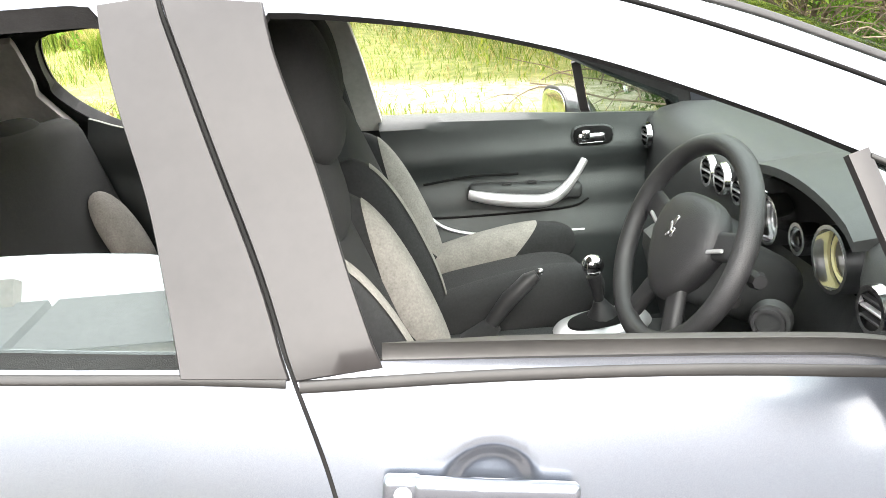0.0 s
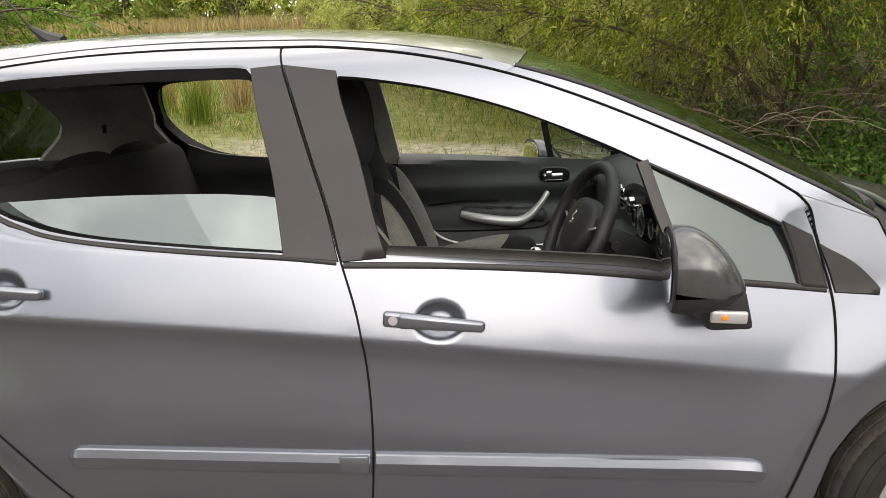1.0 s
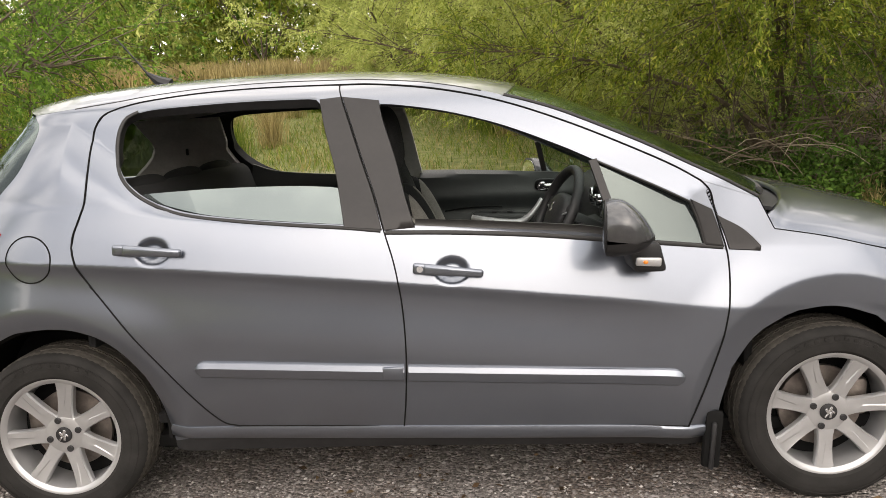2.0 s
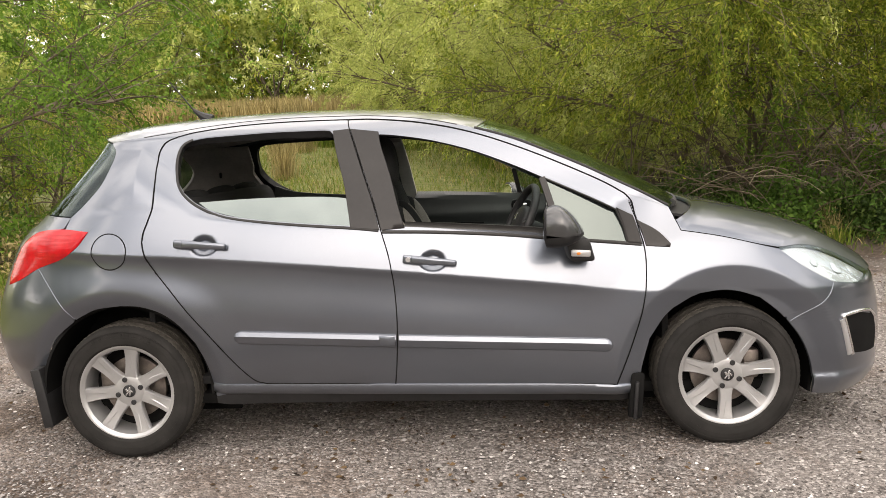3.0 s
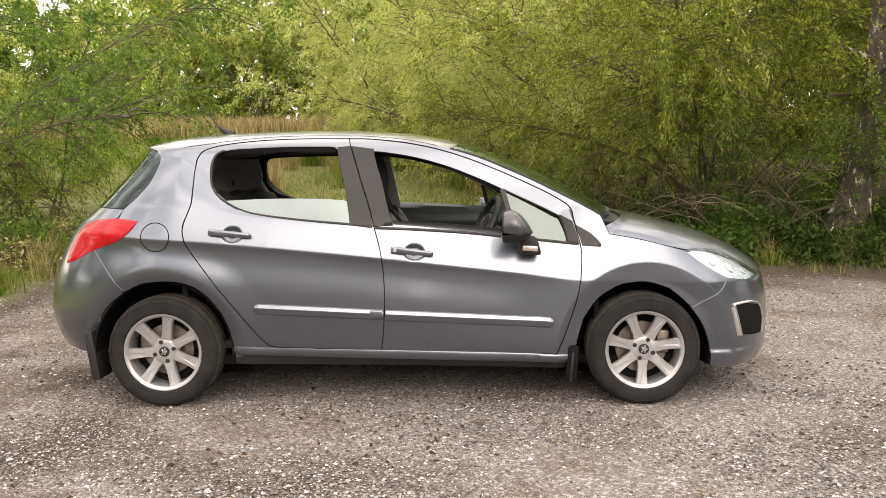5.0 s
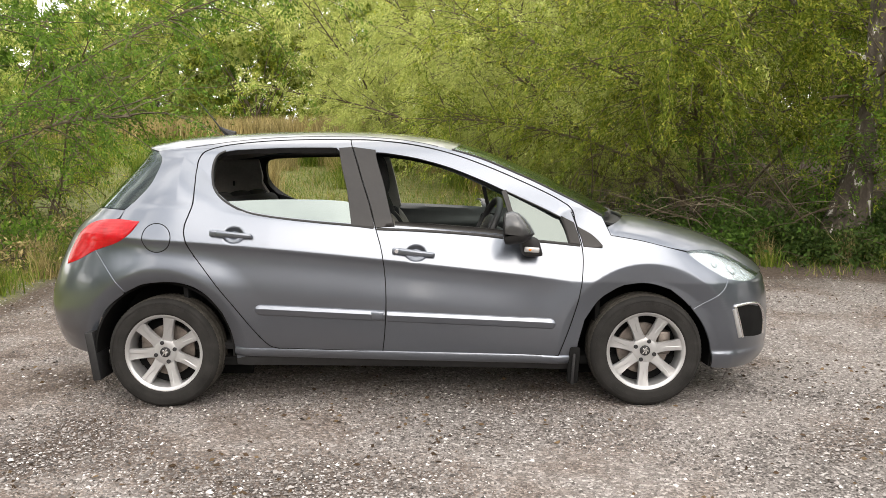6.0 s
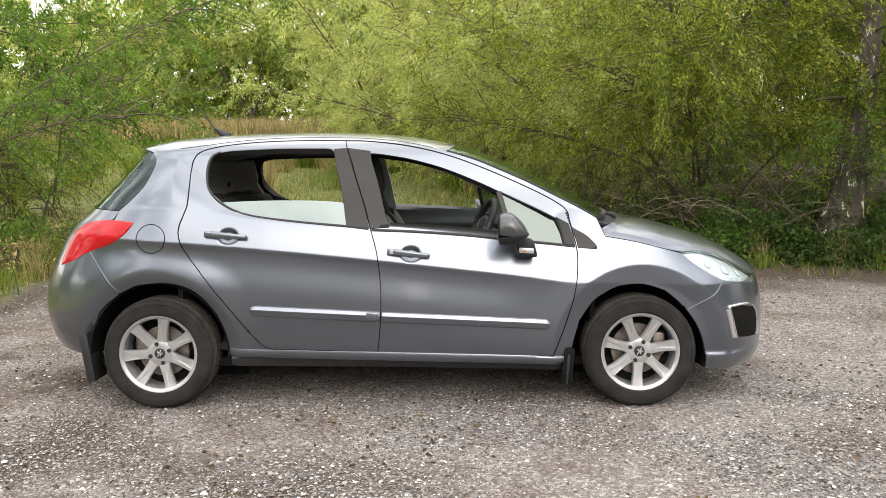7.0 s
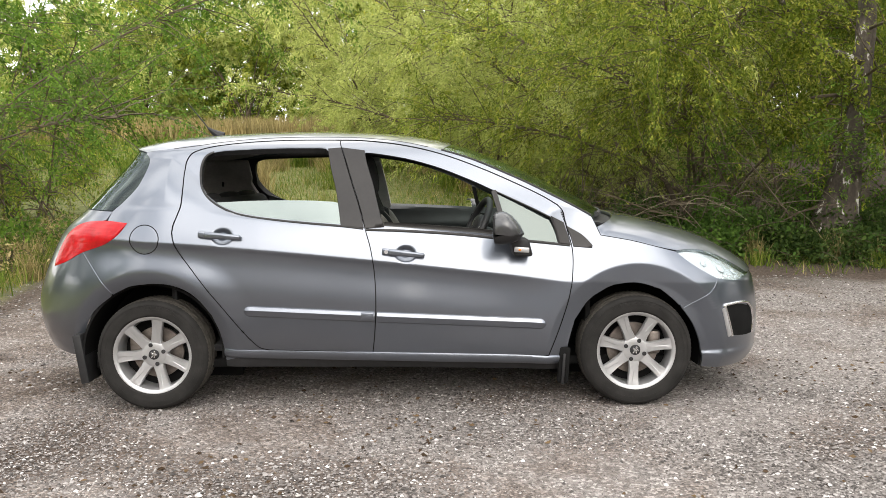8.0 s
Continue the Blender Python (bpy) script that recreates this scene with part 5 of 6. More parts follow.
def blades(name, xs, ys, tall, wide, rng, material, label, category, lean=0.3, parent=None, kind="stuff"):
    """Grass blades: thin bent strips, one mesh."""
    n = len(xs)
    base = np.stack([xs, ys, height(xs, ys) - 0.01], 1)
    az = rng.uniform(0, 2 * np.pi, n)
    side = np.stack([np.cos(az), np.sin(az), 0 * az], 1) * wide[:, None] * 0.5
    ln = rng.normal(size=(n, 2)) * lean
    up = np.stack([ln[:, 0], ln[:, 1], np.ones(n)], 1)
    m = base + up * [0.35, 0.35, 0.55] * tall[:, None]
    tip = base + up * tall[:, None]
    V = np.stack([base - side, base + side, m + side * 0.8, m - side * 0.8, tip], 1).reshape(-1, 3)
    idx = np.arange(n)[:, None] * 5
    me = bpy.data.meshes.new(name)
    me.vertices.add(5 * n)
    me.vertices.foreach_set("co", V.astype(np.float32).ravel())
    loops = np.concatenate([idx + [0, 1, 2, 3], idx + [3, 2, 4]], 1).astype(np.int32)
    me.loops.add(7 * n)
    me.loops.foreach_set("vertex_index", loops.ravel())
    st = (np.arange(n)[:, None] * 7 + [0, 4]).astype(np.int32)
    me.polygons.add(2 * n)
    me.polygons.foreach_set("loop_start", st.ravel())
    me.update(calc_edges=True)
    ob = link(name, me, material, parent, "", smooth=False)
    return tagged(ob, label, category, kind=kind)


def mound(name, x, y, rx, ry, tall, n, leaf, width, material, seed, label, category="bush", stems=40, stem_mat=None, group=""):
    """Low tangled growth: a heap of leaves over arching stems."""
    rng = np.random.default_rng(seed)
    thing = tagged(new(name), label, category, group)
    z = float(height(x, y))
    thing.location = (x, y, z)
    wood, lines = [], []
    for k in range(stems):
        p = np.array([rng.uniform(-rx, rx) * 0.8, rng.uniform(-ry, ry) * 0.8, 0])
        p[2] = float(height(x + p[0], y + p[1])) - z - 0.03
        st = arc(p, (rng.normal() * 0.6, rng.normal() * 0.6 - 0.2, 1), tall * rng.uniform(0.6, 1.5), (rng.normal() * 1.2, rng.normal() * 1.2 - 0.3, -1.0), 6, rng, 0.15)
        wood.append((st, 0.006, 0.0025, 4))
        lines.append(st)
    wood_mesh("stem", wood, stem_mat or TWIG, thing, "thin arching stems")
    lines = np.array(lines)
    h = n // 2
    k, t = rng.integers(0, len(lines), h), rng.uniform(0.1, 0.999, h) * 6
    i = t.astype(int)
    pa = lines[k, i] + (lines[k, i + 1] - lines[k, i]) * (t - i)[:, None] + rng.normal(size=(h, 3)) * 0.06
    u = rng.normal(size=(n - h, 3))
    u = unit(u) * rng.uniform(0.3, 1, (n - h, 1)) ** 0.4 * [rx, ry, tall]
    u[:, 2] = np.abs(u[:, 2]) * (0.7 + 0.3 * np.sin(u[:, 0] * 4.1 + seed) * np.cos(u[:, 1] * 3.3))
    u[:, 2] += height(x + u[:, 0], y + u[:, 1]) - z
    pos = np.vstack([pa, u])
    way = unit(rng.normal(size=(n, 3)) + [0, -0.2, 0.15])
    ok = pos[:, 2] > -0.02
    leaves_mesh("foliage", pos[ok], way[ok], leaf * rng.uniform(0.6, 1.4, ok.sum()), width, rng, material, thing, "small leaves", kind="stuff", whole=True)
    return thing


# willows round the car park and across the field
T = "leafy spring willow with thin hanging twigs"
N_ = "spreading willow thicket with hanging leafy branches"
willow(5.4, 6.8, 5.2, 4.2, 12, 50, 112000, 11, 0.058, 0.26, WILLOW, N_, (-0.2, -0.22, 0), base_r=0.04, low=0.42)
willow(9.6, 7.6, 5.4, 4.0, 10, 40, 70000, 12, 0.06, 0.26, WILLOW, N_, (-0.1, -0.2, 0), base_r=0.045, low=0.36)
willow(4.7, 8.4, 4.8, 4.2, 12, 44, 110000, 13, 0.056, 0.27, WILLOW_PALE, "dense willow thicket at the edge of the field", (0, -0.15, 0), base_r=0.03, low=0.06)
willow(6.5, 10.5, 7.5, 5.0, 10, 34, 64000, 14, 0.085, 0.28, WILLOW, T, low=0.14)
willow(10.5, 9.0, 7.5, 4.5, 10, 32, 56000, 24, 0.08, 0.28, GREEN, T, low=0.14)
willow(2.2, 11.5, 5.6, 4.2, 11, 36, 95000, 15, 0.066, 0.27, WILLOW_PALE, T, base_r=0.03, low=0.05)
willow(0.2, 15.0, 5.6, 4.6, 11, 34, 84000, 16, 0.085, 0.26, WILLOW_PALE, T, base_r=0.03, low=0.04)
willow(4.0, 15.5, 7.5, 5.0, 10, 30, 64000, 25, 0.1, 0.28, WILLOW_PALE, T, base_r=0.04, low=0.05)
willow(-4.8, 7.0, 3.6, 2.2, 8, 28, 17000, 17, 0.052, 0.28, WILLOW, "young willow with open branches beside the field", (-0.2, 0, 0), low=0.1, base_r=0.018)
willow(-6.6, 6.4, 5.0, 3.4, 9, 34, 42000, 18, 0.058, 0.3, GREEN, "green willow hanging over the verge", (0.1, -0.15, 0), low=0.05, base_r=0.014)
willow(5.95, 5.15, 2.2, 1.0, 7, 22, 10000, 61, 0.05, 0.36, GREEN, "bright green sapling under the willow", (0, -0.1, 0), base_r=0.014, low=0.2, name="sapling")
for k, (x, y, h) in enumerate(((-2.5, 31, 6.5), (-7.5, 31, 7.0), (-12.5, 32, 6.0), (-17.5, 32, 5.3), (-22, 30, 5.0), (2.5, 23, 8), (-5, 36, 10), (-11, 38, 7), (-18, 38, 6.0), (1.5, 33, 11), (8, 24, 10), (13, 18, 9), (17, 22, 10), (15, 10, 8), (-13.5, 16, 4), (-19, 24, 5), (-26, 33, 5), (9, 36, 12), (24, 30, 12), (-34, 36, 7))):
    willow(x, y, h * 1.35, h * 0.75, 9, 16, 16000, 30 + k, 0.24 if y < 32 else 0.3, 0.32, (WILLOW_PALE, WILLOW, WILLOW_PALE, GREEN)[k % 4], "tall willow in spring leaf across the field", group="far willows", name="willow_tree", base_r=0.05, low=0.03)

# the pale-barked tree beside the gravel
birch = tagged(new("birch_tree"), "leaning tree with pale peeling bark and small young leaves", "tree")
bx, by = 6.3, 4.55
birch.location = (bx, by, float(height(bx, by)))
rng = np.random.default_rng(77)
tr = arc((0, 0, -0.1), (0.24, 0, 1), 6.5, (0.0, 0.05, 0.05), 16, rng, 0.03)
v, f = tube_data(tr, [0.34, 0.29, 0.2, 0.145, 0.125, 0.115, 0.11, 0.105, 0.1, 0.096, 0.09, 0.086, 0.08, 0.074, 0.068, 0.06, 0.05], 18)
for q in range(len(v)):                           # ribs and hollows of the old foot
    a_ = 2 * math.pi * (q % 18) / 18
    k_ = max(0.0, 1 - v[q][2] / 1.3)
    v[q][:2] += 0.05 * k_ * math.sin(3 * a_ + 1.0) * np.array([math.cos(a_), math.sin(a_)]) + 0.012 * rng.normal(size=2)
pydata("trunk", v, f, BIRCH, birch, "pale peeling trunk, dark at its foot")
limbs, lines = [], []
limbs.append((arc(tr[6], (-1, -0.5, 0.1), 1.7, (0, 0, -0.1), 8, rng, 0.06), 0.05, 0.035, 8))
limbs.append((arc(limbs[0][0][-1], (-0.5, -0.1, 1), 1.2, (-0.2, 0, 0.3), 6, rng, 0.08), 0.035, 0.015, 7))
for k in range(16):
    i = rng.integers(4, 16)
    az = rng.uniform(0, 2 * math.pi)
    limbs.append((arc(tr[i], (math.cos(az), math.sin(az) - 0.3, rng.uniform(0.0, 0.8)), rng.uniform(1.2, 2.6), (0, 0, -0.6), 8, rng, 0.1), 0.025, 0.006, 5))
for pts, _, _, _ in list(limbs):
    for q in range(9):
        j = rng.integers(2, len(pts))
        tw = arc(pts[j], (rng.normal(), rng.normal() - 0.4, -0.1), rng.uniform(0.5, 1.3), (0, 0, -1.6), 6, rng, 0.12)
        lines.append(tw)
        limbs.append((tw, 0.006, 0.002, 3))
for k, (pts, r0, r1, sd) in enumerate(limbs[:18]):
    wood_mesh("limb", [(pts, r0, r1, sd)], BIRCH if k < 2 else BARK, birch)
wood_mesh("twig", limbs[18:], TWIG, birch)["kind"] = "stuff"
lines = np.array(lines)
n = 30000
k, t = rng.integers(0, len(lines), n), rng.uniform(0.1, 0.999, n) * 6
i = t.astype(int)
pos = lines[k, i] + (lines[k, i + 1] - lines[k, i]) * (t - i)[:, None] + rng.normal(size=(n, 3)) * 0.04
leaves_mesh("crown", pos, unit(rng.normal(size=(n, 3)) + [0, 0, -0.5]), 0.05 * rng.uniform(0.6, 1.3, n), 0.65, rng, WILLOW, birch, "small round young leaves", whole=True)

# undergrowth
NET = "low green nettles and brambles along the verge"
for k, (x, y, rx, ry, h, n) in enumerate(((6.2, 4.3, 1.0, 0.6, 0.75, 9000), (7.4, 4.0, 0.9, 0.6, 0.8, 9000), (5.0, 4.7, 1.0, 0.6, 0.7, 8000), (4.2, 5.3, 0.9, 0.7, 0.7, 7000), (8.6, 4.3, 1.0, 0.7, 0.95, 8000), (6.8, 5.3, 1.2, 0.6, 1.1, 7000))):
    mound("bramble_patch", x, y, rx, ry, h, n, 0.056, 0.5, NETTLE if k % 3 else DARK_LEAF, 200 + k, NET, group="brambles", stems=60)
for k, (x, y, rx, ry, h, n) in enumerate(((-3.9, 4.4, 0.9, 0.6, 0.6, 3200), (-5.0, 4.6, 1.0, 0.7, 0.95, 5000), (-3.0, 5.2, 0.8, 0.6, 0.45, 2200), (-6.2, 5.0, 1.0, 0.8, 1.2, 6000))):
    mound("bramble_patch", x, y, rx, ry, h, n, 0.07, 0.5, DARK_LEAF if k % 2 else GREEN, 220 + k, "tangled brambles with dry stems at the verge", group="brambles", stems=90, stem_mat=STRAW)
for k, (x, y, rx, ry, h) in enumerate(((-3.3, 3.9, 0.7, 0.45, 0.4), (-4.3, 3.8, 0.8, 0.5, 0.5), (-2.6, 4.5, 0.6, 0.4, 0.35), (-5.4, 4.0, 0.8, 0.5, 0.7), (-3.6, 4.9, 0.9, 0.5, 0.55), (-2.2, 5.6, 0.7, 0.5, 0.4))):
    mound("dry_bramble", x, y, rx, ry, h, 1400, 0.06, 0.4, STRAW, 260 + k, "tangle of brown dead bramble stems", group="dry brambles", stems=220)
willow(-5.6, 4.9, 5.8, 3.0, 6, 34, 30000, 19, 0.045, 0.5, GREEN, "green tree whose leafy branch hangs over the verge", (0.45, -0.3, 0), low=0.68, base_r=0.016, name="overhanging_tree")
rng = np.random.default_rng(97)
n = 16000                                         # the wood that closes the far side of the field
pos = np.stack([rng.uniform(-60, 50, n), rng.uniform(44, 50, n), rng.uniform(0, 1, n)], 1)
pos[:, 2] = height(pos[:, 0], pos[:, 1]) + pos[:, 2] * (1 - 0.22 * ((pos[:, 0] > -29) & (pos[:, 0] < -14))) * (10 + 2.5 * np.sin(pos[:, 0] * 0.31) + 1.5 * np.sin(pos[:, 0] * 1.1))
wood = leaves_mesh("far_wood", pos, unit(rng.normal(size=(n, 3)) + [0, 0, -0.2]), rng.uniform(0.5, 1.1, n), 0.5, rng, WILLOW_PALE, None)
tagged(wood, "distant wood in spring leaf behind the field", "woodland", kind="stuff")
rng = np.random.default_rng(9)
for k, (x, y, L, wx, wy, wz) in enumerate(((4.4, 4.9, 2.4, -1.0, -0.4, 0.35), (5.3, 4.7, 2.0, -1, -0.2, 0.75), (3.4, 5.2, 1.6, 1, -0.3, 0.5), (6.1, 4.6, 1.9, -0.7, -0.2, 0.9), (4.9, 4.8, 1.5, 0.8, -0.3, 0.4), (7.1, 4.3, 1.1, -0.2, -0.2, 1.2))):
    b = tagged(new("dead_branch"), "bare dead branch lying in the undergrowth", "branch", "dead branches")
    b.location = (x, y, float(height(x, y)))
    main = arc((0, 0, 0.02), (wx, wy, wz), L, (0, 0, -0.3), 10, rng, 0.08)
    side_t = [(arc(main[j], (rng.normal(), rng.normal() * 0.5, 0.6), L * 0.35, (0, 0, -0.5), 6, rng, 0.1), 0.007, 0.002, 4) for j in (3, 5, 6, 8)]
    wood_mesh("limb", [(main, 0.016, 0.005, 5)] + side_t, TWIG, b)

# bare arching stems in the shade under the willow
for k, (x, y, n) in enumerate(((4.4, 5.7, 40), (5.4, 5.5, 45), (6.2, 5.8, 45), (3.7, 6.2, 25), (7.4, 5.8, 40))):
    b = tagged(new("bare_thicket"), "tangle of bare brown willow stems in the shade", "bush", "bare thickets")
    b.location = (x, y, float(height(x, y)))
    stems_ = []
    for q in range(n):
        way = (rng.normal() * 0.8 - 0.2, rng.normal() * 0.5 - 0.25, rng.uniform(0.5, 1.2))
        L = rng.uniform(1.0, 2.3)
        st = arc((rng.normal() * 0.45, rng.normal() * 0.3, -0.03), way, L, (rng.normal() * 0.6, -0.3, -rng.uniform(0.4, 1.9)), 9, rng, 0.09)
        stems_.append((st, rng.uniform(0.005, 0.014), 0.003, 4))
        stems_.append((arc(st[5], (rng.normal(), rng.normal() * 0.6, 0.2), L * 0.4, (0, 0, -0.8), 5, rng, 0.12), 0.005, 0.002, 3))
    wood_mesh("stem", stems_, PALE_TWIG if k == 1 else TWIG, b)

# turf, rushes, reeds
rng = np.random.default_rng(5)
n = 90000
xs, ys = rng.uniform(-9, 9, n), 2.6 + 15 * rng.uniform(0, 1, n) ** 1.6
xs[:9000], ys[:9000] = rng.uniform(-6, -2.3, 9000), rng.uniform(0.5, 4.5, 9000)
wave = np.sin(xs * 2.1 + 3 * np.sin(ys * 0.9)) + np.sin(ys * 1.7 + xs * 0.6)
edge = 3.1 + 0.25 * np.sin(xs * 1.7) + 0.2 * np.sin(xs * 4.3)
bare = (np.abs(ys + 0.33 * xs - 6.75 - 0.15 * np.sin(xs * 2)) < 0.6) & (xs < 4) & (rng.uniform(0, 1, n) < 0.85)
bare |= (xs > 3.6 + 0.3 * np.sin(ys * 3)) & (ys > 4.5) & (ys < 9) & (rng.uniform(0, 1, n) < 0.93)
ok = (rng.uniform(0, 1, n) < np.clip((np.maximum(ys, -1.9 - 2 * xs) - edge) * 0.6, 0.0, 1)) & ~bare
xs, ys, wave = xs[ok], ys[ok], wave[ok]
half = rng.uniform(0, 1, len(xs)) < 0.72
for sel, m, name, lab in ((half, BLADE, "turf_grass", "rough green grass beyond the gravel"), (~half, STRAW, "dry_grass", "dry yellow grass among the green")):
    blades(name, xs[sel], ys[sel], rng.uniform(0.04, 0.16, sel.sum()) * (1 + 0.6 * (wave[sel] > 0.5)), rng.uniform(0.006, 0.013, sel.sum()), rng, m, lab, "grass", 0.55)


def tuft(x, y, r, tall, n, material, label, name="rush_tuft", group="rush tufts", seed=0):
    rg = np.random.default_rng(seed)
    a, q = rg.uniform(0, 2 * np.pi, n), np.abs(rg.normal(size=n)) * r * 0.5
    blades(name, x + q * np.cos(a), y + q * np.sin(a), tall * rg.uniform(0.5, 1.1, n), rg.uniform(0.006, 0.012, n), rg, material, label, "grass", 0.28, kind="")["group"] = group


rg = np.random.default_rng(21)
for k in range(46):
    x, y = rg.uniform(-7, 6), rg.uniform(8.4, 17)
    tuft(x, y, rg.uniform(0.2, 0.5), rg.uniform(0.45, 0.9), 420, STRAW if rg.uniform() < 0.35 else BLADE, "upright tuft of rushes in the field", seed=400 + k)
for k in range(16):
    x, y = rg.uniform(5.0, 9.0), rg.uniform(3.6, 4.3)
    tuft(x, y, 0.16, rg.uniform(0.2, 0.5), 90, STRAW if k % 2 else BLADE, "verge grass beside the gravel", "grass_tuft", "verge tufts", 500 + k)
for k in range(14):
    x, y = rg.uniform(-4.2, -2.7), rg.uniform(2.2, 4.4)
    tuft(x, y, 0.2, rg.uniform(0.2, 0.45), 160, STRAW if k % 3 == 0 else BLADE, "verge grass beside the gravel", "grass_tuft", "verge tufts", 530 + k)
rg = np.random.default_rng(22)
n = 22000
xs, ys = rg.uniform(-24, 3, n), rg.uniform(25.5, 28.5, n)
blades("reeds", xs, ys, rg.uniform(0.5, 1.0, n), rg.uniform(0.02, 0.04, n), rg, STRAW, "band of dry pale reeds across the field", "reeds", 0.15)
n = 26000
xs, ys = rg.uniform(-22, 12, n), rg.uniform(15, 27, n)
blades("field_grass", xs, ys, rg.uniform(0.1, 0.3, n), rg.uniform(0.02, 0.04, n), rg, BLADE, "rough grass of the far field", "grass", 0.5)

# loose stones on the gravel
STONE = mat("stone", (0.3, 0.28, 0.26), 0.9)
g = STONE.node_tree.nodes.new("ShaderNodeNewGeometry")
setc(STONE, ramp(STONE, g.outputs["Random Per Island"], [(0.0, (0.04, 0.035, 0.032)), (0.35, (0.125, 0.111, 0.103)), (0.75, (0.23, 0.21, 0.198)), (0.95, (0.36, 0.338, 0.322)), (1.0, (0.72, 0.69, 0.66))]))


def stones(name, n, seed, lo, hi, x0, x1, y0, y1, label):
    rg = np.random.default_rng(seed)
    base = np.array([(1, 0, 0), (0.3, 0.95, 0), (-0.8, 0.6, 0), (-0.8, -0.6, 0), (0.3, -0.95, 0), (0.1, 0.1, 0.62)], float)
    tri = np.array([(0, 1, 5), (1, 2, 5), (2, 3, 5), (3, 4, 5), (4, 0, 5)])
    size = lo * (hi / lo) ** (rg.uniform(0, 1, n) ** 1.7)
    xs, ys = rg.uniform(x0, x1, n), y0 + (y1 - y0) * rg.uniform(0, 1, n) ** 1.35
    a = rg.uniform(0, 2 * np.pi, n)
    V = base[None] * rg.uniform(0.8, 1.2, (n, 6, 3)) * np.stack([np.ones(n), rg.uniform(0.55, 1, n), rg.uniform(0.7, 1.2, n)], 1)[:, None] * size[:, None, None] * 0.5
    c, s = np.cos(a)[:, None], np.sin(a)[:, None]
    X = V[..., 0] * c - V[..., 1] * s + xs[:, None]
    Y = V[..., 0] * s + V[..., 1] * c + ys[:, None]
    Z = V[..., 2] + (height(xs, ys) + size * 0.1)[:, None]
    co = np.stack([X, Y, Z], -1).reshape(-1, 3)
    me = bpy.data.meshes.new(name)
    me.vertices.add(6 * n)
    me.vertices.foreach_set("co", co.astype(np.float32).ravel())
    idx = (np.arange(n)[:, None, None] * 6 + tri[None]).astype(np.int32)
    me.loops.add(15 * n)
    me.loops.foreach_set("vertex_index", idx.ravel())
    me.polygons.add(5 * n)
    me.polygons.foreach_set("loop_start", np.arange(0, 15 * n, 3, dtype=np.int32))
    me.update(calc_edges=True)
    return tagged(link(name, me, STONE, smooth=False), label, "gravel", kind="stuff")


stones("gravel_stones", 44000, 8, 0.008, 0.03, -3.0, 5.8, -2.3, 3.2, "loose grey and white gravel stones")
stones("fine_gravel", 56000, 9, 0.006, 0.02, -1.1, 4.2, -2.2, -0.55, "fine grey gravel thickly strewn beside the car")

# dead leaves and bits of bark on the gravel
LITTER = leaf_mat("dead_leaf", [(0.0, (0.03, 0.019, 0.012)), (0.6, (0.075, 0.046, 0.028)), (1.0, (0.16, 0.105, 0.06))], 0.1)
rng = np.random.default_rng(33)
n = 5200
pos = np.stack([rng.uniform(-3.0, 5.8, n), rng.uniform(-2.1, 3.3, n), np.zeros(n)], 1)
clump = np.sin(pos[:, 0] * 2.3 + 1.7 * np.sin(pos[:, 1] * 1.9)) + np.sin(pos[:, 1] * 3.1 - pos[:, 0])
pos = pos[clump > rng.uniform(-1.6, 1.8, n)]
pos[:, 2] = height(pos[:, 0], pos[:, 1]) + 0.008
way = unit(np.stack([rng.normal(size=len(pos)), rng.normal(size=len(pos)), 0.12 * rng.normal(size=len(pos))], 1))
litter_ = leaves_mesh("leaf_litter", pos, way, rng.uniform(0.012, 0.04, len(pos)), 0.5, rng, LITTER, None, whole=True)
tagged(litter_, "brown dead leaves scattered over the gravel", "leaf litter", kind="stuff")

# houses and trees out of view behind the camera, mirrored in the panes and paint
ROOF = varied("roof_tile", (0.11, 0.1, 0.1), 0.8, 0.2, 3)
BRICK = varied("house_wall", (0.3, 0.24, 0.2), 0.9, 0.15, 4)
for k, x in enumerate((-22, -12.5, -3, 6.5, 16)):
    h = tagged(new("house"), "distant house with a dark tiled roof and a chimney", "house", "row of houses")
    h.location = (x, -34, 0)
    bm = bmesh.new()
    box(bm, (8.6, 7, 4.6), (0, 0, 2.3))
    part("wall", bm, BRICK, h, smooth=False)
    bm = bmesh.new()
    vs = [bm.verts.new(p) for p in ((-4.5, -3.9, 4.6), (4.5, -3.9, 4.6), (4.5, 3.9, 4.6), (-4.5, 3.9, 4.6), (-4.5, 0, 7.4), (4.5, 0, 7.4))]
    for q in ((0, 1, 5, 4), (2, 3, 4, 5), (1, 2, 5), (3, 0, 4), (3, 2, 1, 0)):
        bm.faces.new([vs[i] for i in q])
    part("roof", bm, ROOF, h, smooth=False)
    bm = bmesh.new()
    box(bm, (0.9, 0.7, 1.5), (2.6, 0, 7.7))
    part("chimney", bm, BRICK, h, smooth=False)
# trees off both ends are added unseen to darken what the bodywork mirrors
for k, (x, y, t) in enumerate(((-24, -19, 5), (26, -24, 6), (31, -18, 6), (12.5, 1.5, 5), (13, -3.5, 6), (13.5, -9, 6), (-11.5, 0.5, 5), (-12, -5, 6), (-13, -10, 6))):
    willow(x, y, t, t * 0.7, 9, 16, 5000, 90 + k, 0.36, 0.4, GREEN, "out-of-view tree for the car to mirror", name="unseen_tree", low=0.08)


# ---- inside the car ----
def cut(bm, *planes):
    """Keeps what lies behind each plane (place, normal)."""
    for co, no in planes:
        bmesh.ops.bisect_plane(bm, geom=bm.verts[:] + bm.edges[:] + bm.faces[:], plane_co=co, plane_no=no, clear_outer=True)
    return bm


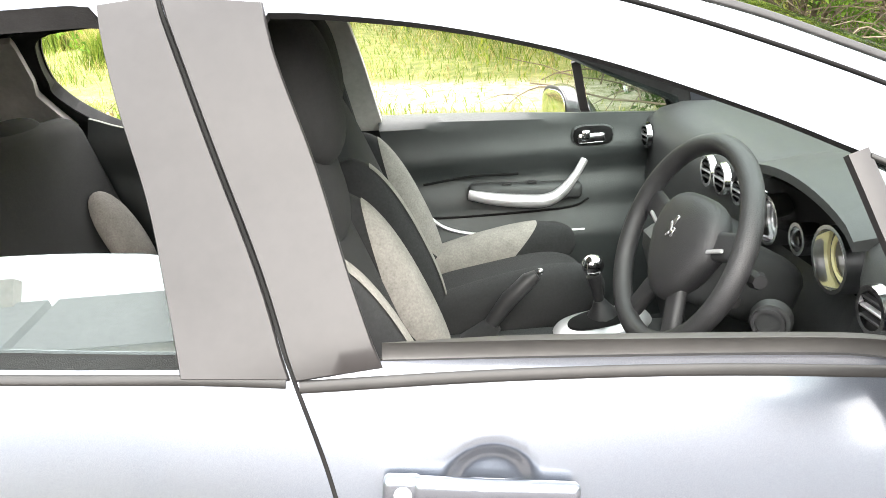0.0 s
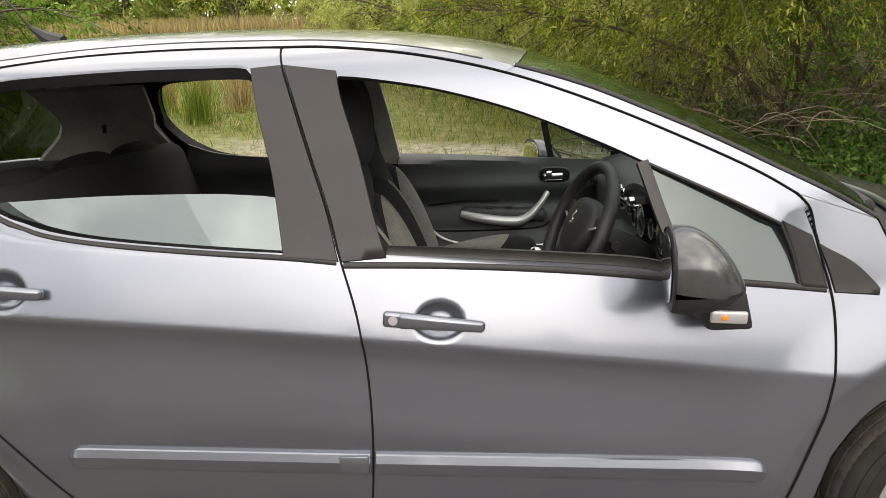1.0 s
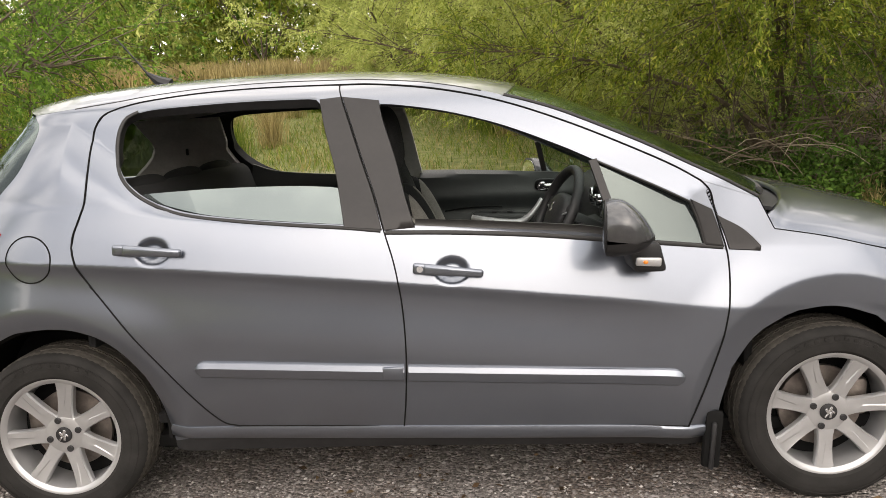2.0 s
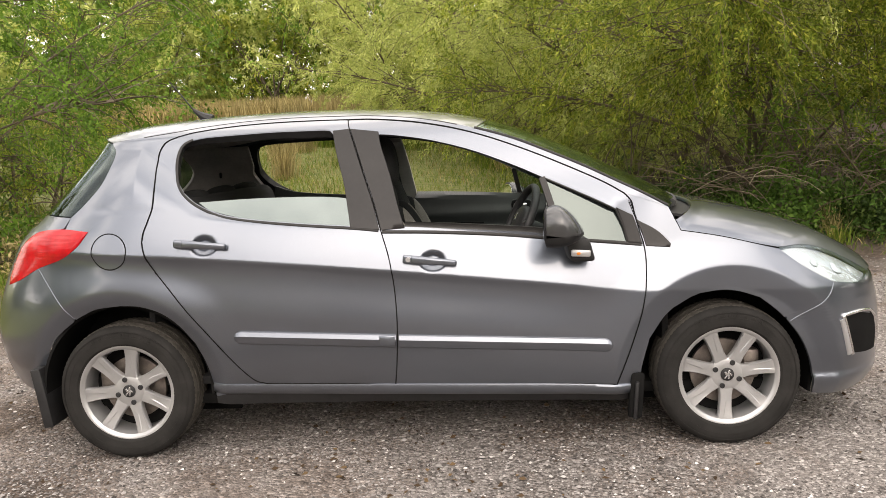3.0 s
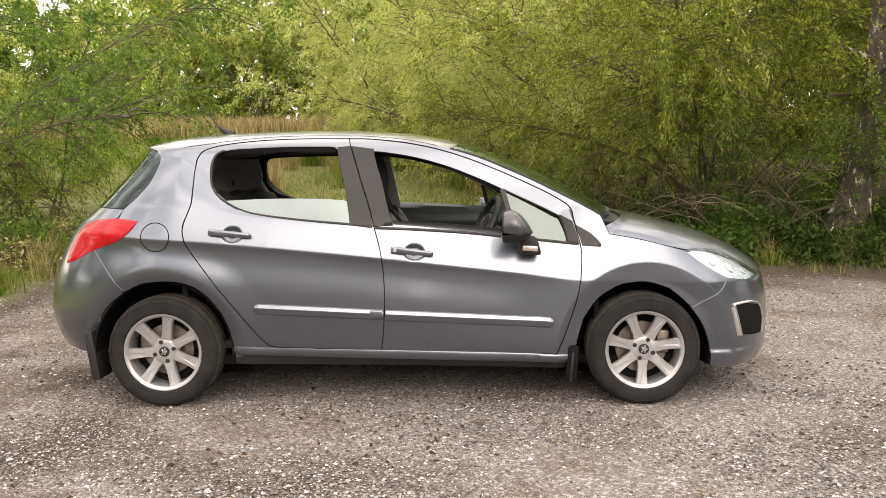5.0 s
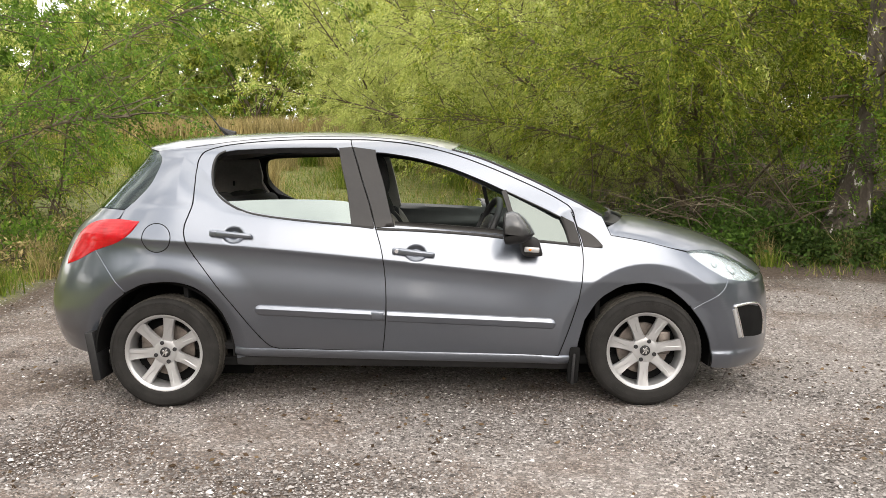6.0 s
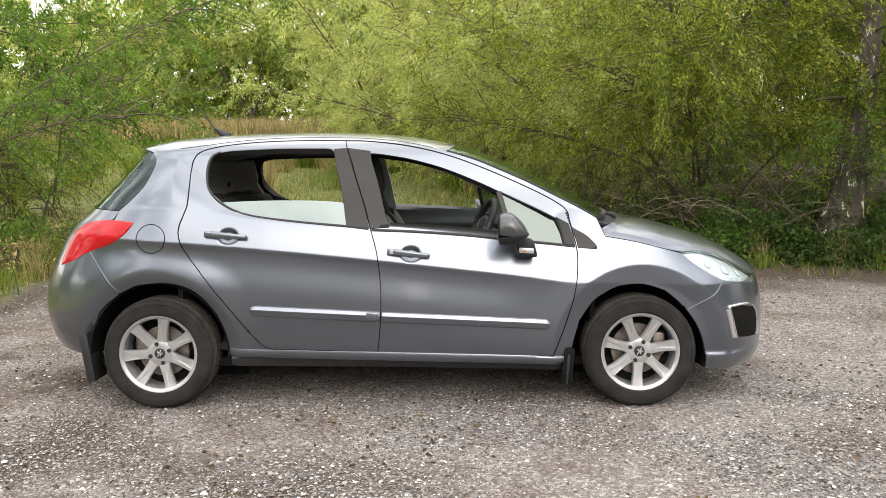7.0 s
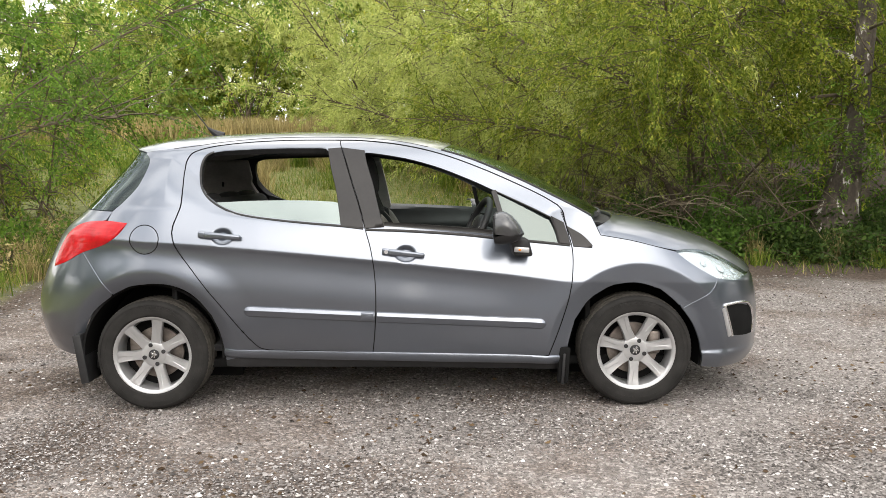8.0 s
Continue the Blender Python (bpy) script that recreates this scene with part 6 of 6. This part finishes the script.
def let_in(bm, x, z, side, line):
    """Keeps the part of a bolster in front of a bent line (x, z) and on its inner side."""
    for (x0, z0), (x1, z1) in zip(line, line[1:]):
        cut(bm, ((x + x0, 0, z + z0), (z1 - z0, 0, x0 - x1)))
    return cut(bm, ((0, side[0], 0), (0, side[1], 0)))


def seat(x, y, drop, label, head=-0.3):
    """A cloth seat with pale panels let into its side bolsters: cushion, backrest, head restraint."""
    bm = bmesh.new()
    blob(bm, (0.27, 0.2, 0.1), (x + 0.12, y, 0.54 - drop), turn(y=-9), 3.6, 36, 18)
    cushion = part("front_seat", bm, CLOTH, car, label)
    for k in (-1, 1):
        at, r = (x + 0.12, y + k * 0.195, 0.62 - drop), turn(y=-11)
        bm = bmesh.new()
        blob(bm, (0.27, 0.062, 0.085), at, r, 2.6, 36, 18)
        part("side_bolster", bm, CLOTH, cushion)
        if k < 0 or y < 0:
            continue
        bm = bmesh.new()
        blob(bm, (0.273, 0.065, 0.088), at, r, 2.6, 56, 34)
        let_in(bm, x, -drop, (y + k * 0.215, k), ((-0.1, 0.58), (-0.02, 0.592), (0.195, 0.645), (0.25, 0.706), (0.29, 0.75)))
        part("side_panel", bm, CLOTH_GREY, cushion, "pale grey cloth panel")
    bm = bmesh.new()
    blob(bm, (0.075, 0.2, 0.34), (x - 0.235, y, 0.91), turn(y=-20), 3.2, 32, 22)
    part("backrest", bm, CLOTH, cushion)
    for k in (-1, 1):
        at, r = (x - 0.145, y + k * 0.19, 0.8), turn(y=-22)
        bm = bmesh.new()
        blob(bm, (0.085, 0.062, 0.25), at, r, 2.4, 32, 22)
        part("back_bolster", bm, CLOTH, cushion)
        bm = bmesh.new()
        blob(bm, (0.088, 0.065, 0.253), at, r, 2.4, 56, 44)
        let_in(bm, x, 0, (y + k * 0.21, k), ((-0.165, 0.96), (-0.16, 0.935), (-0.141, 0.833), (-0.1, 0.745), (-0.052, 0.68), (-0.02, 0.64)))
        part("side_panel", bm, CLOTH_GREY, cushion, "pale grey cloth panel")
    bm = bmesh.new()
    blob(bm, (0.058, 0.13, 0.125), (x + head, y, 1.255), turn(y=-8), 2.7, 28, 18)
    blob(bm, (0.05, 0.12, 0.13), (x + head - 0.01, y, 1.12), turn(y=-14), 2.8, 28, 14)
    part("head_restraint", bm, CLOTH, cushion)
    bm = bmesh.new()
    box(bm, (0.3, 0.42, 0.2), (x + 0.1, y, 0.42), 0.04)
    part("seat_base", bm, PLASTIC, cushion)


seat(1.36, 0.36, 0.0, "dark cloth front seat with pale grey side panels")
seat(1.365, -0.36, 0.08, "dark cloth front seat with pale grey side panels", -0.232)
bm = bmesh.new()
box(bm, (0.5, 1.3, 0.2), (0.62, 0, 0.58), 0.07, turn(y=-6), 4)
rear_seat = part("rear_seat", bm, CLOTH, car, "dark cloth rear bench")
bm = bmesh.new()
box(bm, (0.16, 1.44, 0.58), (0.29, 0, 0.85), 0.06, turn(y=-17), 4)
part("backrest", bm, CLOTH, rear_seat)
for y in (-0.42, 0.0, 0.42):
    bm = bmesh.new()
    blob(bm, (0.06, 0.17, 0.045), (0.2, y, 1.118), turn(y=-12), 2.4, 20, 12)
    part("head_restraint", bm, CLOTH, rear_seat)
for y in (-0.5, 0.5):
    bm = bmesh.new()
    blob(bm, (0.05, 0.07, 0.15), (0.43, y, 0.8), turn(y=-24), 2.2, 22, 14)
    part("side_panel", bm, CLOTH_GREY, rear_seat, "pale grey cloth panel")
bm = bmesh.new()
box(bm, (0.55, 1.2, 0.03), (-0.06, 0, 1.07), 0.012)
part("parcel_shelf", bm, CARPET, car, "dark parcel shelf")
bm = bmesh.new()
box(bm, (2.2, 1.5, 0.04), (1.15, 0, 0.32), 0.01)
part("carpet", bm, CARPET, car, "dark carpet")
bm = bmesh.new()
box(bm, (0.03, 1.5, 0.75), (0.1, 0, 0.7), 0.01)
part("boot_divider", bm, CARPET, car)
bm = bmesh.new()
box(bm, (0.03, 1.56, 0.72), (2.36, 0, 0.62), 0.01)
part("bulkhead", bm, UNDER, car)

# linings and door cards
lin_e = roof_e * [1, 0.97, 1] - [0, 0, 0.035]
crown("headlining", lin_e, dense([(1.58, 1.41), (1.45, 1.438), (1.25, 1.465), (0.85, 1.485), (0.35, 1.475), (0.0, 1.45), (-0.18, 1.41)]), 40, 14, LINING, "pale grey headlining", thick=0.008, groove=0, bulge=2.6)
for side in (1, -1):
    up = -0.035 if side > 0 else 0.095
    card = coons(onskin([(1.2, 0.34), (2.13, 0.34)]), onskin([(1.175, 0.95 + up), (1.4, 0.943 + up), (1.7, 0.927 + up), (2.05, 0.905 + up)]), onskin([(1.2, 0.34), (1.22, 0.67), (1.175, 0.95 + up)]), onskin([(2.13, 0.34), (2.15, 0.67), (2.05, 0.905 + up)]), 40, 40, 0)
    P, N = skin(card)
    zz = P[..., 2]
    P[..., 1] = -(0.735 - 0.012 * np.exp(-((zz - 0.9) / 0.035) ** 2) + 0.095 * np.clip((zz - 0.92 - up) / 0.035, 0, 1) ** 1.3 + 0.02 * np.exp(-((zz - 0.83) / 0.04) ** 2) - 0.035 * np.clip((0.72 - zz) / 0.08, 0, 1))
    P, M = P * [1, side, 1], np.zeros_like(P)
    M[..., 1] = side
    v, f = sheet(P, M, -0.02)
    dc = pydata("door_card", v, f, CARD, car, "dark moulded door lining")
    if side < 0:
        for c, w, nm in (([(1.3, 0.83), (1.45, 0.845), (1.6, 0.842)], 0.004, "card_seam"), ([(1.28, 0.72), (1.5, 0.715), (1.75, 0.72), (1.82, 0.745)], 0.005, "card_seam")):
            pts = [(x, -side * 0.712, z) for x, z in dense(c, n=8)]
            tube(nm, pts, 0.004, UNDER, dc)
        bm = bmesh.new()
        box(bm, (0.36, 0.06, 0.055), (1.62, -side * 0.715, 0.785), 0.02, turn(y=3), 3)
        part("arm_rest", bm, PLASTIC, dc)
        pts = dense([(1.44, 0.793), (1.52, 0.776), (1.62, 0.762), (1.685, 0.762), (1.73, 0.785), (1.77, 0.828), (1.805, 0.876)], n=6)
        rows = []
        for i, (x, z) in enumerate(pts):
            k = i / (len(pts) - 1)
            rows.append((x, -side * (0.668 + 0.02 * abs(2 * k - 1) ** 3), z))
        v, f = tube_data(rows, [0.012 + 0.009 * math.sin(math.pi * min(1, 0.15 + i / len(rows))) for i in range(len(rows))], 10)
        pydata("grab_handle", v, f, SATIN, dc, "satin silver grab handle")
        bm = bmesh.new()
        blob(bm, (0.062, 0.012, 0.03), (1.835, -side * 0.703, 0.946), turn(y=2), 3.2, 28, 8)
        part("handle_recess", bm, UNDER, dc, "oval recess of the door release")
        bm = bmesh.new()
        blob(bm, (0.066, 0.008, 0.034), (1.835, -side * 0.706, 0.946), turn(y=2), 3.2, 28, 8)
        part("recess_rim", bm, CARD, dc)
        bm = bmesh.new()
        box(bm, (0.085, 0.014, 0.03), (1.828, -side * 0.692, 0.94), 0.008)
        box(bm, (0.028, 0.014, 0.03), (1.81, -side * 0.69, 0.951), 0.006)
        part("door_release", bm, CHROME, dc, "chrome door release")
        for x in (1.56, 1.64):
            bm = bmesh.new()
            box(bm, (0.03, 0.02, 0.006), (x, -side * 0.7, 0.816), 0.002)
            part("window_switch", bm, TRIM, dc)
        tube("pocket_edge", [(x, -side * 0.69, z) for x, z in dense([(1.3, 0.74), (1.36, 0.69), (1.46, 0.66), (1.58, 0.652), (1.8, 0.65)], n=6)], 0.006, SATIN, dc, "pale edge of the door pocket")
    card = coons(onskin([(0.6, 0.36), (1.18, 0.34)]), onskin([(0.36, 1.12), (0.5, 1.078), (0.8, 1.05), (1.12, 1.03)]), onskin([(0.6, 0.36), (0.34, 0.75), (0.36, 1.12)]), onskin([(1.18, 0.34), (1.19, 0.7), (1.12, 1.03)]), 24, 24, 0)
    P, N = skin(card)
    P[..., 1] = -(0.735 - 0.03 * np.exp(-((P[..., 2] - 1.02) / 0.06) ** 2))
    P = P * [1, side, 1]
    M = np.zeros_like(P)
    M[..., 1] = side
    v, f = sheet(P, M, -0.02)
    rc = pydata("rear_door_card", v, f, CARD, car, "dark moulded rear door lining")
    bm = bmesh.new()
    box(bm, (0.26, 0.05, 0.04), (0.86, -side * 0.705, 0.86), 0.015, turn(y=4), 3)
    part("arm_rest", bm, PLASTIC, rc)
    # pillar trims
    w = 0.05 if side < 0 else -0.005
    tr = coons(onskin([(1.08, 1.045), (1.2 + w, 1.04)]), onskin([(0.985, 1.425), (1.12 + w, 1.42)]), onskin([(1.08, 1.045), (0.985, 1.425)]), onskin([(1.2 + w, 1.04), (1.16 + w, 1.25), (1.12 + w, 1.42)]), 8, 12, 0)
    panel("pillar_trim", tr, LINING, car, "pale grey pillar lining", side=side, thick=0.03, groove=0, lift=-0.045)
    tr = coons(onskin([(1.1, 0.5), (1.22, 0.5)]), onskin([(1.08, 1.07), (1.2, 1.065)]), onskin([(1.1, 0.5), (1.08, 1.07)]), onskin([(1.22, 0.5), (1.2, 1.065)]), 6, 8, 0)
    panel("pillar_trim", tr, PLASTIC, car, "dark lower pillar lining", side=side, thick=0.03, groove=0, lift=-0.14)
    tube("seat_belt", [(1.1, -side * 0.64, 1.36), (1.13, -side * 0.655, 1.2), (1.17, -side * 0.665, 1.0), (1.2, -side * 0.67, 0.75)], 0.012, TRIM, car, "black seat belt")
    q = 0.13 if side < 0 else 0.0
    tr = coons(onskin([(-0.17 - q, 1.1), (0.3, 1.12)]), onskin([(-0.05 - q, 1.4), (0.23, 1.41)]), onskin([(-0.17 - q, 1.1), (-0.03 - q, 1.25), (-0.05 - q, 1.4)]), onskin([(0.3, 1.12), (0.25, 1.25), (0.23, 1.41)]), 16, 14, 0)
    panel("rear_pillar_trim", tr, LINING, car, "pale grey rear pillar lining", side=side, thick=0.02, groove=0, lift=-0.05)
    bm = bmesh.new()
    box(bm, (0.012, 0.02, 0.035), (0.03, -side * 0.68, 1.2), 0.004)
    part("coat_hook", bm, TRIM, car)

# the half-lowered rear pane
pane = coons(onskin([(0.345, 1.118), (0.4, 1.09), (0.54, 1.05), (0.69, 1.028), (0.87, 1.01), (1.045, 0.995)]), onskin([(0.35, 1.122), (0.6, 1.13), (0.85, 1.128), (0.98, 1.12)], [(0.98, 1.12), (1.008, 1.115), (1.018, 1.095)]),
             onskin([(0.345, 1.118), (0.35, 1.122)]), onskin([(1.045, 0.995), (1.018, 1.095)]), 30, 10, 0)
P = S(pane[..., 0], pane[..., 1])
P[..., 1] = -(0.752 + 0.27 * (1.13 - P[..., 2]) + 0.012 * (P[..., 0] - 0.4))
N = np.broadcast_to(np.array([0, -0.965, 0.26]), P.shape)
v, f = sheet(P, N, 0.004)
pydata("rear_door_glass", v, f, GLASS, car, "half-lowered tinted pane mirroring the sky").visible_shadow = False

# dashboard
dash_rows = []
for t in np.linspace(0, 1, 40):
    y = -0.72 + 1.44 * t
    b = 0.05 * (2 * t - 1) ** 2 if t < 0.5 else -0.02 * (2 * t - 1) ** 2
    hump = 0.035 * math.exp(-((y + 0.36) / 0.2) ** 4)
    d = 0.06 * math.exp(-((y + 0.33) / 0.24) ** 6)  # the recess of the instruments
    dash_rows.append([(2.34, y, 0.985), (2.24, y, 1.02), (2.1 - b, y, 1.026 + hump * 0.3), (2.03 - b + 0.4 * d, y, 1.012 + hump * 0.4), (1.99 - b + d, y, 0.985), (1.982 - b + d, y, 0.93), (1.99 - b + d, y, 0.86), (2.0, y, 0.8), (2.02, y, 0.7), (2.08, y, 0.62), (2.34, y, 0.6)])
P = np.array(dash_rows)
v = P.reshape(-1, 3)
m = P.shape[1]
f = [(i * m + j, (i + 1) * m + j, (i + 1) * m + j + 1, i * m + j + 1) for i in range(39) for j in range(m - 1)]
f += [tuple(range(m)), tuple(range(39 * m, 40 * m))[::-1]]
dash = pydata("dashboard", v, f, PLASTIC, car, "black soft dashboard with round chrome vents", sharp=50)


def ring(name, at, r, w, depth, tilt, material, parent, label="", yaw=0):
    """A round bezel that looks to -x."""
    v, f = revolve([(r - w, -depth), (r, -depth), (r + w * 0.3, 0), (r - w * 0.8, 0)], 32)
    m4 = Matrix.Translation(at) @ turn(y=tilt, z=-90 + yaw).to_4x4()
    v = [tuple(m4 @ Vector(p)) for p in v]
    return pydata(name, v, f, material, parent, label, sharp=40)


def disc(name, at, r, depth, tilt, material, parent, label="", yaw=0):
    v, f = revolve([(0.0005, -depth), (r * 0.9, -depth), (r, -depth * 0.6), (r, 0), (0.0005, 0)], 28)
    m4 = Matrix.Translation(at) @ turn(y=tilt, z=-90 + yaw).to_4x4()
    return pydata(name, [tuple(m4 @ Vector(p)) for p in v], f, material, parent, label, sharp=40)


for y, z, r in ((0.085, 0.955, 0.036), (0.0, 0.955, 0.036), (-0.1, 0.952, 0.03), (0.66, 0.94, 0.038), (-0.69, 0.93, 0.036)):
    x = 1.984 - (0.05 if y < 0 else -0.02) * (y / 0.72) ** 2
    disc("air_vent", (x, y, z), r * 0.9, 0.008, 14, UNDER, dash, "black slatted air vent")
    ring("vent_rim", (x - 0.004, y, z), r, 0.008, 0.014, 14, CHROME, dash, "chrome vent rim")
    for k in (-0.4, 0, 0.4):
        bm = bmesh.new()
        box(bm, (0.01, r * 1.5, 0.004), (x - 0.012, y, z + k * r), 0.001, None, 1)
        part("vent_slat", bm, SATIN if k == 0 else TRIM, dash)
bm = bmesh.new()                                  # hood over the dials
rows = []
for t in np.linspace(0, 1, 20):
    y = -0.6 + 0.46 * t
    h = 1.0 + 0.055 * math.sin(math.pi * t) ** 0.6
    rows.append([bm.verts.new(p) for p in ((1.94, y, h), (2.08, y, h + 0.012), (2.14, y, h - 0.005), (2.14, y, h - 0.03), (2.07, y, h - 0.012), (1.94, y, h - 0.016))])
for a, b in zip(rows, rows[1:]):
    for i in range(6):
        bm.faces.new((a[i], b[i], b[(i + 1) % 6], a[(i + 1) % 6]))
bm.faces.new(rows[0])
bm.faces.new(rows[-1])
part("dial_hood", bm, PLASTIC, dash, "black hood over the instruments")
bm = bmesh.new()
box(bm, (0.02, 0.46, 0.13), (2.026, -0.33, 0.925), 0.008)
part("dial_panel", bm, UNDER, dash)
for y, r in ((-0.145, 0.034), (-0.235, 0.05), (-0.36, 0.03), (-0.475, 0.058)):
    x = 2.008
    disc("dial", (x, y, 0.927), r * 0.92, 0.004, 10, DIAL, dash, "pale-faced instrument dial")
    ring("dial_rim", (x - 0.002, y, 0.927), r, 0.007, 0.034, 10, CHROME, dash, "chrome dial rim")
    # pale ring painted for the lit crescent and reflection on the dial
    ring("dial_glint", (x - 0.004, y, 0.927), r * 0.8, r * 0.16, 0.004, 10, CREAM if r > 0.055 else SATIN, dash, "pale ring for the light on the dial")
    bm = bmesh.new()
    box(bm, (0.002, 0.003, r * 0.8), (x - 0.008, y + r * 0.2, 0.927 + r * 0.2), 0, turn(x=-40))
    part("needle", bm, SATIN, dash)

# steering wheel and column
sw = Matrix.Translation((1.765, -0.36, 0.94)) @ turn(y=25.0, z=9.0).to_4x4()
ang = np.linspace(0, 2 * np.pi, 49)[:-1]
R_, r_ = 0.183, 0.0185
v, f = revolve([(R_ + r_ * math.cos(a), r_ * 1.05 * math.sin(a)) for a in np.linspace(0, 2 * np.pi, 13)[:-1]], 64)
to_x = turn(z=-90).to_4x4()
wheel_ob = pydata("steering_wheel", [tuple(sw @ to_x @ Vector(p)) for p in v], f, LEATHER, car, "black leather steering wheel")
bm = bmesh.new()
blob(bm, (0.036, 0.1, 0.09), (0.012, 0, 0.0), None, 2.8, 28, 14)
for vv in bm.verts:
    if vv.co.z < 0:
        vv.co.y *= 1 + 0.9 * vv.co.z / 0.16
        vv.co.z *= 1.2
bm.transform(sw)
part("airbag_pad", bm, LEATHER, wheel_ob, "black airbag pad")
for a, w in ((14, 0.05), (166, 0.05), (245, 0.04), (295, 0.04)):
    bm = bmesh.new()
    box(bm, (0.022, 0.13, w), (0.012, 0.115 * math.cos(radians(a)), 0.115 * math.sin(radians(a))), 0.009, turn(x=a), 3)
    bm.transform(sw)
    part("wheel_spoke", bm, LEATHER, wheel_ob)
for a in (20, 160):
    bm = bmesh.new()
    box(bm, (0.006, 0.06, 0.008), (-0.004, 0.11 * math.cos(radians(a)), 0.11 * math.sin(radians(a)) - 0.025), 0.003, turn(x=a))
    bm.transform(sw)
    part("spoke_trim", bm, SATIN, wheel_ob)
bm = bmesh.new()
for ey, ez, w, h, rr in ((0.0, 0.014, 0.008, 0.02, 25), (0.006, 0.0, 0.006, 0.022, -30), (-0.004, -0.008, 0.006, 0.018, 10), (0.01, -0.015, 0.005, 0.012, 40)):
    box(bm, (0.004, w, h), (-0.025, ey, ez + 0.02), 0.001, turn(x=rr), 1)
bm.transform(sw)
part("emblem", bm, EMBLEM, wheel_ob, "small silver emblem")
bm = bmesh.new()
blob(bm, (0.13, 0.07, 0.07), (0.12, 0, -0.03), None, 3.4, 24, 14)
bm.transform(sw)
part("column_shroud", bm, PLASTIC, dash, "black steering column shroud")
for y, dz, L in ((-0.085, 0.0, 0.11), (-0.06, -0.05, 0.09), (0.085, 0.0, 0.1)):
    p0, p1 = sw @ Vector((0.07, y * 0.8, dz)), sw @ Vector((0.05, y * 0.8 + math.copysign(L, y), dz))
    tube("stalk", [p0, (p0 + p1) / 2, p1 - (p1 - p0) * 0.12, p1], [0.01, 0.01, 0.016, 0.012], TRIM, dash, "black control stalk")
disc("ignition_lock", (1.87, -0.505, 0.845), 0.034, 0.02, 20, PLASTIC, dash, "round ignition lock", yaw=60)
ring("lock_ring", (1.865, -0.508, 0.845), 0.026, 0.006, 0.024, 20, LEATHER, dash, yaw=60)

# centre console, gear lever, handbrake
bm = bmesh.new()
box(bm, (0.85, 0.2, 0.23), (1.6, 0, 0.485), 0.03)
box(bm, (0.22, 0.26, 0.36), (1.96, 0, 0.68), 0.04, turn(y=-14))
console = part("centre_console", bm, PLASTIC, car, "black centre console")
bm = bmesh.new()
blob(bm, (0.115, 0.08, 0.016), (1.7, 0, 0.628), turn(y=-8), 2.6, 30, 8)
part("gear_surround", bm, SATIN, console, "satin silver gear lever surround")
bm = bmesh.new()
blob(bm, (0.08, 0.05, 0.02), (1.698, 0, 0.637), turn(y=-8), 2.4, 26, 8)
part("surround_well", bm, UNDER, console)
tube("gear_boot", [(1.705, 0, 0.635), (1.702, 0, 0.66), (1.699, 0, 0.675), (1.695, 0, 0.69)], [0.05, 0.034, 0.022, 0.014], TRIM, console, "black leather gaiter", 14)
lever = tube("gear_lever", [(1.697, 0, 0.68), (1.69, 0, 0.72), (1.684, 0, 0.752)], [0.011, 0.013, 0.018], TRIM, console, "", 12)
bm = bmesh.new()
blob(bm, (0.025, 0.025, 0.025), (1.682, 0, 0.778), None, 2.2, 20, 12)
part("gear_knob", bm, CHROME, console, "polished gear knob")
tube("handbrake", [(1.42, 0.05, 0.6), (1.45, 0.05, 0.64), (1.49, 0.05, 0.69), (1.54, 0.05, 0.735), (1.56, 0.05, 0.748)], [0.016, 0.018, 0.021, 0.02, 0.012], TRIM, console, "black handbrake lever", 12)
bm = bmesh.new()
blob(bm, (0.009, 0.008, 0.009), (1.568, 0.05, 0.754), None, 2, 12, 8)
part("handbrake_button", bm, CHROME, console, "chrome release button")
tube("handbrake_boot", [(1.4, 0.05, 0.575), (1.425, 0.05, 0.6), (1.45, 0.05, 0.63)], [0.045, 0.035, 0.022], CARPET, console, "wrinkled gaiter", 12)
for y in (-0.13, 0.13):
    bm = bmesh.new()
    box(bm, (0.035, 0.02, 0.07), (1.39, y, 0.61), 0.008, turn(y=20))
    buckle = part("buckle", bm, TRIM, console, "seat belt buckle")
    bm = bmesh.new()
    box(bm, (0.03, 0.018, 0.008), (1.402, y, 0.648), 0.003, turn(y=20))
    part("buckle_button", bm, RED_BUTTON, console, "red release button")

# the far flank of the shell sits slightly further back than the near one
inside = {"dashboard", "steering_wheel", "front_seat", "rear_seat", "centre_console", "door_card", "wheel"}
askew = Matrix(((1, -0.035, 0, -0.0305), (0, 1, 0, 0), (0, 0, 1, 0), (0, 0, 0, 1)))
for ob in car.children_recursive:
    if not any(o.name.split(".")[0] in inside for o in (ob, ob.parent, ob.parent.parent or ob)):
        ob.data.transform(askew)
